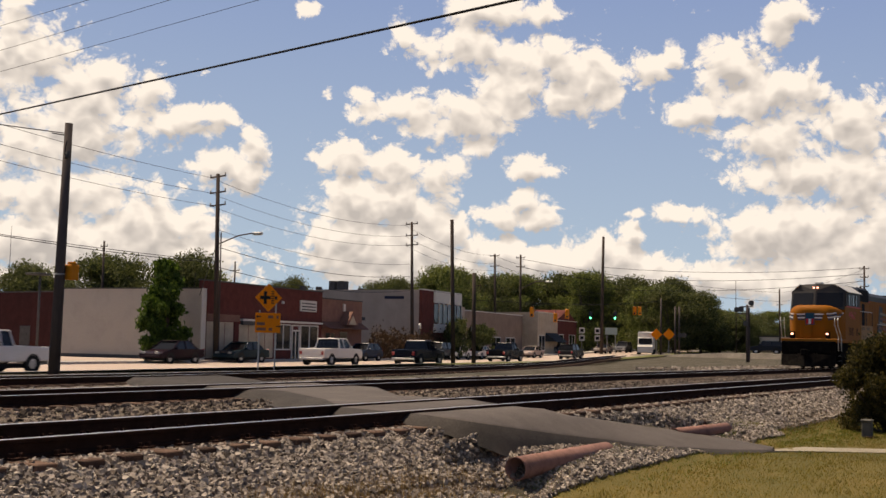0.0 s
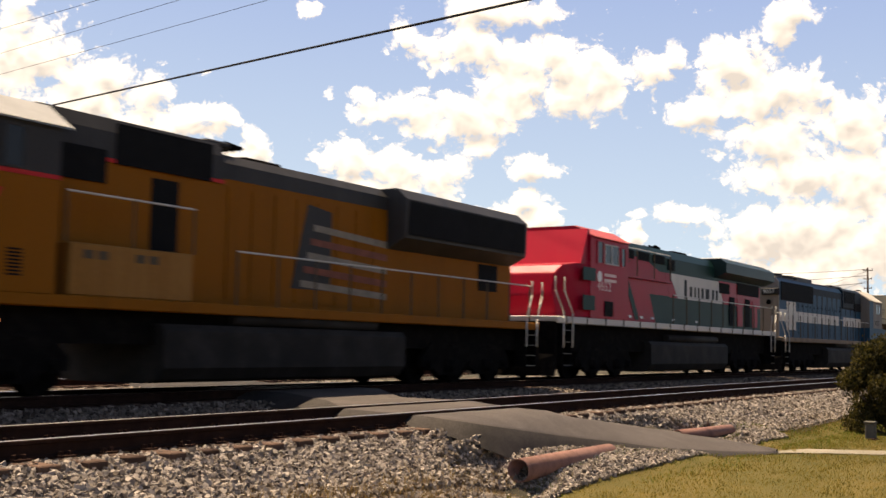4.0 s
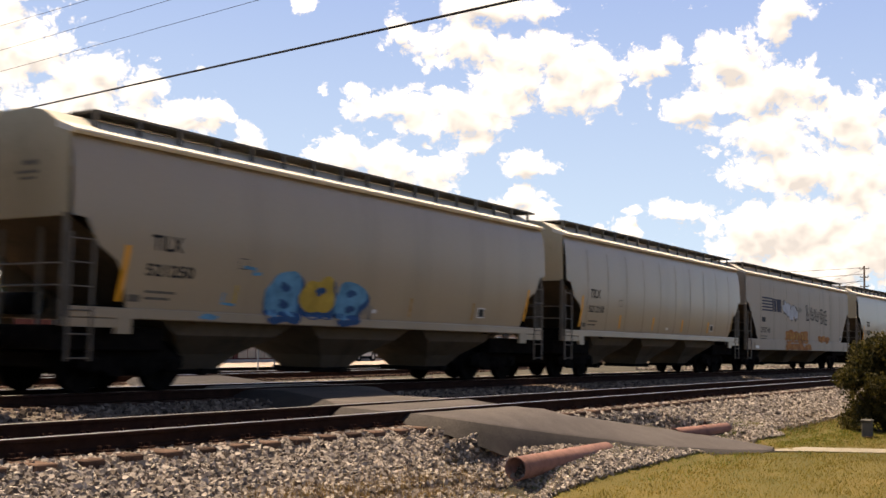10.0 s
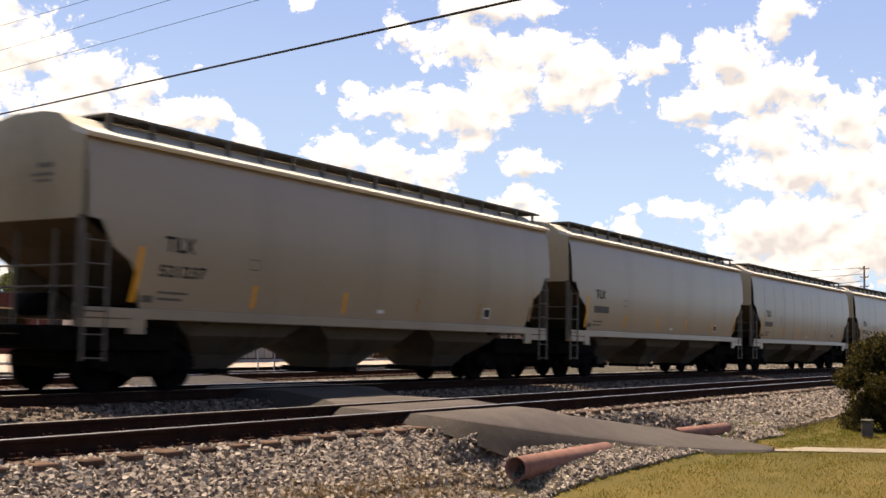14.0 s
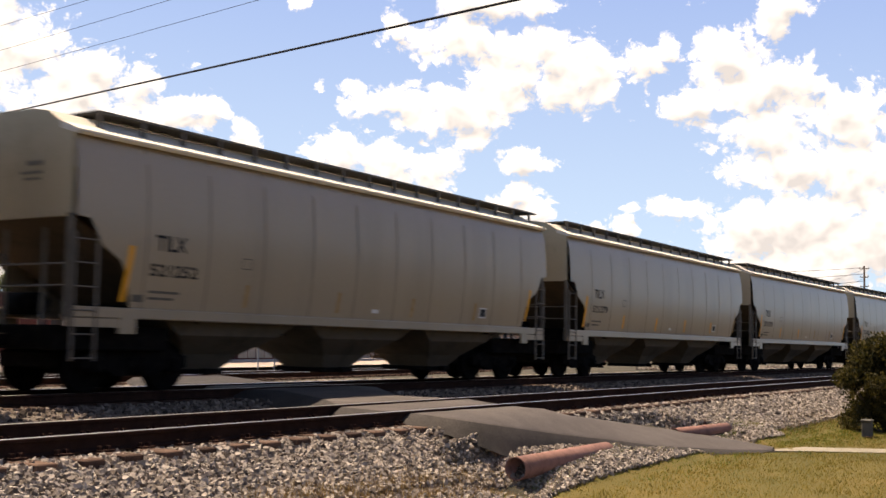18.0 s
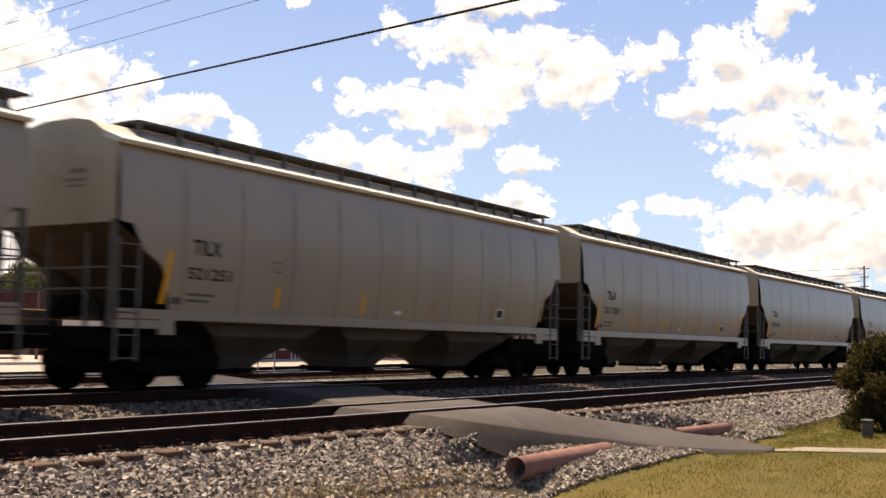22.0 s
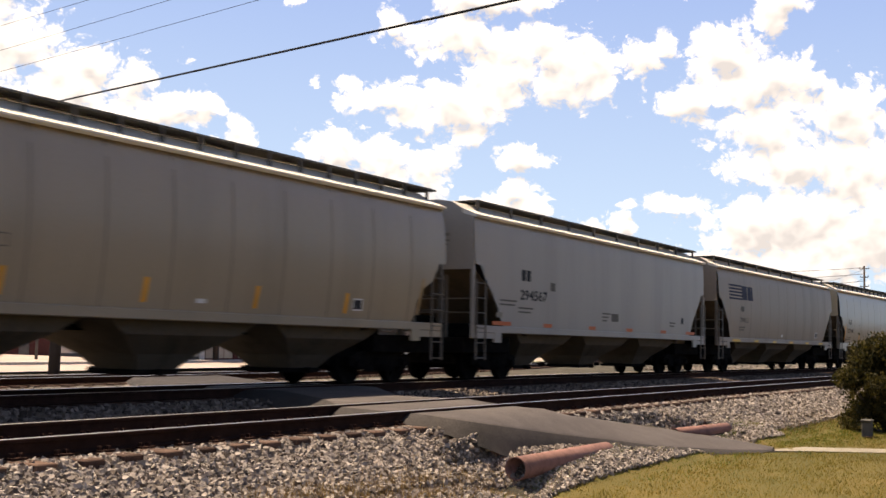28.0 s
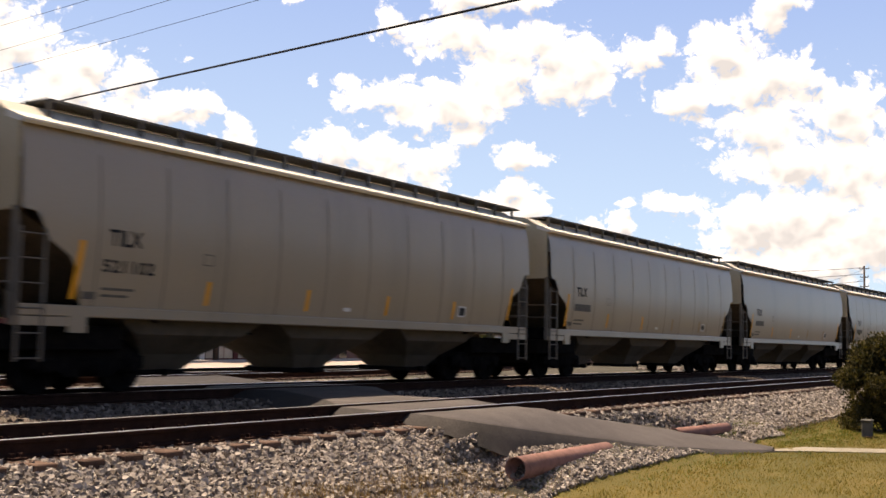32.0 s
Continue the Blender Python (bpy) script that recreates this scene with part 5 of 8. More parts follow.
M_WINDSHIELD.node_tree.nodes["Principled BSDF"].inputs["Transmission Weight"].default_value = 0.0
LOCOS = []


def slab(t, name, pts, y, material, thick=0.008, both=True, label=""):
    """A panel on the side at half width y, outlined in x and z."""
    for s in ((-1, 1) if both else (-1,)):
        part(name, prism(B(), pts, s * y, s * (y + thick)), material, t, label)


def rect(x0, x1, z0, z1):
    return [(x0, z0), (x1, z0), (x1, z1), (x0, z1)]


def section(t, name, x0, x1, half, material, label=""):
    """A body swept along x; half: (y, z) points up one side, mirrored."""
    out = [(-y, z) for y, z in half] + [(y, z) for y, z in reversed(half)]
    return part(name, prism(B(), out, x0, x1, "x"), material, t, label)


def tapered(t, name, profile, width, material, label=""):
    """A nose: an outline in x and z whose half width follows width(x, z)."""
    bm = B()
    rows = [[bm.verts.new((x, s * width(x, z), z)) for x, z in profile] for s in (-1, 1)]
    n = len(profile)
    bm.faces.new(rows[0]), bm.faces.new(rows[1][::-1])
    for i in range(n):
        bm.faces.new((rows[0][i], rows[1][i], rows[1][(i + 1) % n], rows[0][(i + 1) % n]))
    es = [e for e in bm.edges]
    bmesh.ops.bevel(bm, geom=es, offset=0.05, segments=2, affect="EDGES", profile=0.5)
    return part(name, bm, material, t, label)


def fence(t, x0, x1, z0, z1, y, step, rail_mat, post_mat):
    """A walkway handrail: one part for the rail, one for each post."""
    for s in (-1, 1):
        part("handrail", pipe_run(B(), [(x0, s * y, z1), (x1, s * y, z1)], 0.019), rail_mat, t)
        n = max(1, round((x1 - x0) / step))
        for i in range(n + 1):
            x = x0 + (x1 - x0) * i / n
            part("handrail_post", rod(B(), (x, s * y, z0), (x, s * y, z1), 0.022), post_mat, t)


def stairs(t, x, out, z_deck, rail=True, edge=None):
    """Corner steps on both sides at x, leading down; out is -1 at the front, 1 at the rear."""
    for s in (-1, 1):
        for k in range(4):
            z = 0.42 + k * (z_deck - 0.5) / 4
            part("step", box(B(), x - 0.25, x + 0.25, min(s * 1.2, s * 1.5), max(s * 1.2, s * 1.5), z, z + 0.025), edge or M_STEP, t)
        for d in (-0.28, 0.28):
            part("step_side", box(B(), x + d - 0.015, x + d + 0.015, min(s * 1.15, s * 1.5), max(s * 1.15, s * 1.5), 0.4, z_deck), M_BLACK, t)
        if rail:
            for d in (-0.3, 0.3):
                part("grab_rail", pipe_run(B(), [(x + d, s * 1.52, 0.95), (x + d, s * 1.52, z_deck + 0.1), (x + d - out * -0.42, s * 1.45, z_deck + 0.75), (x + d - out * -0.42, s * 1.45, z_deck + 1.15)], 0.022, 8), M_HANDRAIL, t)


def undercarriage(t, deck, sill_mat, tank, x_end, x_front=0.35):
    part("sill", box(B(), x_front, x_end, -1.5, 1.5, deck - 0.2, deck, 0.02), sill_mat, t)
    part("frame", box(B(), 0.6, x_end - 0.2, -1.2, 1.2, 0.85, deck - 0.2), M_BLACK, t)
    a, b = tank
    section(t, "fuel_tank", a, b, [(0.9, 0.17), (1.32, 0.24), (1.48, 0.45), (1.48, 1.1), (1.38, 1.22)], M_TANK)
    for s in (-1, 1):
        part("air_reservoir", rod(B(), (a + 1.8, s * 1.3, 1.36), (b - 1.0, s * 1.3, 1.36), 0.13, 12), M_TANK, t)
    for x in (4.2, 18.7):
        truck(t, x, (-1.83, 0.0, 1.83))
        for s in (-1, 1):
            for d in (-0.92, 0.92):
                part("brake_cylinder", rod(B(), (x + d, s * 1.12, 0.95), (x + d + 0.35, s * 1.12, 0.9), 0.12, 10), M_BLACK, t)
    for x, d in ((0.0, 1), (x_end + 0.55, -1)):
        bm = B()
        box(bm, min(x, x + d * 0.9), max(x, x + d * 0.9), -0.14, 0.14, 0.78, 1.0, 0.02)
        box(bm, x - 0.18, x + 0.18, -0.17, 0.17, 0.7, 1.05, 0.05)
        part("coupler", bm, M_BLACK, t)
    for x in (x_front, x_end):
        part("pilot_sheet", box(B(), x - 0.06, x + 0.06, -1.45, 1.45, 0.4, deck - 0.15, 0.02), M_BLACK, t)
    part("snow_plow", tapered_plow(), M_BLACK, t, at=(x_front - 0.35, 0, 0))
    bm = B()
    for y in (-0.5, -0.35, 0.35, 0.5):
        pipe_run(bm, [(x_front - 0.1, y, 0.85), (x_front - 0.35, y, 0.7), (x_front - 0.5, y, 0.62)], 0.03)
    part("air_hose", bm, M_BLACK, t)


def tapered_plow():
    bm = B()
    pts = [(0.3, -1.45, 0.75), (-0.25, 0, 0.8), (0.3, 1.45, 0.75), (0.15, -1.45, 0.14), (-0.55, 0, 0.12), (0.15, 1.45, 0.14), (0.4, -1.45, 0.75), (0.4, 1.45, 0.75), (0.4, -1.4, 0.14), (0.4, 1.4, 0.14)]
    v = [bm.verts.new(p) for p in pts]
    for f in ((0, 1, 4, 3), (1, 2, 5, 4), (6, 7, 2, 1, 0), (3, 4, 5, 9, 8), (6, 0, 3, 8), (7, 9, 5, 2), (6, 8, 9, 7)):
        bm.faces.new([v[i] for i in f])
    return bm


def side_window(t, x0, x1, z0, z1, y, frame_mat=None):
    """A cab side window on both sides: dark glass set in a frame."""
    for s in (-1, 1):
        w = part("cab_window", prism(B(), rect(x0, x1, z0, z1), s * (y + 0.004), s * (y + 0.012)), M_GLASS, t)
        bm = B()
        for a in (rect(x0 - 0.04, x0, z0 - 0.04, z1 + 0.04), rect(x1, x1 + 0.04, z0 - 0.04, z1 + 0.04), rect(x0, x1, z0 - 0.04, z0), rect(x0, x1, z1, z1 + 0.04)):
            prism(bm, a, s * (y + 0.004), s * (y + 0.03))
        part("window_frame", bm, frame_mat or M_LOCOGREY, w)


def horn(t, x, z):
    bm = B()
    for k, y in enumerate((-0.28, -0.1, 0.1, 0.28)):
        rod(bm, (x + 0.25, y, z + 0.14), (x - 0.25 - 0.05 * k, y, z + 0.14), 0.04, 8, 0.09)
        rod(bm, (x, y, z), (x, y, z + 0.14), 0.02)
    part("horn", bm, M_BLACK, t)


def lamp_pair(t, name, x, y, z, gap, material=None, r=0.09):
    for k in (-gap / 2, gap / 2):
        part(name, rod(B(), (x, y + k, z), (x - 0.05, y + k, z), r, 14), material or M_LAMP, t, "lit headlight")


def yellow_locomotive():
    t = thing("locomotive", "yellow and grey diesel locomotive with lit headlights leading the train", "locomotive", "locomotives")
    deck = 1.62
    undercarriage(t, deck, M_YELLOW, (8.1, 15.5), 22.1, 0.8)
    stairs(t, 1.35, -1, deck), stairs(t, 21.6, 1, deck)
    # wide nose and cab
    nose_at = ((1.1, 0.72, 3.16), (1.13, 0.86, 3.3), (1.24, 1.0, 3.42), (1.45, 1.14, 3.47), (1.8, 1.31, 3.44), (2.2, 1.45, 3.36), (2.7, 1.5, 3.28))

    def nose_half(x):
        for (xa, wa, za), (xb, wb, zb) in zip(nose_at, nose_at[1:]):
            if x <= xb:
                return wa + (wb - wa) * max(0, x - xa) / (xb - xa)
        return 1.5
    bm = B()
    rows = []
    for x, w, zt in nose_at:
        half = [(w, deck), (w, zt - 0.42), (w - 0.03, zt - 0.26), (w - 0.16, zt - 0.12), (w - 0.34, zt - 0.02), (0, zt)]
        rows.append([bm.verts.new((x + (0.12 if z < 2 else 0), y, z)) for y, z in [(-y, z) for y, z in half] + [(y, z) for y, z in reversed(half[:-1])]])
    for p, q in zip(rows, rows[1:]):
        for i in range(len(p) - 1):
            bm.faces.new((p[i], q[i], q[i + 1], p[i + 1])).smooth = True
    bm.faces.new(rows[0])
    part("nose", bm, M_YELLOW, t)
    part("nose_door", box(B(), 1.08, 1.2, -0.1, 0.5, deck + 0.05, 2.7, 0.02), M_YELLOW, t)
    section(t, "cab", 2.55, 5.75, [(1.5, deck), (1.5, 3.42)], M_YELLOW)
    section(t, "cab_top", 2.8, 5.75, [(1.5, 3.42), (1.5, 4.28), (0.95, 4.66)], M_LOCOGREY)
    slab(t, "red_band", rect(2.75, 5.75, 3.40, 3.47), 1.503, M_REDLINE)
    bm = B()
    low = [(1.9, 0, 3.25), (2.5, 1.49, 3.25), (2.78, 1.46, 4.28), (2.66, 0.95, 4.655), (2.42, 0, 4.68)]
    cv = {}
    for sy in (-1, 1):
        for k, (x, y, z) in enumerate(low):
            cv[sy, k] = cv[-1, k] if y == 0 and sy == 1 else bm.verts.new((x, sy * y, z))
    mid = bm.verts.new((2.2, 0, 4.28))
    for sy in (-1, 1):
        bm.faces.new((cv[sy, 0], cv[sy, 1], cv[sy, 2], mid))
        bm.faces.new((mid, cv[sy, 2], cv[sy, 3], cv[sy, 4]))
    part("cab_front", bm, M_LOCOGREY, t)
    qa, qb, qc, qd = Vector((1.9, 0, 3.25)), Vector((2.5, 1.49, 3.25)), Vector((2.78, 1.46, 4.28)), Vector((2.2, 0, 4.28))
    out = Vector((-0.9, 0.3, 0.25)).normalized() * 0.02
    for sy in (-1, 1):
        bm = B()
        grid = [[(qa.lerp(qb, u)).lerp(qd.lerp(qc, u), v) + out for u in (0.06, 0.35, 0.65, 0.93)] for v in (0.12, 0.5, 0.9)]
        vs = [[bm.verts.new((p.x, sy * p.y, p.z)) for p in r] for r in grid]
        for r, q in zip(vs, vs[1:]):
            for i in range(3):
                bm.faces.new((r[i], r[i + 1], q[i + 1], q[i]))
        part("windshield", bm, M_WINDSHIELD, t)
    for s in (-1, 1):
        bm = B()
        v = [bm.verts.new(p) for p in ((2.5, s * 0.95, 4.67), (5.9, s * 0.95, 4.67), (5.9, s * 1.58, 4.24), (2.9, s * 1.58, 4.24))]
        bm.faces.new(v)
        w = [bm.verts.new(p.co - Vector((0, 0, 0.03))) for p in v]
        bm.faces.new(w[::-1])
        part("cab_awning", bm, M_SILVER, t, "sunlit silver roof edge")
    for a, b in ((3.22, 3.62), (3.72, 3.95), (4.06, 4.5), (4.72, 5.05)):
        side_window(t, a, b, 3.52, 4.12, 1.5, M_LOCOGREY)
    part("roof_box", box(B(), 2.75, 3.1, -0.2, 0.2, 4.66, 4.8, 0.03), M_SILVER, t)
    part("antenna", pipe_run(B(), [(2.7, -0.6, 4.66), (2.7, -0.6, 4.85), (2.3, -0.6, 4.86)], 0.012), M_SILVER, t)
    lamp_pair(t, "headlight", 2.28, 0.0, 4.46, 0.2, r=0.048)
    for s in (-1, 1):
        part("ditch_light", rod(B(), (1.04, s * 0.95, 1.88), (0.98, s * 0.95, 1.88), 0.06, 14), M_LAMP, t, "lit ditch light")
        part("lamp_bracket", box(B(), 1.04, 1.2, s * 0.95 - 0.12, s * 0.95 + 0.12, deck, 2.0, 0.02), M_BLACK, t)
    part("marker_light", rod(B(), (4.85, -1.28, 1.2), (4.85, -1.3, 1.2), 0.05, 8), M_LOWLAMP, t)
    # emblem on the nose: a shield with a wing of bars to each side, as plain shapes
    part("shield", box(B(), 1.075, 1.1, -0.24, 0.24, 2.38, 3.02), M_BLUE, t)
    for k in range(3):
        part("shield_stripe", box(B(), 1.062, 1.076, -0.2 + 0.14 * k, -0.08 + 0.14 * k, 2.42, 2.7), M_REDLINE if k != 1 else M_WHITE, t)
    for s in (-1, 1):
        for k in range(4):
            x1 = 2.35 - 0.16 * k
            y0 = 1.035 + 0.46 * 0.25
            bm = B()
            pts = [(1.14 + 0.02 * k, 3.0 - 0.1 * k), (x1, 3.07 - 0.1 * k)]
            wv = lambda x: nose_half(x) + 0.012
            v = []
            for x, z in [pts[0], (1.24, pts[0][1]), (1.4, pts[0][1] + 0.02), (1.6, pts[1][1]), pts[1]]:
                v.append((bm.verts.new((x, s * wv(x), z)), bm.verts.new((x, s * wv(x), z - 0.06))))
            for a, b in zip(v, v[1:]):
                bm.faces.new((a[0], b[0], b[1], a[1]))
            part("wing_bar", bm, M_WHITE if k % 2 == 0 else M_BLUE, t)
    for s in (-1, 1):
        for k in range(4):
            y0, y1 = 0.26 * s, (0.72 - 0.03 * k) * s
            part("wing_bar", box(B(), 1.08, 1.098, min(y0, y1), max(y0, y1), 2.92 - 0.1 * k, 2.98 - 0.1 * k), M_WHITE if k % 2 == 0 else M_BLUE, t)
    words("road_number", "4967", 0.56, M_REDLINE, t, pose(3.22, -1.505, 2.78) @ FACE, 1.35)
    for x0, x1 in ((3.3, 3.72), (3.8, 4.2), (4.85, 5.12)):
        for k in range(8):
            z = 1.86 + 0.055 * k
            slab(t, "louver", rect(x0, x1, z, z + 0.03), 1.502, M_DARKPIT, 0.006, both=False)
    # hood behind the cab
    section(t, "equipment_hood", 5.75, 9.9, [(1.0, deck), (1.0, 3.95)], M_YELLOW)
    section(t, "equipment_hood_top", 5.75, 9.9, [(1.02, 3.95), (1.02, 4.45), (0.85, 4.72)], M_LOCOGREY)
    slab(t, "red_band", rect(5.75, 9.9, 3.93, 4.0), 1.022, M_REDLINE)
    slab(t, "intake_screen", rect(5.95, 7.05, 3.55, 4.12), 1.024, M_GRILLE, 0.02)
    slab(t, "intake_screen", rect(7.25, 9.55, 3.92, 4.62), 1.026, M_GRILLE, 0.02)
    slab(t, "hood_door", rect(6.2, 6.95, 1.75, 3.4), 1.004, M_YELLOW, 0.012)
    slab(t, "door_shadow", rect(8.1, 8.75, 2.45, 3.8), 1.004, M_GRILLE, 0.006)
    for s in (-1, 1):
        part("battery_box", box(B(), 6.05, 8.75, min(s * 1.0, s * 1.46), max(s * 1.0, s * 1.46), deck, 2.47, 0.02), M_YELLOW_DULL, t)
    for k in range(4):
        slab(t, "vent_mark", rect(6.3 + 0.3 * k + (0.5 if k > 1 else 0), 6.5 + 0.3 * k + (0.5 if k > 1 else 0), 2.22, 2.36), 1.462, M_POST, 0.006, both=False)
    fence(t, 5.95, 8.75, 2.47, 3.28, 1.44, 1.4, M_HANDRAIL, M_POST)
    # engine hood
    section(t, "engine_hood", 9.9, 21.35, [(0.95, deck), (0.95, 4.05)], M_YELLOW)
    section(t, "engine_hood_top", 9.9, 21.35, [(0.955, 4.05), (0.955, 4.35), (0.75, 4.55)], M_LOCOGREY)
    for k in range(8):
        slab(t, "hood_door", rect(10.1 + 0.68 * k, 10.72 + 0.68 * k, 1.75, 3.9), 0.952, M_YELLOW, 0.014)
    # faded flag picture in plain patches
    slab(t, "flag_field", [(12.0, 2.05), (13.3, 2.05), (13.3, 3.75), (12.5, 3.85)], 0.968, M_LOCOGREY, 0.004, both=False)
    for k in range(5):
        slab(t, "flag_stripe", [(12.3 + 0.1 * k, 2.1 + 0.3 * k), (15.4, 1.95 + 0.3 * k), (15.4, 2.1 + 0.3 * k), (12.3 + 0.1 * k, 2.24 + 0.3 * k)], 0.972, M_FLAGRED if k % 2 else M_FLAGPALE, 0.004, both=False)
    # flared radiator
    section(t, "radiator", 15.4, 21.3, [(0.97, 3.15), (1.46, 3.4), (1.5, 4.3), (1.2, 4.56)], M_LOCOGREY)
    slab(t, "radiator_screen", rect(15.55, 21.15, 3.48, 4.26), 1.492, M_GRILLE, 0.02)
    for k in range(3):
        part("radiator_fan", rod(B(), (16.6 + 1.7 * k, 0, 4.56), (16.6 + 1.7 * k, 0, 4.66), 0.7, 20), M_LOCOGREY, t)
    part("exhaust_outlet", box(B(), 11.2, 12.4, -0.3, 0.3, 4.55, 4.72, 0.04), M_BLACK, t)
    part("hood_hatch", box(B(), 9.7, 10.4, -0.7, 0.7, 4.7, 4.82, 0.04), M_LOCOGREY, t)
    horn(t, 10.9, 4.72)
    fence(t, 9.9, 21.6, deck, 2.62, 1.44, 1.12, M_HANDRAIL, M_POST)
    slab(t, "door_shadow", rect(19.6, 20.6, 2.4, 3.1), 0.953, M_GRILLE, 0.01)
    LOCOS.append((58.6, t))


M_FLAGRED = paint("faded_flag_red", (0.26, 0.09, 0.06), 0.6, vary=0.3, bump=0)
M_FLAGPALE = paint("faded_flag_white", (0.3, 0.25, 0.19), 0.6, vary=0.3, bump=0)


def red_locomotive():
    t = thing("locomotive", "red, green and white diesel locomotive, second in the train", "locomotive", "locomotives")
    deck = 1.86
    undercarriage(t, deck, M_PANELWHITE, (7.5, 15.6), 22.2)
    for k in range(16):
        slab(t, "sill_post", rect(0.9 + 1.38 * k, 0.95 + 1.38 * k, 1.62, 1.88), 1.502, M_POST, 0.02)
    stairs(t, 1.0, -1, deck), stairs(t, 21.8, 1, deck)
    tapered(t, "nose", [(0.95, deck), (0.8, 2.5), (0.9, 3.15), (1.2, 3.42), (2.7, 3.62), (2.7, deck)], lambda x, z: 1.0 + 0.48 * min(1, max(0, (x - 0.7) / 1.4)) ** 0.7, M_RED)
    section(t, "cab", 2.55, 5.45, [(1.5, deck), (1.5, 4.38), (0.95, 4.72)], M_RED)
    bm = B()
    prism(bm, [(2.0, 3.5), (2.6, 3.5), (2.6, 4.6), (2.5, 4.6)], -1.42, 1.42)
    part("cab_front", bm, M_RED, t)
    for y0, y1 in ((-1.3, -0.12), (0.12, 1.3)):
        bm = B()
        v = [bm.verts.new(p) for p in ((2.1, y0, 3.7), (2.1, y1, 3.7), (2.4, y1, 4.3), (2.4, y0, 4.3))]
        bm.faces.new(v)
        part("windshield", bm, M_WINDSHIELD, t)
    for s in (-1, 1):
        bm = B()
        v = [bm.verts.new(p) for p in ((2.5, s * 0.95, 4.73), (5.5, s * 0.95, 4.73), (5.5, s * 1.56, 4.38), (2.7, s * 1.56, 4.38))]
        bm.faces.new(v)
        bm.faces.new([bm.verts.new(p.co - Vector((0, 0, 0.03))) for p in v][::-1])
        part("cab_awning", bm, M_ROOFRED, t, "sunlit red roof edge")
    for a, b, z0 in ((3.02, 3.4, 3.6), (3.6, 4.02, 3.62), (4.12, 4.58, 3.62), (4.85, 5.15, 3.6)):
        side_window(t, a, b, z0, 4.18 if a != 3.02 else 4.25, 1.5, M_SILVER if a in (3.6, 4.12) else M_RED)
    slab(t, "nose_patch", rect(2.0, 2.9, 3.0, 3.4), 1.505, M_GREEN)
    slab(t, "nose_patch", rect(2.0, 2.85, 2.1, 2.55), 1.505, M_GREEN)
    part("emblem", rod(B(), (3.2, -1.5, 3.17), (3.2, -1.508, 3.17), 0.17, 20), M_WHITE, t, "round white emblem")
    for k in range(2):
        slab(t, "lettering_bar", rect(3.55, 4.45, 3.2 - 0.17 * k, 3.29 - 0.17 * k), 1.504, M_PINK, 0.004, both=False)
    words("road_number", "4652", 0.42, M_PINK, t, pose(3.02, -1.505, 2.74) @ FACE, 1.25)
    slab(t, "battery_vent", rect(3.55, 4.2, 1.95, 2.42), 1.504, M_GRILLE, 0.02)
    # long hood
    section(t, "engine_hood", 5.45, 21.6, [(1.0, deck), (1.0, 4.3), (0.8, 4.6)], M_GREEN)
    slab(t, "red_side", [(5.45, deck + 0.02), (9.05, deck + 0.02), (8.45, 2.9), (10.4, 2.9), (10.3, 3.74), (9.4, 3.74), (8.4, 4.0), (5.45, 4.55 - 0.27)], 1.004, M_RED)
    slab(t, "red_side", [(10.4, 2.86), (11.2, 2.86), (10.36, 3.74), (9.9, 3.74)], 1.008, M_RED)
    slab(t, "white_side", [(11.26, 2.86), (16.5, 2.86), (15.85, 3.76), (10.36, 3.76)], 1.006, M_PANELWHITE)
    slab(t, "red_side", [(16.5, 2.86), (21.5, 2.86), (21.5, 3.8), (15.85, 3.8)], 1.006, M_RED)
    slab(t, "green_slash", [(6.15, 3.4), (6.5, 3.4), (7.55, 1.95), (7.15, 1.95)], 1.014, M_GREEN)
    slab(t, "green_slash", [(6.0, 3.6), (6.35, 3.6), (6.7, 3.95), (6.35, 3.95)], 1.014, M_GREEN)
    # lettering on the white field as plain upright shapes
    for x0, w, z0, z1 in ((11.9, 0.4, 2.88, 3.6), (12.5, 0.36, 2.95, 3.38), (13.0, 0.26, 2.95, 3.38), (13.4, 0.26, 2.95, 3.38), (13.8, 0.38, 2.95, 3.38), (14.3, 0.6, 2.95, 3.38), (15.04, 0.36, 2.95, 3.38), (15.52, 0.34, 2.95, 3.38)):
        part("lettering_bar", prism(B(), rect(x0, x0 + w * 0.72, z0, z1), -1.016, -1.019), M_LETTER, t)
    for x0 in (5.95, 7.35, 8.8):
        slab(t, "air_intake", rect(x0, x0 + 1.05, 4.02, 4.32), 1.012, M_GRILLE, 0.03)
    slab(t, "air_intake", rect(10.2, 10.9, 3.85, 4.25), 1.012, M_GRILLE, 0.02)
    fence(t, 5.55, 10.2, 3.45, 4.36, 1.12, 1.55, M_HANDRAIL, M_POST)
    for s in (-1, 1):
        part("upper_ledge", box(B(), 5.45, 10.3, min(s, s * 1.16), max(s, s * 1.16), 3.36, 3.42), M_RED, t)
    # radiator wing that overhangs the rear
    section(t, "radiator", 15.4, 22.1, [(1.02, 3.9), (1.5, 4.1), (1.5, 4.5), (1.25, 4.66)], M_DARKGREEN)
    part("radiator_top", box(B(), 15.7, 21.9, -1.15, 1.15, 4.66, 4.74, 0.03), M_SILVER, t)
    slab(t, "radiator_screen", rect(15.9, 17.2, 3.3, 3.72), 1.02, M_GRILLE, 0.02)
    slab(t, "radiator_screen", rect(18.2, 21.3, 3.35, 3.85), 1.02, M_GRILLE, 0.02)
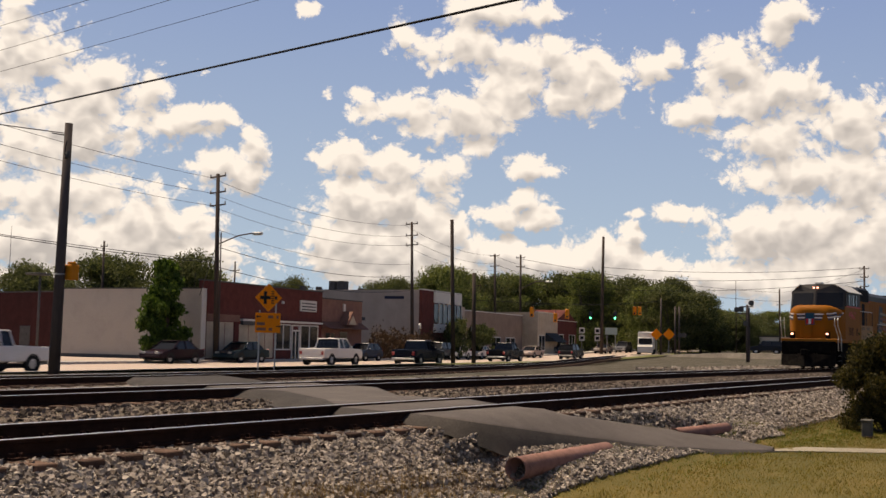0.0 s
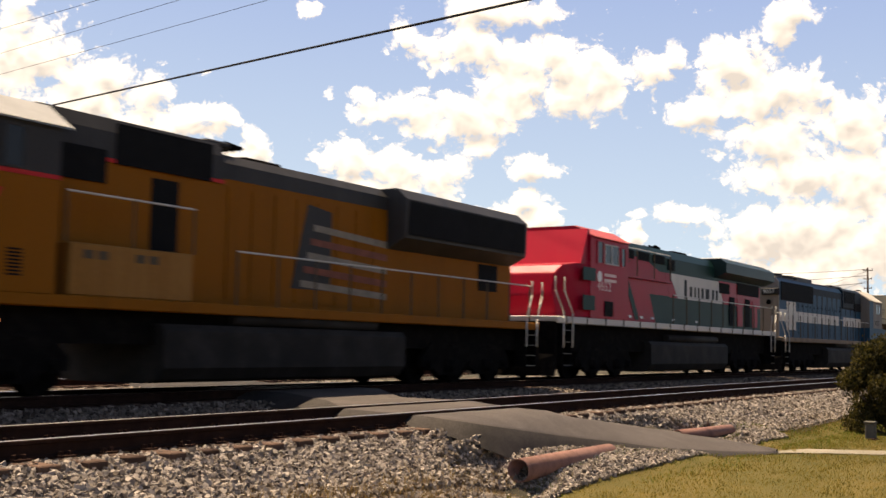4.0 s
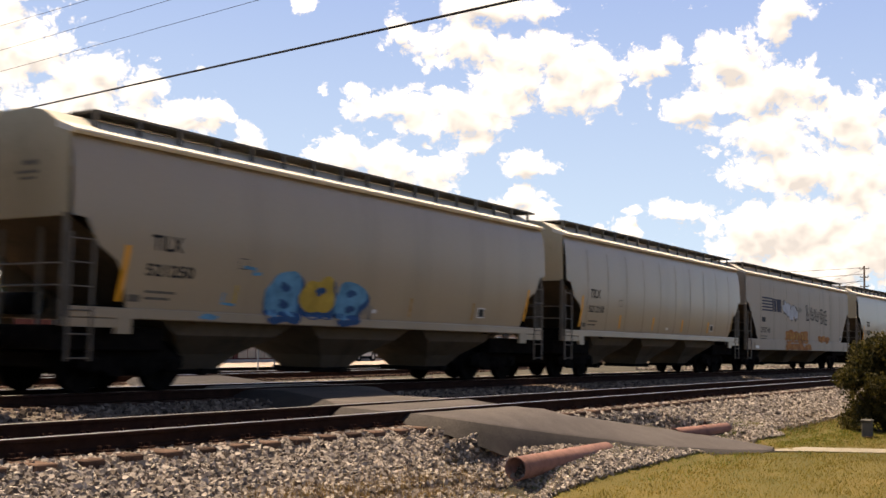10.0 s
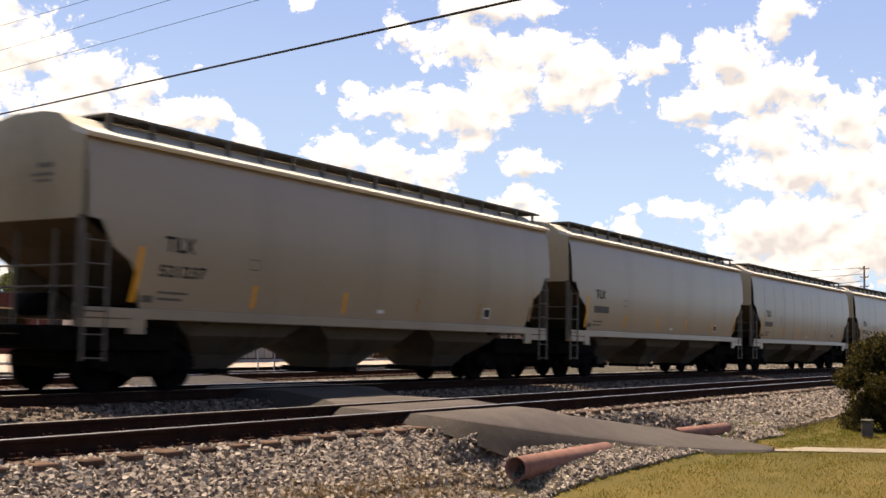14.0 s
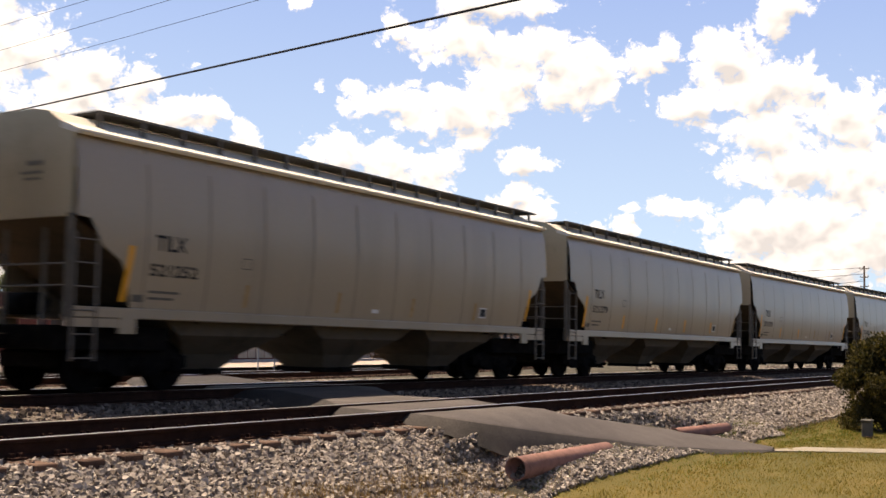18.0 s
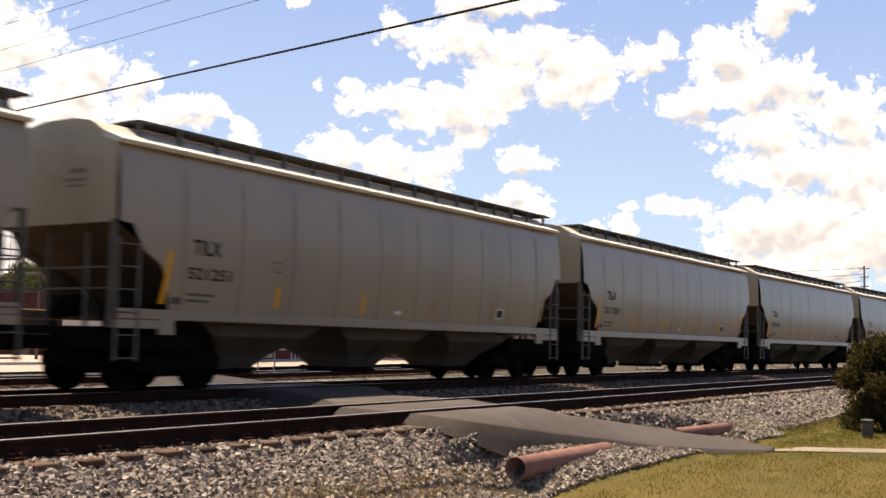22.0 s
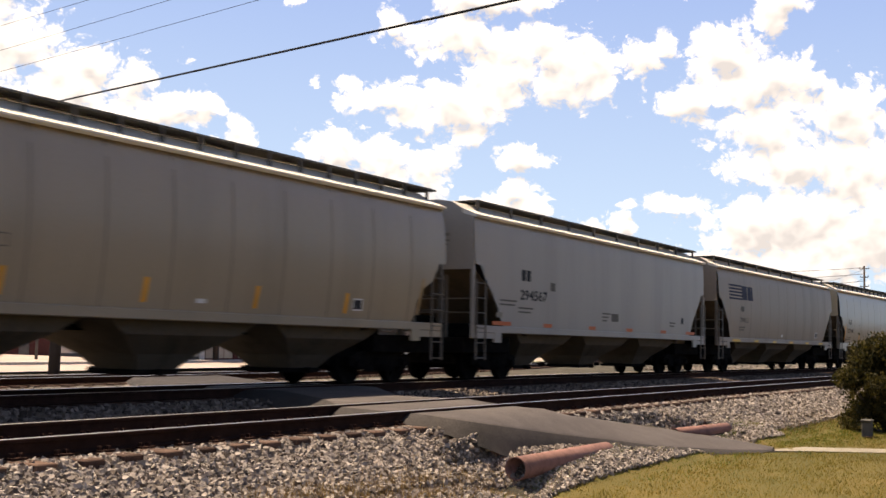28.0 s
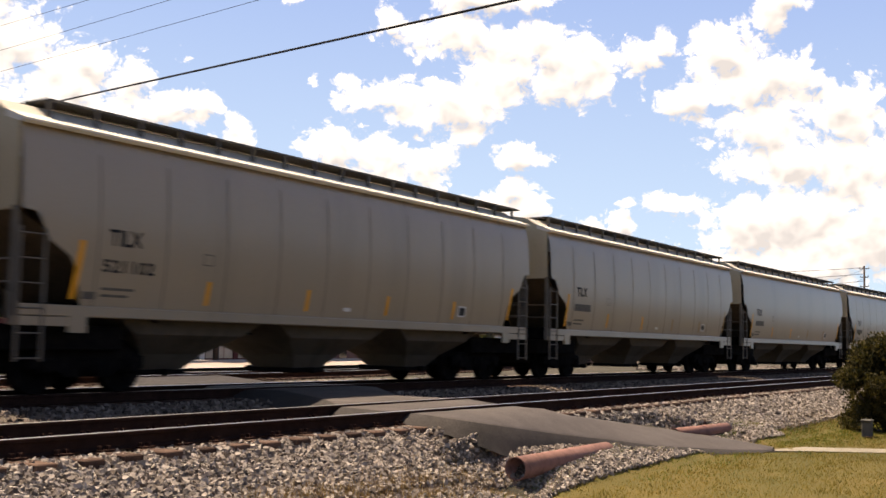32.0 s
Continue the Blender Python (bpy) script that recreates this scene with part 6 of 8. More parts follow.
    for k in range(4):
        slab(t, "hood_door", rect(17.2 + 1.05 * k, 17.9 + 1.05 * k, 2.0, 3.2), 1.02, M_GRILLE if k % 2 == 0 else M_RED, 0.014)
    part("exhaust_outlet", box(B(), 12.6, 14.0, -0.35, 0.35, 4.6, 4.78, 0.04), M_BLACK, t)
    horn(t, 11.0, 4.62)
    fence(t, 9.6, 21.9, deck, 2.9, 1.46, 1.35, M_HANDRAIL, M_POST)
    for x in (7.6, 8.6, 10.6, 13.1, 5.6, 6.6):
        slab(t, "white_label", rect(x, x + 0.22, 2.0, 2.08), 1.03, M_WHITE, 0.004, both=False)
    LOCOS.append((81.5, t))


# locomotive red made paler: sun on the roof edge is put into the colour
M_ROOFRED = paint("sunlit_roof_red", (0.56, 0.1, 0.08), 0.45, vary=0.15, bump=0.03)
M_PINK = paint("pale_lettering", (0.72, 0.5, 0.46), 0.5, vary=0.15, bump=0)
M_DARKGREEN = paint("dark_radiator_green", (0.016, 0.035, 0.03), 0.4, vary=0.2, scale=1, bump=0.05)


def blue_locomotive():
    t = thing("locomotive", "worn blue and white diesel locomotive running long hood first", "locomotive", "locomotives")
    deck = 1.64
    undercarriage(t, deck, M_SILLRUST, (8.0, 15.4), 22.2)
    stairs(t, 0.95, -1, deck), stairs(t, 21.7, 1, deck)
    section(t, "long_hood", 1.4, 16.8, [(1.0, deck), (1.0, 4.25), (0.86, 4.48)], M_BLUE)
    section(t, "hood_end", 1.28, 1.4, [(1.01, deck), (1.01, 4.25), (0.86, 4.49)], M_NOSEGREY)
    part("hood_roof", box(B(), 1.4, 11.8, -0.88, 0.88, 4.46, 4.52, 0.02), M_LOCOGREY, t)
    slab(t, "radiator_screen", rect(1.65, 6.95, 3.42, 4.3), 1.006, M_GRILLE, 0.03)
    # white band, stepped as it is painted
    slab(t, "white_band", [(1.42, 2.42), (2.5, 2.42), (2.5, 2.02), (4.0, 2.02), (4.0, 2.44), (11.9, 2.44), (11.9, 2.95), (4.0, 2.95), (4.0, 3.38), (2.55, 3.38), (2.55, 2.98), (1.42, 2.98)], 1.006, M_PANELWHITE)
    slab(t, "white_band", rect(12.9, 16.75, 2.44, 2.95), 1.006, M_PANELWHITE)
    for k in range(11):
        x = 2.75 + 0.82 * k
        slab(t, "door_edge", rect(x, x + 0.03, 1.75, 3.4), 1.016, M_BLUEDARK, 0.012)
    for k in range(4):
        x = 12.2 + 1.1 * k
        slab(t, "door_edge", rect(x, x + 0.035, 1.75, 3.5), 1.016, M_BLUEDARK, 0.012)
    for k in range(14):
        slab(t, "door_latch", rect(2.9 + 0.7 * k, 3.0 + 0.7 * k, 3.2 if k > 1 else 3.25, 3.27 if k > 1 else 3.32), 1.016, M_BLACK, 0.02)
    section(t, "dynamic_brake", 12.6, 16.6, [(1.0, 3.4), (1.06, 3.5), (1.06, 4.4), (0.9, 4.56)], M_BLUEDARK)
    slab(t, "brake_screen", rect(12.9, 15.2, 3.75, 4.4), 1.062, M_GRILLE, 0.02)
    slab(t, "inertial_screen", rect(15.0, 16.5, 3.35, 3.8), 1.064, M_GRILLE, 0.02)
    part("brake_hatch", box(B(), 11.4, 13.4, -0.8, 0.8, 4.5, 4.66, 0.04), M_LOCOGREY, t)
    for k in range(2):
        part("radiator_fan", rod(B(), (2.5 + 1.8 * k, 0, 4.5), (2.5 + 1.8 * k, 0, 4.68), 0.78, 22), M_LOCOGREY, t)
        part("fan_guard", ring(B(), (2.5 + 1.8 * k, 0, 4.69), (0, 0, 1), 0.68, 0.8, 0.02, 22), M_BLACK, t)
    part("roof_hatch", box(B(), 5.1, 7.9, -0.72, 0.72, 4.5, 4.74, 0.06), M_LOCOGREY, t)
    part("exhaust_silencer", box(B(), 8.6, 10.4, -0.4, 0.4, 4.5, 4.62, 0.05), M_BLACK, t)
    part("engine_bits", box(B(), 9.6, 10.6, -0.6, -0.3, 4.5, 4.6, 0.03), M_BLACK, t)
    slab(t, "soot_band", rect(7.0, 16.75, 3.9, 4.24), 1.003, M_BLUEDARK, 0.006)
    for k in range(9):
        x = 7.6 + 0.95 * k
        slab(t, "oil_streak", [(x, 3.9), (x + 0.3, 3.9), (x + 0.2, 3.3 - 0.15 * (k % 3)), (x + 0.1, 3.3 - 0.15 * (k % 3))], 1.004, M_BLUEDARK, 0.004)
    # leading end: number boards and lamps (not lit)
    for s in (-1, 1):
        part("number_board", box(B(), 1.1, 1.3, s * 0.66 - 0.42, s * 0.66 + 0.42, 3.62, 3.96, 0.05), M_LETTER, t, "dark number board")
    words("board_number", "9057", 0.26, M_WHITE, t, Matrix.Translation((1.095, -0.32, 3.7)) @ Matrix(((0, 0, -1, 0), (-1, 0, 0, 0), (0, 1, 0, 0), (0, 0, 0, 1))), 1.1)
    lamp_pair(t, "headlight", 1.28, 0.0, 4.15, 0.24, M_GALV)
    for s in (-1, 1):
        part("marker_lamp", rod(B(), (1.28, s * 0.62, 4.22), (1.24, s * 0.62, 4.22), 0.11, 14), M_NOSEGREY, t)
        part("class_lamp", rod(B(), (1.28, s * 0.55, 3.3), (1.22, s * 0.55, 3.3), 0.12, 14), M_BLACK, t)
    # cab and short nose at the trailing end
    section(t, "cab_lower", 16.8, 20.4, [(1.5, deck), (1.5, 2.45)], M_BLUE)
    section(t, "cab", 16.8, 19.9, [(1.5, 2.45), (1.5, 4.05), (0.7, 4.62)], M_NOSEGREY)
    slab(t, "cab_blue_edge", rect(16.8, 17.7, 2.45, 4.0), 1.502, M_BLUE, 0.004)
    for s in (-1, 1):
        bm = B()
        v = [bm.verts.new(p) for p in ((16.7, s * 0.68, 4.66), (20.0, s * 0.68, 4.66), (20.0, s * 1.56, 4.03), (17.6, s * 1.56, 4.03))]
        bm.faces.new(v)
        bm.faces.new([bm.verts.new(p.co - Vector((0, 0, 0.03))) for p in v][::-1])
        part("cab_awning", bm, M_ROOFTAN, t, "sunlit pale cab roof edge")
    part("roof_box", box(B(), 18.6, 19.2, -0.5, -0.2, 4.62, 4.78, 0.03), M_BLACK, t)
    side_window(t, 18.35, 18.85, 3.3, 3.85, 1.5, M_NOSEGREY)
    side_window(t, 18.95, 19.45, 3.3, 3.85, 1.5, M_NOSEGREY)
    words("road_number", "9057", 0.42, M_LETTER, t, pose(18.05, -1.505, 2.62) @ FACE, 1.3)
    section(t, "short_nose", 19.9, 21.3, [(0.95, deck), (0.95, 3.05), (0.85, 3.15)], M_NOSEGREY)
    for s in (-1, 1):
        part("walkway_box", box(B(), 19.6, 21.5, min(s * 0.95, s * 1.48), max(s * 0.95, s * 1.48), deck, 2.4, 0.02), M_BLUE, t)
        part("end_rail", pipe_run(B(), [(20.2, s * 1.4, 3.1), (21.95, s * 1.4, 3.1), (21.95, s * 1.4, deck)], 0.022), M_POST, t)
    fence(t, 2.0, 16.9, deck, 2.72, 1.46, 1.25, M_HANDRAIL, M_POST)
    for s in (-1, 1):
        part("end_rail", pipe_run(B(), [(0.5, s * 1.1, deck), (0.5, s * 1.1, 2.75), (1.0, s * 1.1, 2.78)], 0.02), M_HANDRAIL, t)
    part("reflector", box(B(), 0.93, 0.96, -1.46, -1.3, 1.25, 1.42), M_RED_TAPE, t)
    LOCOS.append((104.4, t))


M_SILLRUST = paint("rusty_sill", (0.26, 0.19, 0.13), 0.7, vary=0.35, scale=2, fine=30, bump=0.1)
M_BLUEDARK = paint("dark_blue_grime", (0.014, 0.022, 0.03), 0.6, vary=0.35, scale=2, bump=0.05)
yellow_locomotive()
red_locomotive()
blue_locomotive()

# ---------------------------------------------------------------- the town across the tracks
ROAD_Z, WALK_Z = -0.65, -0.50
M_BRICK = paint("dark_brick", (0.13, 0.04, 0.032), 0.9, vary=0.25, scale=1.5, fine=30, bump=0.3)
M_MAROON = paint("maroon_brick", (0.062, 0.022, 0.02), 0.9, vary=0.25, scale=1.5, fine=30, bump=0.3)
M_BRICK2 = paint("brown_brick", (0.24, 0.125, 0.095), 0.9, vary=0.25, scale=1.5, fine=30, bump=0.3)
M_WALLWHITE = paint("white_painted_wall", (0.43, 0.385, 0.335), 0.85, vary=0.14, scale=0.6, fine=12, bump=0.1, dirt=(0.3, 0.25, 0.2))
M_BEIGE = paint("beige_stucco", (0.42, 0.33, 0.27), 0.9, vary=0.15, scale=0.5, fine=12, bump=0.1)
M_TAUPE = paint("taupe_stucco", (0.25, 0.18, 0.14), 0.9, vary=0.2, scale=0.6, fine=12, bump=0.1)
M_TANWALL = paint("tan_boards", (0.44, 0.36, 0.27), 0.85, vary=0.2, scale=1, fine=12, bump=0.1)
M_ROOF = paint("flat_roof_tar", (0.1, 0.095, 0.09), 0.9, vary=0.3)
M_TRIMW = paint("pale_trim", (0.6, 0.56, 0.5), 0.6, vary=0.1)
M_SHOPGLASS = glass("shop_glass", (0.02, 0.022, 0.025), 0.05)
M_POLE = paint("creosote_pole", (0.075, 0.055, 0.045), 0.9, vary=0.4, scale=3, fine=40, bump=0.4, streak=True)
M_POLEGREY = paint("weathered_pole", (0.1, 0.08, 0.072), 0.9, vary=0.35, scale=3, fine=40, bump=0.4, streak=True)
M_WIRE = paint("black_wire", (0.02, 0.02, 0.02), 0.6, vary=0.1, bump=0)
M_SIGN = paint("sign_orange", (0.9, 0.24, 0.008), 0.45, vary=0.08, bump=0)
M_SIGNGREEN = paint("faded_green_board", (0.3, 0.36, 0.33), 0.5, vary=0.1, bump=0)
M_SIGNAL = paint("signal_yellow", (0.6, 0.2, 0.012), 0.5, vary=0.1, bump=0)
M_AWNING = paint("dark_awning", (0.03, 0.035, 0.04), 0.7, vary=0.2)
M_GREENLAMP = glow("green_signal_lamp", (0.05, 1.0, 0.45), 4.0)
M_REDLAMP = glow("red_tail_lamp", (0.25, 0.01, 0.01), 0.03)
M_KERB = paint("kerb_concrete", (0.42, 0.38, 0.34), 0.9, vary=0.2)
M_TYRE = paint("tyre_rubber", (0.016, 0.016, 0.016), 0.8, vary=0.2, bump=0.1)
M_RIM = paint("wheel_rim", (0.4, 0.4, 0.41), 0.35, metal=0.8, vary=0.1)
SLOPE = 0.16


def road_y(x, off):
    return off + SLOPE * (x - 57)


def rise(x):
    return 0.016 * max(0.0, x - 112)


def strip(name, off0, off1, z, material, label, x0=-450, x1=420, thick=0.0):
    xs = lines((x0, 20, 10), (20, 180, 32), (180, x1, 12))
    bm = B()
    rows = []
    for x in xs:
        a, b = road_y(x, off0), road_y(x, off1)
        r = [bm.verts.new((x, a, z + rise(x) - thick))] if thick else []
        r += [bm.verts.new((x, a + (b - a) * j / 4, z + rise(x))) for j in range(5)]
        if thick:
            r.append(bm.verts.new((x, b, z + rise(x) - thick)))
        rows.append(r)
    for p, q in zip(rows, rows[1:]):
        for j in range(len(p) - 1):
            bm.faces.new((p[j], q[j], q[j + 1], p[j + 1]))
    return tagged(part(name, bm, material), label, "", "", "structure")


strip("road", 43.6, 54.4, ROAD_Z, M_ROAD, "sun-bleached concrete main street")
strip("kerb", 43.2, 43.6, ROAD_Z + 0.12, M_KERB, "pale concrete kerb", thick=0.25)
strip("pavement", 54.4, 56.4, WALK_Z, M_KERB, "concrete pavement before the shops", thick=0.25)
strip("verge", 40.8, 43.2, ROAD_Z + 0.1, M_VERGE, "grass verge between the siding and the street", x0=70)
sheet("forecourt", lines((20, 56.4, 10)), lines((54, 84, 8)), lambda x, y: WALK_Z - 0.03 + (0 if y > road_y(x, 54.4) else -0.3), M_ROAD, "concrete forecourt beside the white wall")


def along(d, out=0.0):
    """A point d metres along the shop fronts from the corner, out metres towards the street."""
    k = 1 / math.hypot(1, SLOPE)
    return Vector((56.9 + k * d + SLOPE * k * out, 55.8 + SLOPE * k * d - k * out))


FRONT_TURN = math.degrees(math.atan(SLOPE))


def block(name, label, d0, width, depth, height, wall_mat, parapet=0.25, out=0.0, side_mat=None, z0=WALK_Z, front_extra=0.0, side_drop=0.0):
    """A flat-roofed building: four walls with thickness, a roof and a coping. Its space: x along the front, y inwards."""
    p = along(d0, out)
    t = thing(name, label, "building", "shops and offices", at=pose(p.x, p.y, z0 + rise(p.x), 0, 0, FRONT_TURN))
    w, dp, h = width, depth, height
    part("front_wall", box(B(), 0, w, 0, 0.3, -0.3, h + front_extra), wall_mat, t)
    part("side_wall", box(B(), 0, 0.3, 0.3, dp - 0.3, -0.3, h - side_drop), side_mat or wall_mat, t)
    part("side_wall", box(B(), w - 0.3, w, 0.3, dp - 0.3, -0.3, h - side_drop), side_mat or wall_mat, t)
    part("back_wall", box(B(), 0, w, dp - 0.3, dp, -0.3, h - side_drop), wall_mat, t)
    part("roof", box(B(), 0.3, w - 0.3, 0.3, dp - 0.3, h - 0.45 - side_drop, h - 0.3 - side_drop), M_ROOF, t)
    part("coping", box(B(), -0.05, w + 0.05, -0.06, 0.34, h + front_extra, h + front_extra + 0.1), M_TRIMW if parapet > 0.2 else M_ROOF, t)
    return t


def shop_window(t, x0, x1, z0, z1, panes=2, frame=None, y=0.0):
    w = part("shop_window", box(B(), x0, x1, y - 0.03, y - 0.01, z0, z1), M_SHOPGLASS, t)
    bm = B()
    for k in range(panes + 1):
        x = x0 + (x1 - x0) * k / panes
        box(bm, x - 0.05, x + 0.05, y - 0.07, y - 0.0, z0 - 0.05, z1 + 0.05)
    for z in (z0, z1):
        box(bm, x0 - 0.05, x1 + 0.05, y - 0.068, y - 0.002, z - 0.05, z + 0.05)
    part("window_frame", bm, frame or M_TRIMW, w)


# brick shop row with the white flank
shop = block("brick_shop", "dark red-brick shop row with a white side wall and boarded bays", 0, 17.1, 12.6, 5.55, M_BRICK, side_mat=M_WALLWHITE, parapet=0.1, side_drop=0.62)
part("flank", box(B(), -0.06, 0.0, 0.0, 12.6, -0.3, 4.97), M_WALLWHITE, shop, "blank white painted side wall")
part("wall_coping", box(B(), -0.12, 0.3, 0.3, 12.6, 4.97, 5.05), M_ROOF, shop)
part("base_course", box(B(), -0.09, -0.06, 0.0, 12.6, -0.3, 0.22), M_ROOF, shop)
part("corner_pilaster", box(B(), -0.1, 0.42, -0.08, 0.0, -0.1, 5.0), M_TRIMW, shop)
part("board", box(B(), 0.6, 3.9, -0.05, 0.0, 0.1, 2.7), M_TANWALL, shop)
part("board", box(B(), 4.7, 9.4, -0.05, 0.0, 0.1, 2.6), M_TANWALL, shop)
part("pier", box(B(), 4.05, 4.6, -0.08, 0.0, -0.1, 2.9), M_BRICK, shop)
for x in (1.7, 2.8, 5.9, 7.0, 8.2):
    part("board_seam", box(B(), x - 0.03, x + 0.03, -0.065, -0.05, 0.1, 2.65), M_BRICK2, shop)
part("cornice", box(B(), 0.5, 4.6, -0.14, 0.0, 2.75, 3.25), M_BRICK2, shop)
part("cornice", box(B(), 4.8, 16.8, -0.3, 0.0, 2.85, 3.0), M_TRIMW, shop)
part("awning_box", box(B(), 4.9, 9.5, -0.25, 0.0, 2.55, 2.85), M_ROOF, shop)
shop_window(shop, 9.8, 12.0, 0.75, 2.7, 2)
shop_window(shop, 13.6, 16.4, 0.75, 2.7, 2)
door = part("shop_door", box(B(), 12.3, 13.3, -0.03, 0.0, 0.0, 2.2), M_SHOPGLASS, shop)
bm = B()
for a in ((12.2, 12.32, 0, 2.7), (13.28, 13.4, 0, 2.7), (12.75, 12.85, 0, 2.2), (12.3, 13.3, 2.2, 2.32), (12.3, 13.3, 2.62, 2.74)):
    box(bm, a[0], a[1], -0.08, 0.0, a[2], a[3])
part("door_frame", bm, M_TRIMW, door)
sg = part("shop_sign", box(B(), 13.4, 16.0, -0.1, 0.0, 3.85, 4.75), M_TRIMW, shop)
for z in (4.5, 4.25, 4.0):
    part("sign_bar", box(B(), 13.6, 15.8, -0.115, -0.1, z - 0.05, z + 0.05), M_ROOF, sg)
part("wall_lamp", box(B(), 10.6, 10.85, -0.12, 0.0, 4.35, 4.55), M_TRIMW, shop)

low = block("brown_brick_shop", "brown brick shop with a shingled awning and small gable", 17.2, 7.6, 10, 5.05, M_BRICK2, out=-0.2, parapet=0.1)
bm = B()
prism(bm, [(-0.9, 2.55), (0.0, 3.15), (0.0, 2.55)], 0.1, 7.5, "x")
part("awning", bm, M_BRICKSHADE, low)
bm = B()
prism(bm, [(3.0, 2.9), (5.2, 2.9), (4.1, 4.1)], -0.95, -0.1)
part("gable", bm, M_BRICK2, low)
prism_bm = B()
prism(prism_bm, [(3.4, 2.95), (4.8, 2.95), (4.1, 3.75)], -0.97, -0.94)
part("gable_panel", prism_bm, M_TANWALL, low)
part("finial", box(B(), 3.95, 4.25, -0.12, 0, 4.1, 4.75), M_TRIMW, low)
shop_window(low, 0.8, 2.6, 0.6, 2.2, 2, M_BRICK2)
part("shop_door", box(B(), 3.5, 4.8, -0.04, 0.0, 0.0, 2.3), M_SHOPGLASS, low)

office = block("stucco_office", "office with blank beige stucco flank, brick corner and window band", 38.2, 10.6, 20, 6.9, M_BRICK, out=-0.3, side_mat=M_BEIGE)
for x, y, w, h in ((0.8, 9.4, 0.9, 1.0), (0.8, 10.6, 0.7, 1.0), (0.8, 12.6, 0.25, 0.4), (0.8, 14.6, 0.25, 0.5), (0.8, 7.6, 0.2, 0.25)):
    part("roof_unit", box(B(), x, x + 1.0, y, y + w, 6.4, 6.9 + h, 0.05), M_ROOF, office)
part("lettering_bar", box(B(), -0.05, 0.0, 2.0, 4.2, 5.95, 6.25), M_NAVY, office)
part("wall_vent", box(B(), -0.06, 0.0, 6.4, 6.9, 3.7, 4.05), M_ROOF, office)
part("white_band", box(B(), 3.0, 10.6, -0.1, 0.0, 5.7, 6.86), M_TRIMW, office)
part("white_band", box(B(), 3.0, 10.6, -0.1, 0.0, 2.6, 3.5), M_TRIMW, office)
for k in range(6):
    wv = part("office_window", box(B(), 3.15 + 1.25 * k, 4.25 + 1.25 * k, -0.03, -0.004, 3.6, 5.6), M_SHOPGLASS, office)
    part("mullion", box(B(), 4.25 + 1.25 * k, 4.4 + 1.25 * k, -0.12, -0.004, 3.5, 5.7), M_TRIMW, wv)
part("end_slab", box(B(), 10.6, 13.2, 0.6, 6, -0.2, 5.6), M_BEIGE, office)

store = block("low_store", "long low taupe store with a flat roof", 52.5, 25, 14, 5.4, M_TAUPE, out=-3.0)
for k in range(4):
    shop_window(store, 2 + 5.5 * k, 5.4 + 5.5 * k, 0.5, 2.4, 2)
cream = block("cream_shop", "cream shop with a white front and dark awning", 78, 9.0, 12, 5.6, M_TANWALL, out=-1.0)
part("awning", prism(B(), [(-1.6, 1.7), (0.0, 2.9), (0.0, 1.7)], 3.5, 8.8, "x"), M_AWNING, cream)
shop_window(cream, 0.5, 3.0, 0.5, 2.5, 2)
gable = block("gabled_brick_house", "brick house front with a low gable", 90, 10, 5, 4.6, M_BRICK, out=-2.0)
bm = B()
prism(bm, [(0, 4.6), (10, 4.6), (5, 6.3)], 0.02, 4.9)
part("gable", bm, M_BRICK, gable)
shop_window(gable, 1, 3, 1, 2.6, 1), shop_window(gable, 6, 9, 1, 2.6, 2)

# dark brick building that closes the forecourt
t = thing("dark_brick_building", "dark maroon brick building behind the forecourt", "building", "shops and offices", at=pose(55.2, 68.6, WALK_Z, 0, 0, 0))
part("wall", box(B(), 0, 0.3, 0, 16, -0.3, 4.75), M_MAROON, t)
part("wall", box(B(), 0.3, 12, 15.7, 16, -0.3, 4.75), M_MAROON, t)
part("wall", box(B(), 0.3, 12, 0, 0.3, -0.3, 4.75), M_MAROON, t)
part("roof", box(B(), 0.3, 12, 0.3, 15.7, 4.4, 4.55), M_ROOF, t)
part("pier", box(B(), -0.12, 0.0, 0.0, 0.7, -0.3, 4.9), M_MAROON, t)
part("coping", box(B(), -0.06, 0.36, 0.7, 16, 4.75, 4.85), M_ROOF, t)
part("door_panel", box(B(), -0.04, 0.0, 3.4, 4.6, -0.1, 2.2), M_ROOF, t)


# ---------------------------------------------------------------- poles and wires
def pole(x, y, z0, top, r0, r1, material, label, arms=(), name="utility_pole"):
    """A round pole from the ground to a leaning top, with crossarms and insulators as parts."""
    t = thing(name, label, "pole", "utility poles", at=(x, y, z0))
    tip = Vector(top) - Vector((x, y, z0))
    part("shaft", rod(B(), (0, 0, -0.3), tip, r0, 14, r1), material, t)
    for k, (frac, half) in enumerate(arms):
        c = tip * frac
        a = part("crossarm", rod(B(), c + Vector((-half * 0.2, -half, 0)), c + Vector((half * 0.2, half, 0)), 0.055, 6), M_POLE, t)
        for s in (-1, 1):
            part("insulator", rod(B(), c + Vector((s * half * 0.19, s * half * 0.95, 0.02)), c + Vector((s * half * 0.19, s * half * 0.95, 0.22)), 0.05, 8), M_GALV, a)
    return t


pl = pole(26.3, 32.9, -0.55, (25.83, 32.14, 8.5), 0.21, 0.135, M_POLEGREY, "thick weathered wooden pole with a wrapped cable and a traffic signal")
part("drop_cable", pipe_run(B(), [(-0.9, -0.4, 8.65), (-0.45, -0.75, 8.6), (-0.62, -0.82, 8.2), (-0.66, -0.85, 7.9), (-0.5, -0.8, 7.85)], 0.02), M_WIRE, pl)
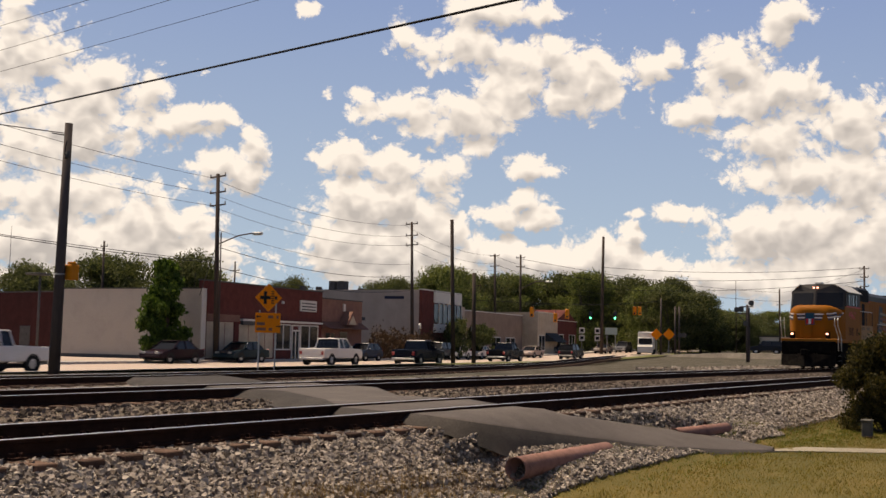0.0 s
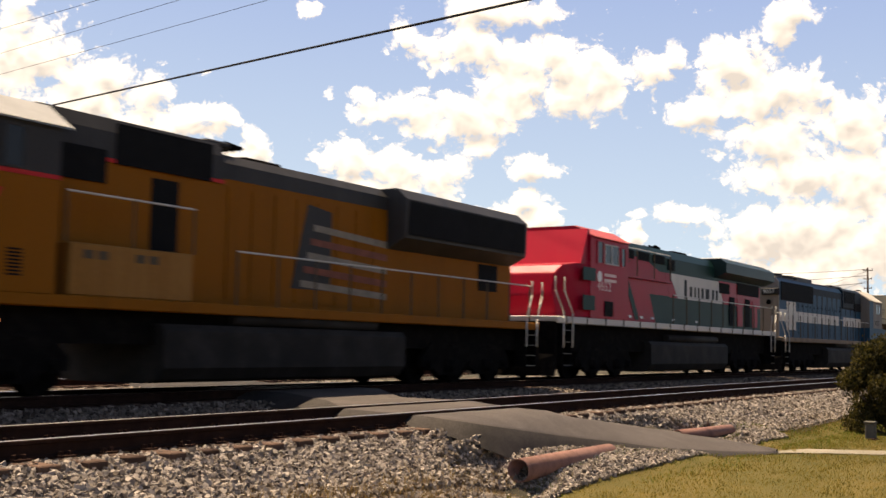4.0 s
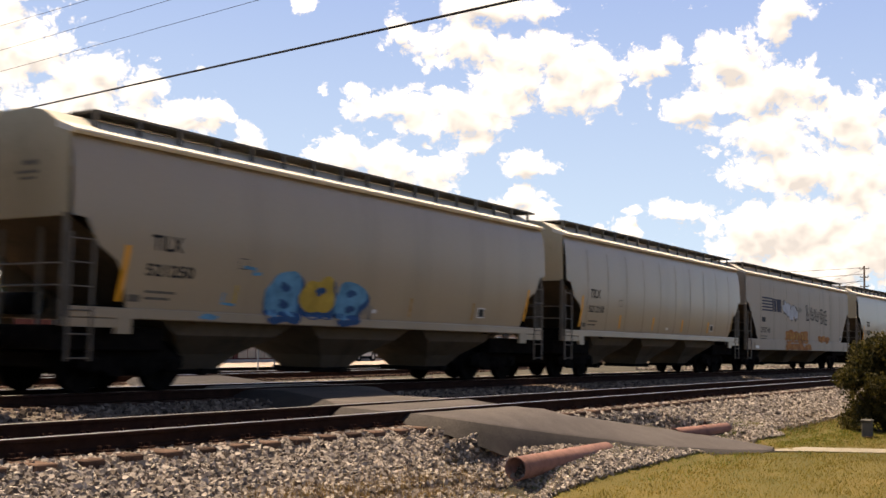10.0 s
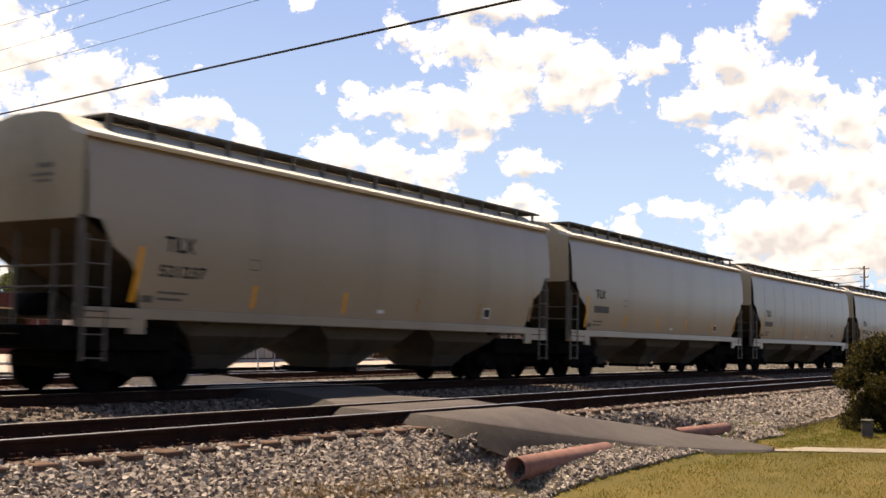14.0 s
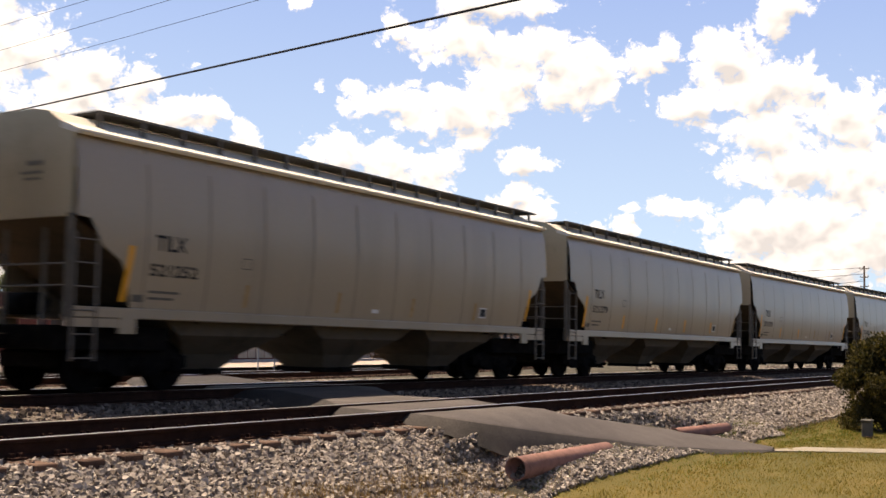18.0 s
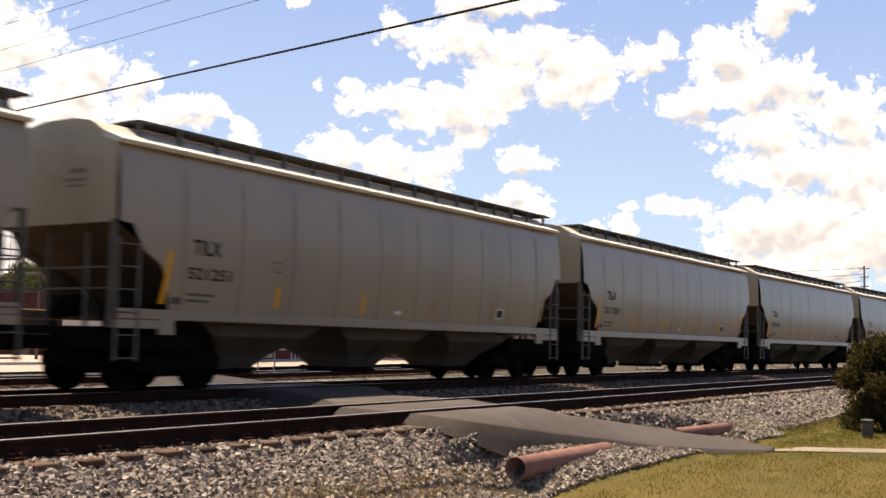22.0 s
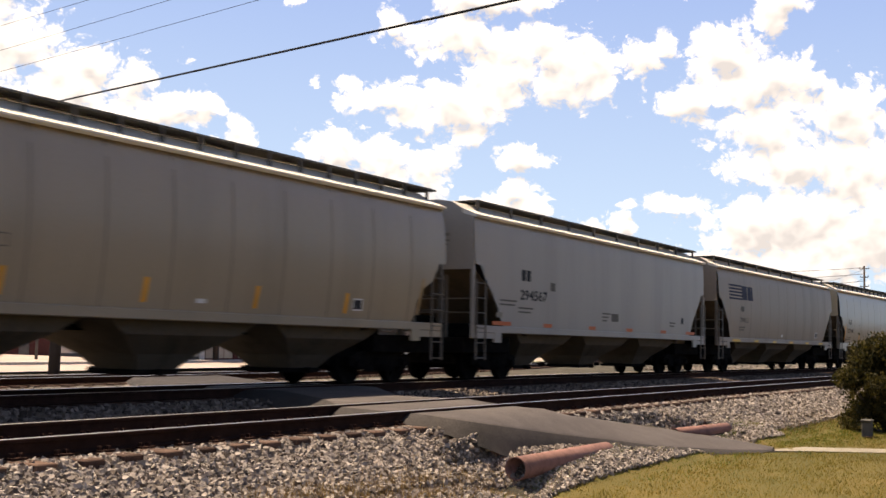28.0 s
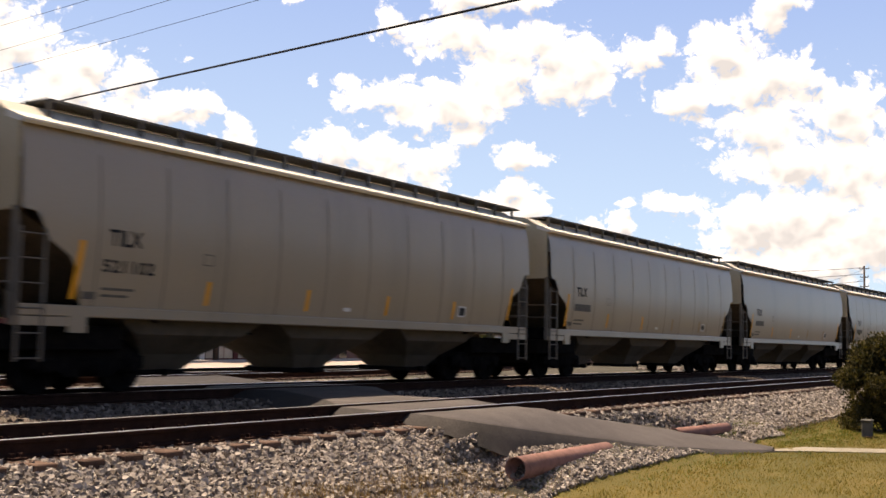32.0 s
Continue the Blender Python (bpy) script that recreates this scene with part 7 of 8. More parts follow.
part("splice_can", rod(B(), (-0.62, -0.88, 7.75), (-0.52, -0.86, 8.0), 0.07, 10), M_ROOF, pl)
part("meter_tag", box(B(), -0.16, 0.05, -0.26, -0.2, 1.35, 1.8, 0.01), M_GALV, pl)
part("pole_band", ring(B(), (-0.22, -0.32, 3.7), (-0.05, -0.08, 1), 0.15, 0.2, 0.03, 16), M_GALV, pl)
sgn = part("traffic_signal", box(B(), -0.04, 0.34, -0.72, -0.34, 3.5, 4.05, 0.04), M_SIGNAL, pl, "orange-yellow signal housing seen from behind")
part("signal_cap", box(B(), 0.0, 0.24, -0.68, -0.43, 4.05, 4.15, 0.03), M_SIGNAL, sgn)

pole2 = pole(57.6, 55.0, WALK_Z, (57.24, 55.06, 12.6), 0.2, 0.13, M_POLE, "tall dark utility pole with three crossarms and a street light arm", ((0.985, 0.9), (0.90, 0.9), (0.83, 0.9)))
part("light_arm", pipe_run(B(), [(-0.3, -0.1, 8.1), (0.5, -1.3, 8.75), (1.0, -2.3, 8.95)], 0.045), M_POLEGREY, pole2)
part("luminaire", box(B(), 0.85, 1.2, -3.0, -2.2, 8.78, 9.0, 0.08), M_GALV, pole2)
part("conduit", pipe_run(B(), [(0.22, -0.05, 0), (0.1, 0.0, 9.0)], 0.05), M_POLEGREY, pole2)
part("guy_wire", pipe_run(B(), [(-0.1, 0, 8.6), (-2.4, -0.6, 4.4)], 0.025), M_WIRE, pole2)
pole(92.1, 61.5, WALK_Z, (91.5, 61.5, 13.0), 0.19, 0.12, M_POLE, "tall dark utility pole with crossarms by the hedge", ((0.985, 0.8), (0.90, 0.8), (0.83, 0.8)))
pole(73.4, 45.2, ROAD_Z, (72.47, 44.98, 10.52), 0.17, 0.13, M_POLE, "bare dark utility pole on the verge")
p838 = pole(76.0, 44.9, ROAD_Z, (75.44, 44.67, 6.59), 0.17, 0.14, M_POLE, "short dark pole on the verge")
part("bracket", pipe_run(B(), [(-0.3, -0.2, 6.2), (-0.1, -0.6, 6.3), (-0.1, -0.6, 5.9)], 0.04), M_POLE, p838)
pole(130.9, 74.0, WALK_Z, (130.4, 74.0, 13.2), 0.2, 0.13, M_POLE, "far utility pole with crossarms", ((0.98, 0.8), (0.88, 0.8), (0.78, 0.8)))
p920 = pole(141.5, 75.9, WALK_Z, (141.3, 75.9, 14.0), 0.2, 0.13, M_POLE, "far utility pole with a street light", ((0.97, 0.8), (0.88, 0.8)))
part("light_arm", pipe_run(B(), [(0, 0, 9.6), (0.6, -2, 10.6), (0.9, -3.6, 10.7)], 0.06), M_POLEGREY, p920)
part("luminaire", box(B(), 0.7, 1.2, -4.6, -3.5, 10.5, 10.75, 0.08), M_GALV, p920)
pole(147.2, 65.8, ROAD_Z + 0.2, (145.96, 65.03, 16.69), 0.26, 0.18, M_POLE, "tall bare pole leaning by the street")
pole(189.3, 75.2, 0.0, (189.0, 75.2, 11.2), 0.22, 0.15, M_POLE, "far dark utility pole by the street")
pole(148.2, 46.5, 0.2, (148.0, 46.5, 10.2), 0.06, 0.035, M_POLE, "thin dark mast by the grade crossing", name="mast")
pole(222.0, 60.9, 0.5, (221.8, 60.9, 13.1), 0.2, 0.14, M_POLE, "far pale utility pole", ((0.6, 0.6), (0.75, 0.6)))
pole(147.0, 29.7, 0.0, (147.0, 29.7, 11.8), 0.16, 0.11, M_POLE, "utility pole beyond the train with short crossarms", ((0.97, 0.6), (0.88, 0.5), (0.78, 0.5)))
pole(75.2, 87.4, WALK_Z, (75.2, 87.4, 10.5), 0.15, 0.1, M_POLE, "utility pole behind the shops", ((0.95, 0.6),))
pole(104.6, 97.1, WALK_Z, (104.6, 97.1, 10.8), 0.15, 0.1, M_POLE, "utility pole far behind the shops", ((0.9, 0.9), (0.72, 0.5)))
pole(76.6, 103.9, WALK_Z, (76.6, 103.9, 12.8), 0.06, 0.03, M_GALV, "thin radio mast behind the roofs", name="mast")
pl = pole(45.7, 58.9, WALK_Z, (45.7, 58.9, 4.9), 0.09, 0.07, M_ROOF, "black lamp post with a flat head on the forecourt", name="lamp_post")
part("lamp_head", box(B(), -0.75, 0.45, -0.5, 0.5, 5.25, 5.4, 0.03), M_ROOF, pl)



def wire(p, q, sag, r, label="overhead wire strung between poles", seg=14):
    """One hanging wire."""
    p, q = Vector(p), Vector(q)
    pts = [p.lerp(q, i / seg) - Vector((0, 0, sag * 4 * (i / seg) * (1 - i / seg))) for i in range(seg + 1)]
    d = (q - p).normalized()
    u = d.orthogonal().normalized()
    v = d.cross(u)
    bm = B()
    rows = [[bm.verts.new(c + (u * math.cos(k * 1.2566) + v * math.sin(k * 1.2566)) * r) for k in range(5)] for c in pts]
    for a, b in zip(rows, rows[1:]):
        for k in range(5):
            bm.faces.new((a[k], a[(k + 1) % 5], b[(k + 1) % 5], b[k])).smooth = True
    tagged(part("overhead_wire", bm, M_WIRE), label, "wire", "overhead wires")


wire((34.07, 57.17, 11.36), (19.73, 5.17, 8.33), 0.0, 0.035, "thick black cable slung over the tracks")
wire((40.6, 64.0, 18.95), (25.0, 8.0, 13.9), 0.1, 0.012)
wire((41.0, 68.0, 17.3), (26.0, 5.0, 14.0), 0.1, 0.012)
wire((41.0, 75.0, 15.6), (28.0, 3.0, 14.1), 0.1, 0.012)
wire((25.85, 32.3, 8.15), (10.0, 37.5, 8.6), 0.15, 0.018)
for k, (fz, dy) in enumerate(((12.4, 0.85), (11.3, 0.85), (10.4, 0.85))):
    wire((57.3, 55.0 + dy, fz), (91.6, 61.5 + dy, fz + 0.3), 0.9, 0.014)
    wire((57.2, 55.0 + dy, fz), (20.0, 49.1 + dy, fz + 1.3), 0.6, 0.014)
    wire((91.6, 61.5 + dy, fz + 0.3), (130.5, 74.0, fz + 0.6), 0.8, 0.016)
    wire((130.5, 74.0, fz + 0.5), (189.0, 75.2, fz - 1.6), 1.0, 0.02)
for z, r in ((7.4, 0.022), (6.0, 0.022), (8.6, 0.014)):
    wire((57.4, 54.9, z), (91.8, 61.5, z + 0.2), 0.8, r)
wire((57.4, 54.9, 6.4), (14.0, 54.0, 8.1), 0.5, 0.02)
wire((57.4, 54.9, 6.3), (14.0, 54.0, 9.0), 0.9, 0.024)
wire((141.3, 75.9, 13.4), (222.0, 60.9, 12.4), 0.8, 0.03)
wire((141.3, 75.9, 12.2), (222.0, 60.9, 10.6), 0.8, 0.03)
wire((222.0, 60.9, 12.4), (147.0, 29.7, 11.4), 0.5, 0.02)
wire((222.0, 60.9, 10.6), (147.0, 29.7, 10.2), 0.5, 0.02)


for za, zb in ((12.3, 11.6), (10.9, 10.8), (9.2, 9.9)):
    wire((146.1, 65.1, za), (147.0, 29.7, zb), 0.7, 0.028)


# ---------------------------------------------------------------- warning sign, signals
s = thing("warning_sign", "orange diamond crossing sign above an orange direction board on two posts", "road sign", at=pose(40.05, 35.0, -0.55, 0, 0, 60 - 90))
for x in (-0.4, 0.4):
    part("post", box(B(), x - 0.03, x + 0.03, -0.02, 0.02, -0.1, 3.4 if x > 0 else 2.9), M_GALV, s)
bm = B()
prism(bm, [(0, 2.83), (0.66, 3.5), (0, 4.17), (-0.66, 3.5)], -0.05, -0.03)
dia = part("diamond_plate", bm, M_SIGN, s)
for a in ((-0.42, 0.1, 3.42, 3.58), (-0.24, -0.09, 3.2, 3.8), (0.3, 0.42, 3.42, 3.58)):
    part("symbol_bar", box(B(), a[0], a[1], -0.056, -0.05, a[2], a[3]), M_LETTER, dia)
for z in (3.22, 3.33, 3.44, 3.55, 3.66, 3.77):
    part("symbol_bar", box(B(), 0.13, 0.27, -0.056, -0.05, z, z + 0.06), M_LETTER, dia)
brd = part("direction_board", box(B(), -0.62, 0.62, -0.05, -0.03, 1.85, 2.78, 0.004), M_SIGN, s)
for a in ((0.0, 0.25, 2.53, 2.66), (0.42, 0.52, 2.53, 2.66), (-0.55, -0.15, 2.2, 2.33), (-0.55, -0.1, 1.95, 2.08), (0.05, 0.22, 1.95, 2.08)):
    part("lettering_bar", box(B(), a[0], a[1], -0.056, -0.05, a[2], a[3]), M_BRICK2, brd)
for x, sgnx in ((-0.5, -1), (0.4, 1)):
    z = 2.6 if sgnx < 0 else 2.15
    bm = B()
    prism(bm, [(x, z - 0.02), (x + sgnx * -0.0 + 0.14, z - 0.02), (x + 0.14, z + 0.03), (x, z + 0.03)], -0.056, -0.05)
    tipx = x - 0.08 if sgnx < 0 else x + 0.22
    basex = x if sgnx < 0 else x + 0.14
    prism(bm, [(basex, z - 0.08), (tipx, z + 0.005), (basex, z + 0.09)], -0.056, -0.05)
    part("arrow", bm, M_LETTER, brd)


def signal_head(x, y, z, material, lamp, label):
    t = thing("traffic_light", label, "traffic light", "traffic lights", at=(x, y, z))
    part("housing", box(B(), -0.25, 0.25, -0.2, 0.2, 0, 1.2, 0.05), material, t)
    part("lamp", rod(B(), (-0.26, -0.1, 0.25), (-0.28, -0.11, 0.25), 0.14, 10), lamp, t)
    part("hanger", rod(B(), (0, 0, 1.2), (0, 0, 1.9), 0.03), M_WIRE, t)


signal_head(150.0, 68.8, 4.9, M_AWNING, M_GREENLAMP, "dark traffic light showing green over the street")
signal_head(150.0, 64.9, 4.9, M_AWNING, M_GREENLAMP, "dark traffic light showing green over the street")
for x, y, z in ((150.0, 61.9, 5.6), (150.0, 61.1, 5.6), (120.0, 62.8, 4.4), (130.0, 64.6, 4.0), (130.0, 62.9, 4.5)):
    signal_head(x, y, z, M_SIGNAL, M_AWNING, "orange traffic light seen from behind")
wire((141.4, 75.9, 6.9), (150.0, 57.9, 7.6), 0.35, 0.03, "span wire that carries the traffic lights")
wire((112.0, 73.0, 6.6), (136.0, 58.0, 6.6), 0.3, 0.03, "span wire that carries the traffic lights")
t = thing("street_sign_board", "pale green direction board on two posts", "road sign", at=pose(150.0, 65.5, rise(150) - 0.6, 0, 0, -65))
part("plate", box(B(), -0.85, 0.85, -0.04, 0.04, 2.75, 3.75, 0.02), M_SIGNGREEN, t)
for k in (-0.6, 0.6):
    part("post", box(B(), k - 0.05, k + 0.05, 0.04, 0.1, -0.2, 3.2), M_GALV, t)
t = thing("box_truck", "white box truck standing at the street junction", "truck", at=pose(146.6, 58.9, rise(146.6) - 0.75, 0, 0, 19))
part("cargo_box", box(B(), 1.6, 6.0, -1.1, 1.1, 0.9, 3.4, 0.12), M_TRIMW, t)
part("cab", prism(B(), [(0.0, 0.5), (0.0, 1.3), (0.5, 1.6), (0.9, 2.5), (1.6, 2.6), (1.6, 0.5)], -1.05, 1.05), M_TRIMW, t)
part("windshield", prism(B(), [(0.48, 1.62), (0.84, 2.42), (0.8, 2.46), (0.44, 1.66)], -0.92, 0.92), M_GLASS, t)
for x in (0.9, 4.9):
    for y in (-1.0, 1.0):
        part("wheel", ring(B(), (x, y, 0.45), (0, 1, 0), 0.2, 0.45, 0.14, 16), M_TYRE, t)
part("chassis", box(B(), 0.4, 5.8, -0.8, 0.8, 0.45, 0.9), M_TYRE, t)
t = thing("low_pale_building", "low pale flat-roofed shed far beyond the grade crossing", "building", at=(222.0, 56.0, rise(222) - 0.8))
for x0, x1, y0, y1 in ((0, 0.3, 0, 9), (11.7, 12, 0, 9), (0.3, 11.7, 0, 0.3), (0.3, 11.7, 8.7, 9)):
    part("wall", box(B(), x0, x1, y0, y1, -0.3, 2.6), M_TRIMW, t)
part("roof", box(B(), -0.3, 12.3, -0.3, 9.3, 2.6, 2.85), M_ROOF, t)
# the cross street that climbs to the grade crossing
bm = B()
rows = []
for k in range(15):
    y = train_line(150)[0] + 2.0 + k * (58.0 - train_line(150)[0]) / 14
    z = -0.05 + 0.5 * smooth(train_line(150)[0] + 4, 42, y) - 0.45 * smooth(46, 58, y)
    rows.append([bm.verts.new((x, y, z + d)) for x, d in ((143.0, -1.3), (144.0, 0), (148.0, 0.04), (152.0, 0.04), (156.0, 0), (157.0, -1.3))])
for a, b in zip(rows, rows[1:]):
    for j in range(5):
        bm.faces.new((a[j], b[j], b[j + 1], a[j + 1]))
tagged(part("cross_road", bm, M_LANE), "pale cross street rising to the grade crossing", "", "", "structure")
# railway signal mast and crossing gear, far along the line
t = thing("railway_signal", "weathered steel railway signal mast with a bracket of lamp heads", "railway signal", at=(109.3, 33.2, -0.3))
part("mast", rod(B(), (0, 0, 0), (0, 0, 5.7), 0.1, 10), M_POLEGREY, t)
part("bracket", box(B(), -0.12, 0.12, -0.3, 1.1, 4.75, 4.85), M_POLEGREY, t)
part("brace", rod(B(), (0, 0.1, 3.9), (0, 1.0, 4.75), 0.05), M_POLEGREY, t)
part("cross_bar", box(B(), -0.08, 0.08, -0.6, 0.7, 5.45, 5.55), M_POLEGREY, t)
for y, z in ((1.0, 4.95), (0.55, 5.0), (-0.45, 5.6), (0.1, 3.6)):
    hd = part("lamp_head", box(B(), -0.2, 0.2, y - 0.17, y + 0.17, z, z + 0.5, 0.05), M_ROOF, t)
    part("target_disc", rod(B(), (-0.22, y, z + 0.25), (-0.25, y, z + 0.25), 0.26, 14), M_ROOF, hd)
part("ladder", box(B(), 0.2, 0.26, -0.2, 0.2, 0, 5.4), M_POLEGREY, t)
for x, y, hgt in ((150.0, 55.8, 6.7), (150.0, 55.2, 6.7), (150.0, 57.9, 7.9)):
    t = thing("crossing_signal", "grade crossing signal mast with dark lamp heads", "crossing signal", "crossing signals", at=(x, y, 0.1))
    part("mast", rod(B(), (0, 0, -0.3), (0, 0, hgt), 0.14, 8), M_POLEGREY, t)
    part("lamp_bar", box(B(), -0.1, 0.1, -0.9, 0.9, 2.6, 2.75), M_ROOF, t)
    for k in (-0.75, 0.75):
        part("lamp_head", rod(B(), (-0.15, k, 2.7), (0.1, k, 2.7), 0.34, 12), M_ROOF, t)
for x, y, z in ((148.0, 57.8, 1.45), (146.0, 55.2, 1.45)):
    t = thing("orange_sign", "orange roadwork sign on a short post", "road sign", "orange signs", at=pose(x, y, z, 0, 0, -60))
    part("plate", prism(B(), [(0, 0.6), (0.8, 1.4), (0, 2.2), (-0.8, 1.4)], -0.03, 0.03), M_SIGN, t)
    part("post", box(B(), -0.04, 0.04, 0.03, 0.08, -2.2, 1.2), M_GALV, t)
for k in range(4):
    t = thing("route_sign", "white route marker sign on a post", "road sign", "route signs", at=pose(150.5 + 2.2 * (k % 2), 70.4 - 1.5 * (k % 2), 1.8 + 1.1 * (k // 2), 0, 0, -60))
    part("plate", box(B(), -0.4, 0.4, -0.03, 0.03, 0, 0.85, 0.01), M_TRIMW, t)
    part("shield_mark", box(B(), -0.24, 0.24, -0.045, -0.03, 0.2, 0.65), M_LETTER, t)
    part("post", box(B(), -0.04, 0.04, 0.03, 0.08, -3.4, 0.8), M_GALV, t)
for d, o in ((34.5, 1.2), (48.0, 1.4)):
    p = along(d, o)
    t = thing("street_lantern", "dark post lantern with a pale globe on the pavement", "street lamp", "street lanterns", at=(p.x, p.y, WALK_Z))
    part("post", rod(B(), (0, 0, 0), (0, 0, 2.9), 0.06, 8), M_ROOF, t)
    part("globe", rod(B(), (0, 0, 2.9), (0, 0, 3.4), 0.16, 12, 0.1), M_TRIMW, t)


# ---------------------------------------------------------------- trees
def tree(name, label, height, spread, seedling, leaf=0.28, clumps=26, per=60, material=None, low=0.25, group="trees"):
    t = thing(name, label, "tree", group)
    gg = random.Random(seedling)
    segs, cl = [((0, 0, -0.3), (0, 0, height * low * 1.2), height * 0.022, height * 0.016)], []
    for i in range(clumps):
        a, zz = gg.uniform(0, 6.28), gg.uniform(low, 1.0)
        rad = spread * gg.uniform(0.25, 1.0) * math.sin(math.pi * (0.18 + 0.72 * (zz - low) / (1 - low))) ** 0.7
        if group == "street trees":
            rad *= 1.2 - 0.8 * zz
        c = (rad * math.cos(a), rad * math.sin(a), zz * height)
        k = spread * gg.uniform(0.26, 0.42)
        cl.append((*c, k, k, k * 0.75))
        if i % 3 == 0:
            segs.append(((0, 0, height * low), c, height * 0.01, height * 0.003))
    woody("trunk", t, segs)
    tagged(foliage("crown", cl, leaf, per, material or M_LEAF, t, seedling), kind="stuff")
    return t


street_tree = tree("street_tree", "dense dark green street tree beside the white wall", 6.5, 1.6, 21, 0.19, 64, 210, M_LEAF_STREET, 0.08, "street trees")
street_tree.matrix_basis = Matrix.Translation((54.1, 56.5, WALK_Z))
BASE = [tree("tree", "broad leafy tree bounding the town and lawn", 10, 4.2, 31 + i, 0.15, 60, 430, M_LEAF if i != 1 else M_LEAF_LIGHT, 0.1) for i in range(4)]
SPOTS = [(78, 102, 8.6, 4.5), (68, 108, 7.6, 4.2), (89.5, 102.7, 10.4, 5.0), (95, 108, 9.2, 4), (93.7, 94, 10.6, 4.4), (100, 99, 9.4, 4), (116, 98, 9.2, 3), (140, 98, 10.2, 4.4), (150, 104, 10.2, 5), (127.4, 80.1, 10.8, 4.6), (134, 84, 10, 4.2),
         (156, 91, 11.4, 5), (163, 98, 11.2, 5), (167.6, 91.6, 11.8, 5.2), (174, 95, 11.0, 5), (180.5, 90, 12.6, 5), (188, 92, 12.0, 5), (174.5, 80.6, 12.2, 5), (183, 83, 11.8, 5), (192, 82, 12.2, 5), (176, 72, 11.2, 4.4),
         (168.3, 66, 9.6, 4.6), (162, 60.5, 9.0, 4.4), (167, 58.0, 8.8, 4), (173, 57, 5.8, 3.6), (178, 60, 6.4, 3.6), (171, 52.5, 5.0, 3.0), (196, 73, 12, 5), (204, 76, 12, 5), (210, 68, 6.6, 4.5), (225, 70, 6.6, 5),
         (250, 84, 7.6, 5), (257, 78, 7.2, 5.4), (266, 74, 7.6, 5), (275, 70, 7.8, 5), (262, 66, 7.4, 5), (284, 62, 9.6, 5.5), (270, 52, 8.4, 5), (292, 54, 9.2, 5.5), (302, 46, 9.6, 6)]
gg = random.Random(9)
for i, (x, y, h, sp) in enumerate(SPOTS):
    m = pose(x, y, WALK_Z + rise(x), 0, 0, gg.uniform(0, 360))
    b = BASE[i % 4]
    if i < 4:
        b.matrix_basis = m
        ob = b
    else:
        ob = copy_thing(b, m)
    ob.scale = (sp / 4.2 * 1.15, sp / 4.2 * 1.15, h / 10.0)

# an unseen wood closes the place behind the lawn, after the skyline mirrored in the wagons; added to dim their flanks
for i in range(16):
    x, h = -75 + 11.5 * i + gg.uniform(-3, 3), gg.uniform(8.5, 12.5)
    ob = copy_thing(BASE[i % 4], pose(x, -38 + gg.uniform(-5, 5), -1.0, 0, 0, gg.uniform(0, 360)))
    ob.scale = (1.6, 1.6, h / 10)

M_HEDGE = leaf_material("hedge_leaf", (0.03, 0.018, 0.012), (0.1, 0.055, 0.035))
hd = thing("hedge", "brownish clipped hedge before the beige hall", "hedge")
cl = []
for i in range(30):
    p = along(25.5 + 0.52 * i, 0.8)
    cl.append((p.x, p.y, WALK_Z + 1.05 + 0.25 * math.sin(i), 0.6, 0.8, 1.45))
tagged(foliage("foliage", cl, 0.16, 150, M_HEDGE, hd, 41), kind="stuff")
for d, sz in ((41.5, 1.6), (44.0, 1.7), (49.0, 1.5), (51.5, 1.5)):
    p = along(d, 1.5)
    bush(p.x, p.y, WALK_Z, sz, sz * 2.2, "rounded dark green shrub before the office", int(d), leaf=0.16, per=90, clumps=22, material=M_LEAF)


# ---------------------------------------------------------------- street vehicles
def wheel_part(t, x, y, r):
    s = 1 if y > 0 else -1
    w = part("wheel", ring(B(), (x, y, r), (0, 1, 0), r * 0.6, r, 0.11, 18), M_TYRE, t)
    part("rim", rod(B(), (x, y - 0.08, r), (x, y + 0.08, r), r * 0.62, 14), M_RIM, w)


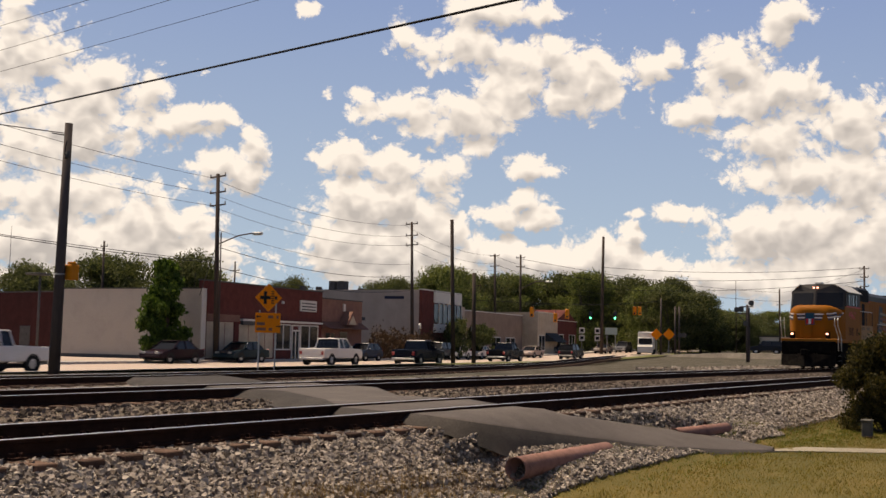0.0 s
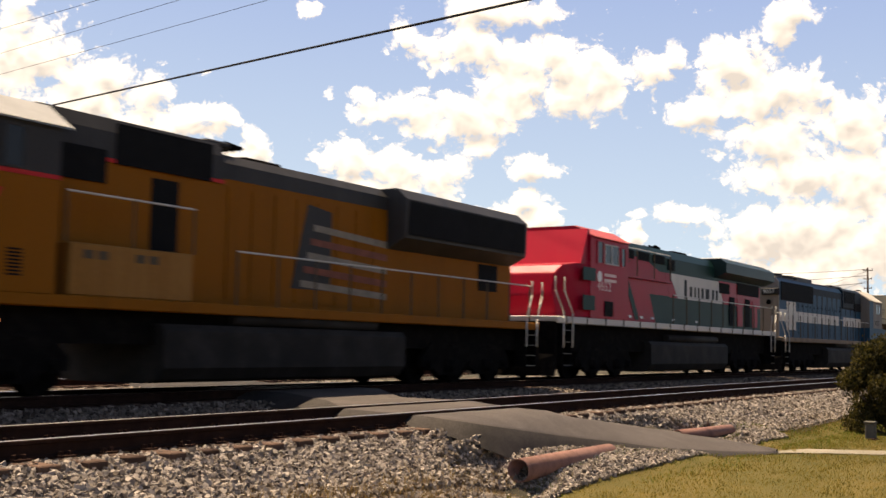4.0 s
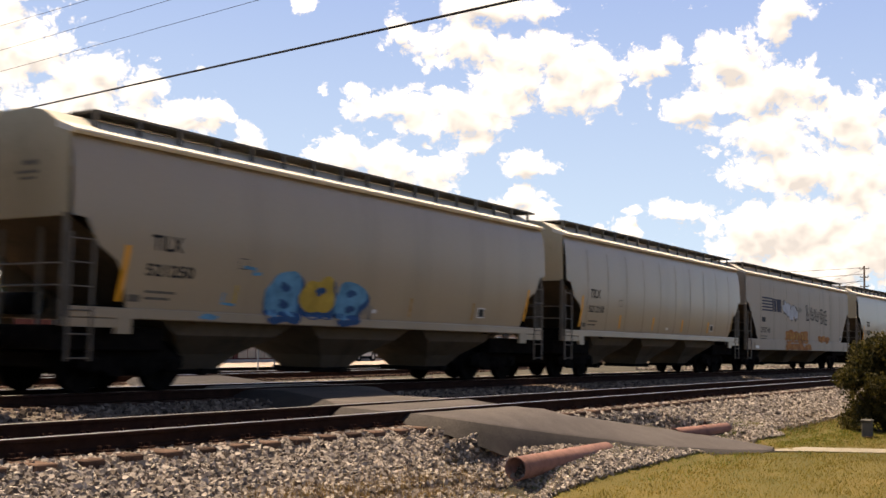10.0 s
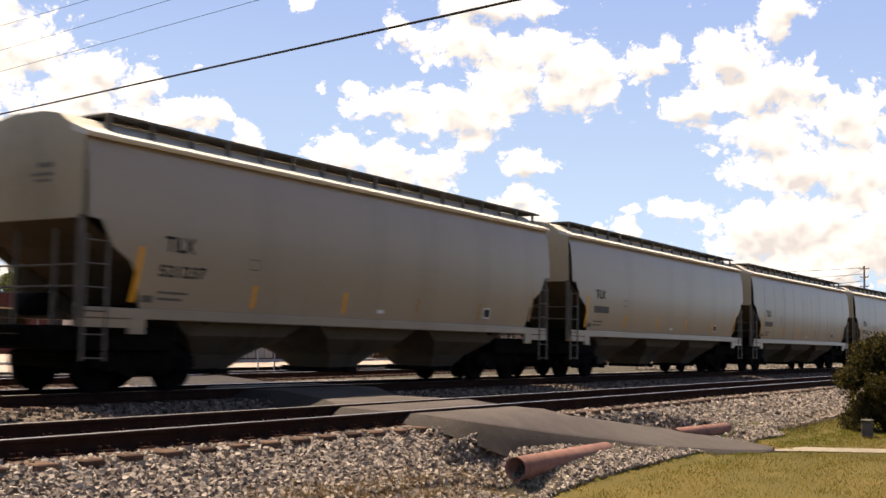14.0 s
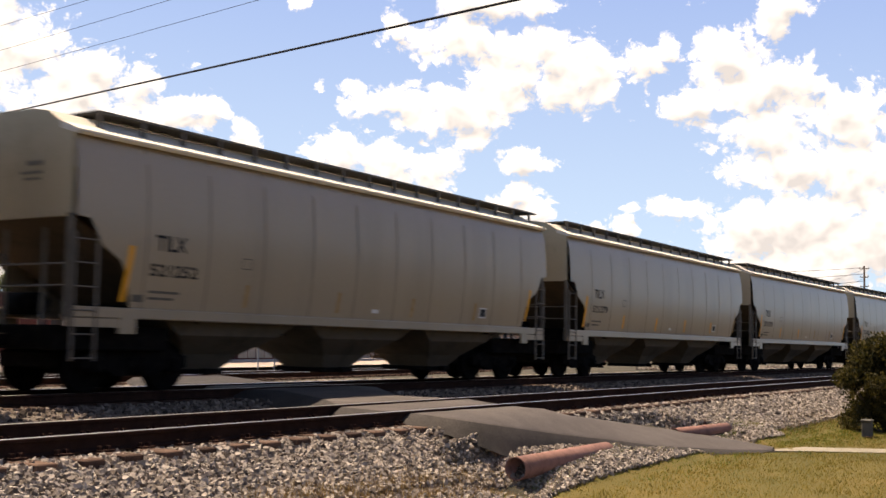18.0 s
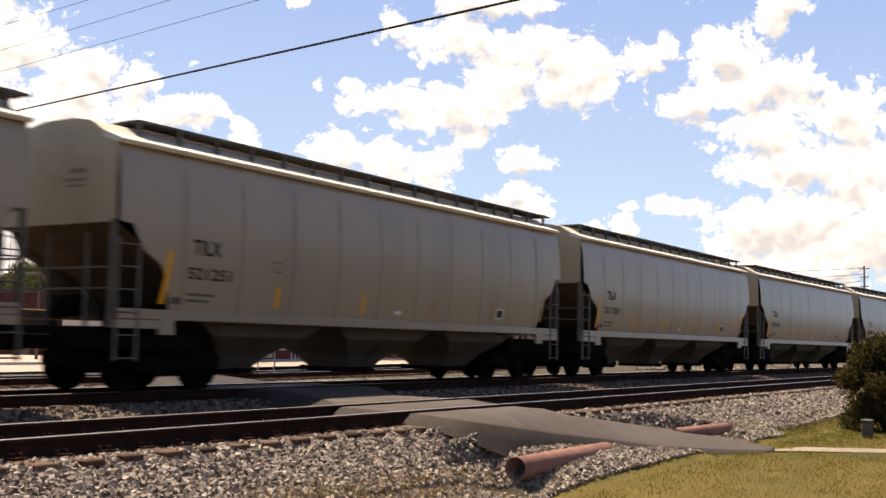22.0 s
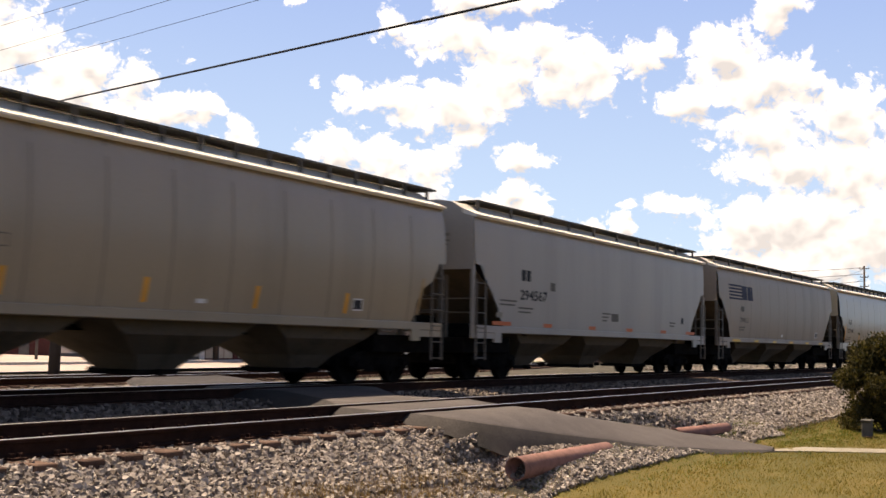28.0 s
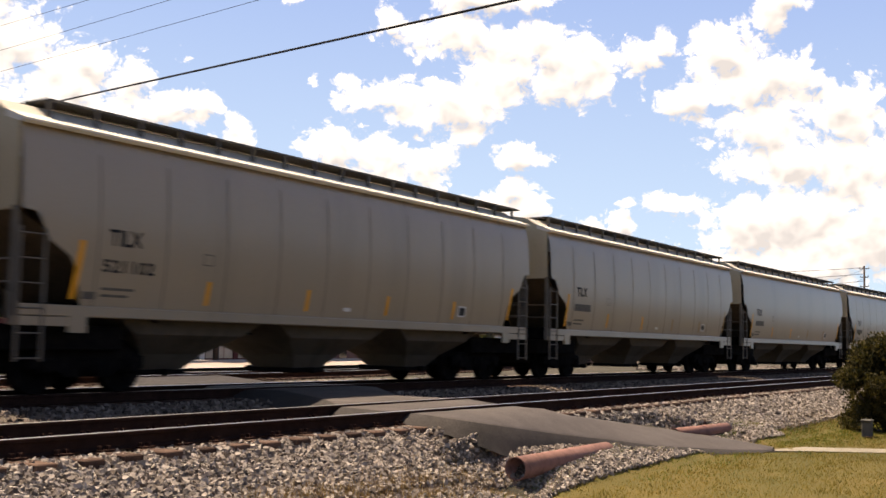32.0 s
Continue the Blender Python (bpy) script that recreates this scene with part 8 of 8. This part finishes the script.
def vehicle(name, label, category, colour, body, cabin, length, width, wheelbase, group="street traffic", tail=True):
    """A road vehicle facing -x: body and cabin are side outlines in x and z."""
    t = thing(name, label, category, group)
    m = paint("car_paint", colour, 0.25, vary=0.08, scale=1, fine=30, bump=0.0)
    hw = width / 2
    bm = B()
    prism(bm, body, -hw, hw)
    bmesh.ops.bevel(bm, geom=list(bm.edges), offset=0.06, segments=2, affect="EDGES", profile=0.5)
    part("body", bm, m, t)
    bm = B()
    rows = [[bm.verts.new((x, s * (hw - 0.06 - 0.16 * (z - cabin[0][1]) / 0.6), z)) for x, z in cabin] for s in (-1, 1)]
    bm.faces.new(rows[0]), bm.faces.new(rows[1][::-1])
    for i in range(len(cabin)):
        bm.faces.new((rows[0][i], rows[1][i], rows[1][(i + 1) % len(cabin)], rows[0][(i + 1) % len(cabin)]))
    part("window_glass", bm, M_GLASS, t)
    zt = max(z for x, z in cabin)
    xs = [x for x, z in cabin if z > zt - 0.05]
    bm = B()
    box(bm, min(xs) - 0.08, max(xs) + 0.08, -(hw - 0.2), hw - 0.2, zt - 0.02, zt + 0.05, 0.03)
    part("roof", bm, m, t)
    z0 = cabin[0][1]
    for x in (cabin[0][0], (min(xs) + max(xs)) / 2, cabin[-1][0]):
        for s in (-1, 1):
            xt = min(max(x, min(xs)), max(xs))
            part("pillar", rod(B(), (x, s * (hw - 0.05), z0), (xt, s * (hw - 0.2), zt), 0.045, 6), m, t)
    r = 0.33 if zt < 1.6 else 0.37
    for x in (length * 0.5 - wheelbase / 2 - 0.05, length * 0.5 + wheelbase / 2 - 0.05):
        for s in (-1, 1):
            wheel_part(t, x, s * (hw - 0.1), r)
            part("wheel_arch", ring(B(), (x, s * (hw - 0.02), r), (0, 1, 0), r * 1.02, r * 1.2, 0.03, 18), M_TYRE, t)
    for s in (-1, 1):
        part("headlight", box(B(), -0.02, 0.06, s * (hw - 0.35) - 0.16, s * (hw - 0.35) + 0.16, 0.62, 0.76, 0.02), M_GALV, t)
        part("tail_light", box(B(), length - 0.05, length + 0.02, s * (hw - 0.16) - 0.1, s * (hw - 0.16) + 0.1, 0.7, 0.95, 0.02), M_REDLAMP, t)
        part("mirror", box(B(), cabin[0][0] + 0.25, cabin[0][0] + 0.4, s * (hw + 0.02) - 0.08, s * (hw + 0.02) + 0.08, z0 + 0.02, z0 + 0.16, 0.02), m, t)
    part("bumper", box(B(), -0.06, 0.1, -hw + 0.1, hw - 0.1, 0.36, 0.52, 0.03), M_GALV if zt > 1.6 else m, t)
    part("bumper", box(B(), length - 0.1, length + 0.06, -hw + 0.1, hw - 0.1, 0.36, 0.52, 0.03), M_GALV if zt > 1.6 else m, t)
    part("underbody", box(B(), 0.4, length - 0.4, -hw + 0.2, hw - 0.2, 0.2, 0.36), M_TYRE, t)
    return t


SEDAN = ([(0, 0.35), (0.0, 0.62), (0.35, 0.78), (1.25, 0.9), (3.75, 0.95), (4.55, 0.9), (4.62, 0.6), (4.6, 0.35)], [(1.2, 0.9), (2.0, 1.38), (3.2, 1.42), (3.95, 0.94)], 4.62, 1.75, 2.65)
SUV = ([(0, 0.4), (0.0, 0.8), (0.3, 0.98), (1.2, 1.08), (4.3, 1.12), (4.5, 0.9), (4.48, 0.4)], [(1.15, 1.06), (1.75, 1.66), (4.0, 1.7), (4.42, 1.1)], 4.5, 1.82, 2.65)
PICKUP = ([(0, 0.45), (0.0, 0.95), (0.2, 1.08), (1.55, 1.15), (3.3, 1.15), (3.32, 1.12), (5.45, 1.12), (5.5, 0.5)], [(1.5, 1.14), (2.1, 1.74), (3.2, 1.78), (3.35, 1.14)], 5.5, 1.98, 3.5)
HATCH = ([(0, 0.35), (0.0, 0.65), (0.3, 0.82), (1.1, 0.95), (3.9, 1.0), (4.15, 0.8), (4.15, 0.35)], [(1.0, 0.93), (1.7, 1.42), (3.4, 1.45), (4.0, 0.98)], 4.15, 1.7, 2.5)
FAR_LANE, NEAR_LANE = 53.9, 46.8
# vehicle, place along the street at 0 s, metres a second (to the left: negative)
TRAFFIC = []
for name, label, cat, col, shape, lane, x0, v in (
        ("sedan", "dark maroon sedan driving along the street", "car", (0.018, 0.007, 0.011), SEDAN, FAR_LANE, 51.6, -14.5),
        ("sedan", "dusty blue-grey sedan driving along the street", "car", (0.012, 0.026, 0.034), SEDAN, FAR_LANE, 59.5, -11.7),
        ("hatchback", "dark blue hatchback driving along the street", "car", (0.02, 0.03, 0.055), HATCH, FAR_LANE, 78.3, -12.0),
        ("sport_utility_vehicle", "slate blue sport utility vehicle on the street", "car", (0.025, 0.035, 0.045), SUV, FAR_LANE, 94.2, -12.6),
        ("sedan", "pale silver sedan on the street", "car", (0.5, 0.46, 0.42), SEDAN, FAR_LANE, 105.5, -5.7),
        ("sedan", "white sedan on the street", "car", (0.62, 0.6, 0.57), SEDAN, FAR_LANE, 99.0, -5.7),
        ("hatchback", "bright red hatchback on the street", "car", (0.5, 0.02, 0.03), HATCH, FAR_LANE, 230.0, -13.2),
        ("sport_utility_vehicle", "pale grey sport utility vehicle on the street", "car", (0.42, 0.42, 0.41), SUV, FAR_LANE, 197.0, -12.0),
        ("sedan", "white sedan following far behind on the street", "car", (0.6, 0.58, 0.56), SEDAN, FAR_LANE, 405.0, -11.4),
        ("pickup_truck", "white extended-cab pickup truck on the street", "pickup truck", (0.62, 0.58, 0.53), PICKUP, NEAR_LANE, 61.0, 14.8),
        ("pickup_truck", "dark blue pickup truck with dusty flanks on the street", "pickup truck", (0.006, 0.007, 0.012), PICKUP, NEAR_LANE - 2.4, 70.6, 13.0),
        ("pickup_truck", "black pickup truck further along the street", "pickup truck", (0.007, 0.007, 0.008), PICKUP, NEAR_LANE, 95.8, 12.7),
        ("pickup_truck", "white pickup truck leaving the forecourt side", "pickup truck", (0.62, 0.6, 0.58), PICKUP, NEAR_LANE - 1.0, 29.6, -14.0),
        ("sport_utility_vehicle", "black sport utility vehicle far along the street", "car", (0.015, 0.017, 0.02), SUV, NEAR_LANE, 118.0, 10.0)):
    TRAFFIC.append((vehicle(name, label, cat, col, *shape), lane, x0, v, shape[2]))
for x, y, turn, col, shape, lab in ((150.2, 45.3, -78, (0.015, 0.018, 0.025), SUV, "black sport utility vehicle waiting at the grade crossing"), (141.0, 70.6, 9, (0.03, 0.04, 0.06), SUV, "dark car parked before the cream shop"),
                                    (150.0, 67.4, 9, (0.2, 0.16, 0.14), SEDAN, "taupe sedan parked at the kerb"), (118.0, 62.6, 9, (0.35, 0.26, 0.22), SEDAN, "pale tan car parked before the store"), (160, 68.4, 9, (0.1, 0.1, 0.11), SUV, "grey car far along the street")):
    v_ob = vehicle("parked_car", lab, "car", col, *shape, group="parked cars")
    v_ob.matrix_basis = pose(x, y, 0.45 if y < 46 else ROAD_Z + rise(x), 0, 0, turn)

# ---------------------------------------------------------------- everything that moves


def run(t):
    """How far the train has come after t seconds."""
    k = t / 10
    return 13.08844 * t + 10 * (0.5586426 * k ** 2 - 0.2486751 * k ** 3 + 0.02905017 * k ** 4) - 2.4 * max(0.0, 1 - t / 4.5) ** 1.5


def on_track(s, length):
    """The pose of a vehicle whose leading end is at s: both its trucks stay on the line."""
    a, b = s + 2.6, s + length - 2.6
    ya, yb = train_line(a)[0], train_line(b)[0]
    turn = math.atan2(yb - ya, b - a)
    return pose(s, ya - 2.6 * (yb - ya) / (b - a), 0, 0, 0, math.degrees(turn))


def motions():
    times = [i * 1.0 for i in range(33)]
    for s0, w in WAGONS + LOCOS:
        walk(w, [(t, on_track(s0 - run(t), 17.9)) for t in times])
    for car, lane, x0, v, length in TRAFFIC:
        face = FRONT_TURN if v < 0 else FRONT_TURN + 180
        rows = []
        for t in times:
            x = min(x0 + v * t, 415.0)
            rows.append((t, pose(x, road_y(x, lane), ROAD_Z + rise(x), 0, 0, face) @ Matrix.Translation((-length / 2, 0, 0))))
        walk(car, rows)
    # the clouds drift to the left and up, and come a little nearer
    ahead = AXES.to_3x3() @ Vector((0.25, -0.05, -1))

    def drift(t):
        k = (t - 13) / 32
        turn = AXES @ pose(0, 0, 0, math.degrees(0.0083 * k), math.degrees(0.0072 * k), 0) @ AXES.inverted()
        return Matrix.Translation(Vector(EYE) - ahead * 45 * k) @ turn
    walk(clouds, [(0, drift(0)), (16, drift(16)), (32, drift(32))])
    # wheels: one turn every 2.87 m; those on the same axle place share their keys
    step = 1 / 30
    places = {}
    for ob in scene.objects:
        if ob.name.startswith("wheelset"):
            places.setdefault(round(ob.matrix_basis.translation.x, 3), []).append(ob)
    for a, wheels in places.items():
        first = wheels[0]
        walk(first, [(i * step, Matrix.Translation((a, 0, WHEEL_R)) @ Matrix.Rotation(-run(i * step) / WHEEL_R, 4, "Y")) for i in range(int(32 / step) + 1)])
        data = first.animation_data
        for w in wheels[1:]:
            w.rotation_mode = "QUATERNION"
            w.animation_data_create()
            w.animation_data.action, w.animation_data.action_slot = data.action, data.action_slot


motions()
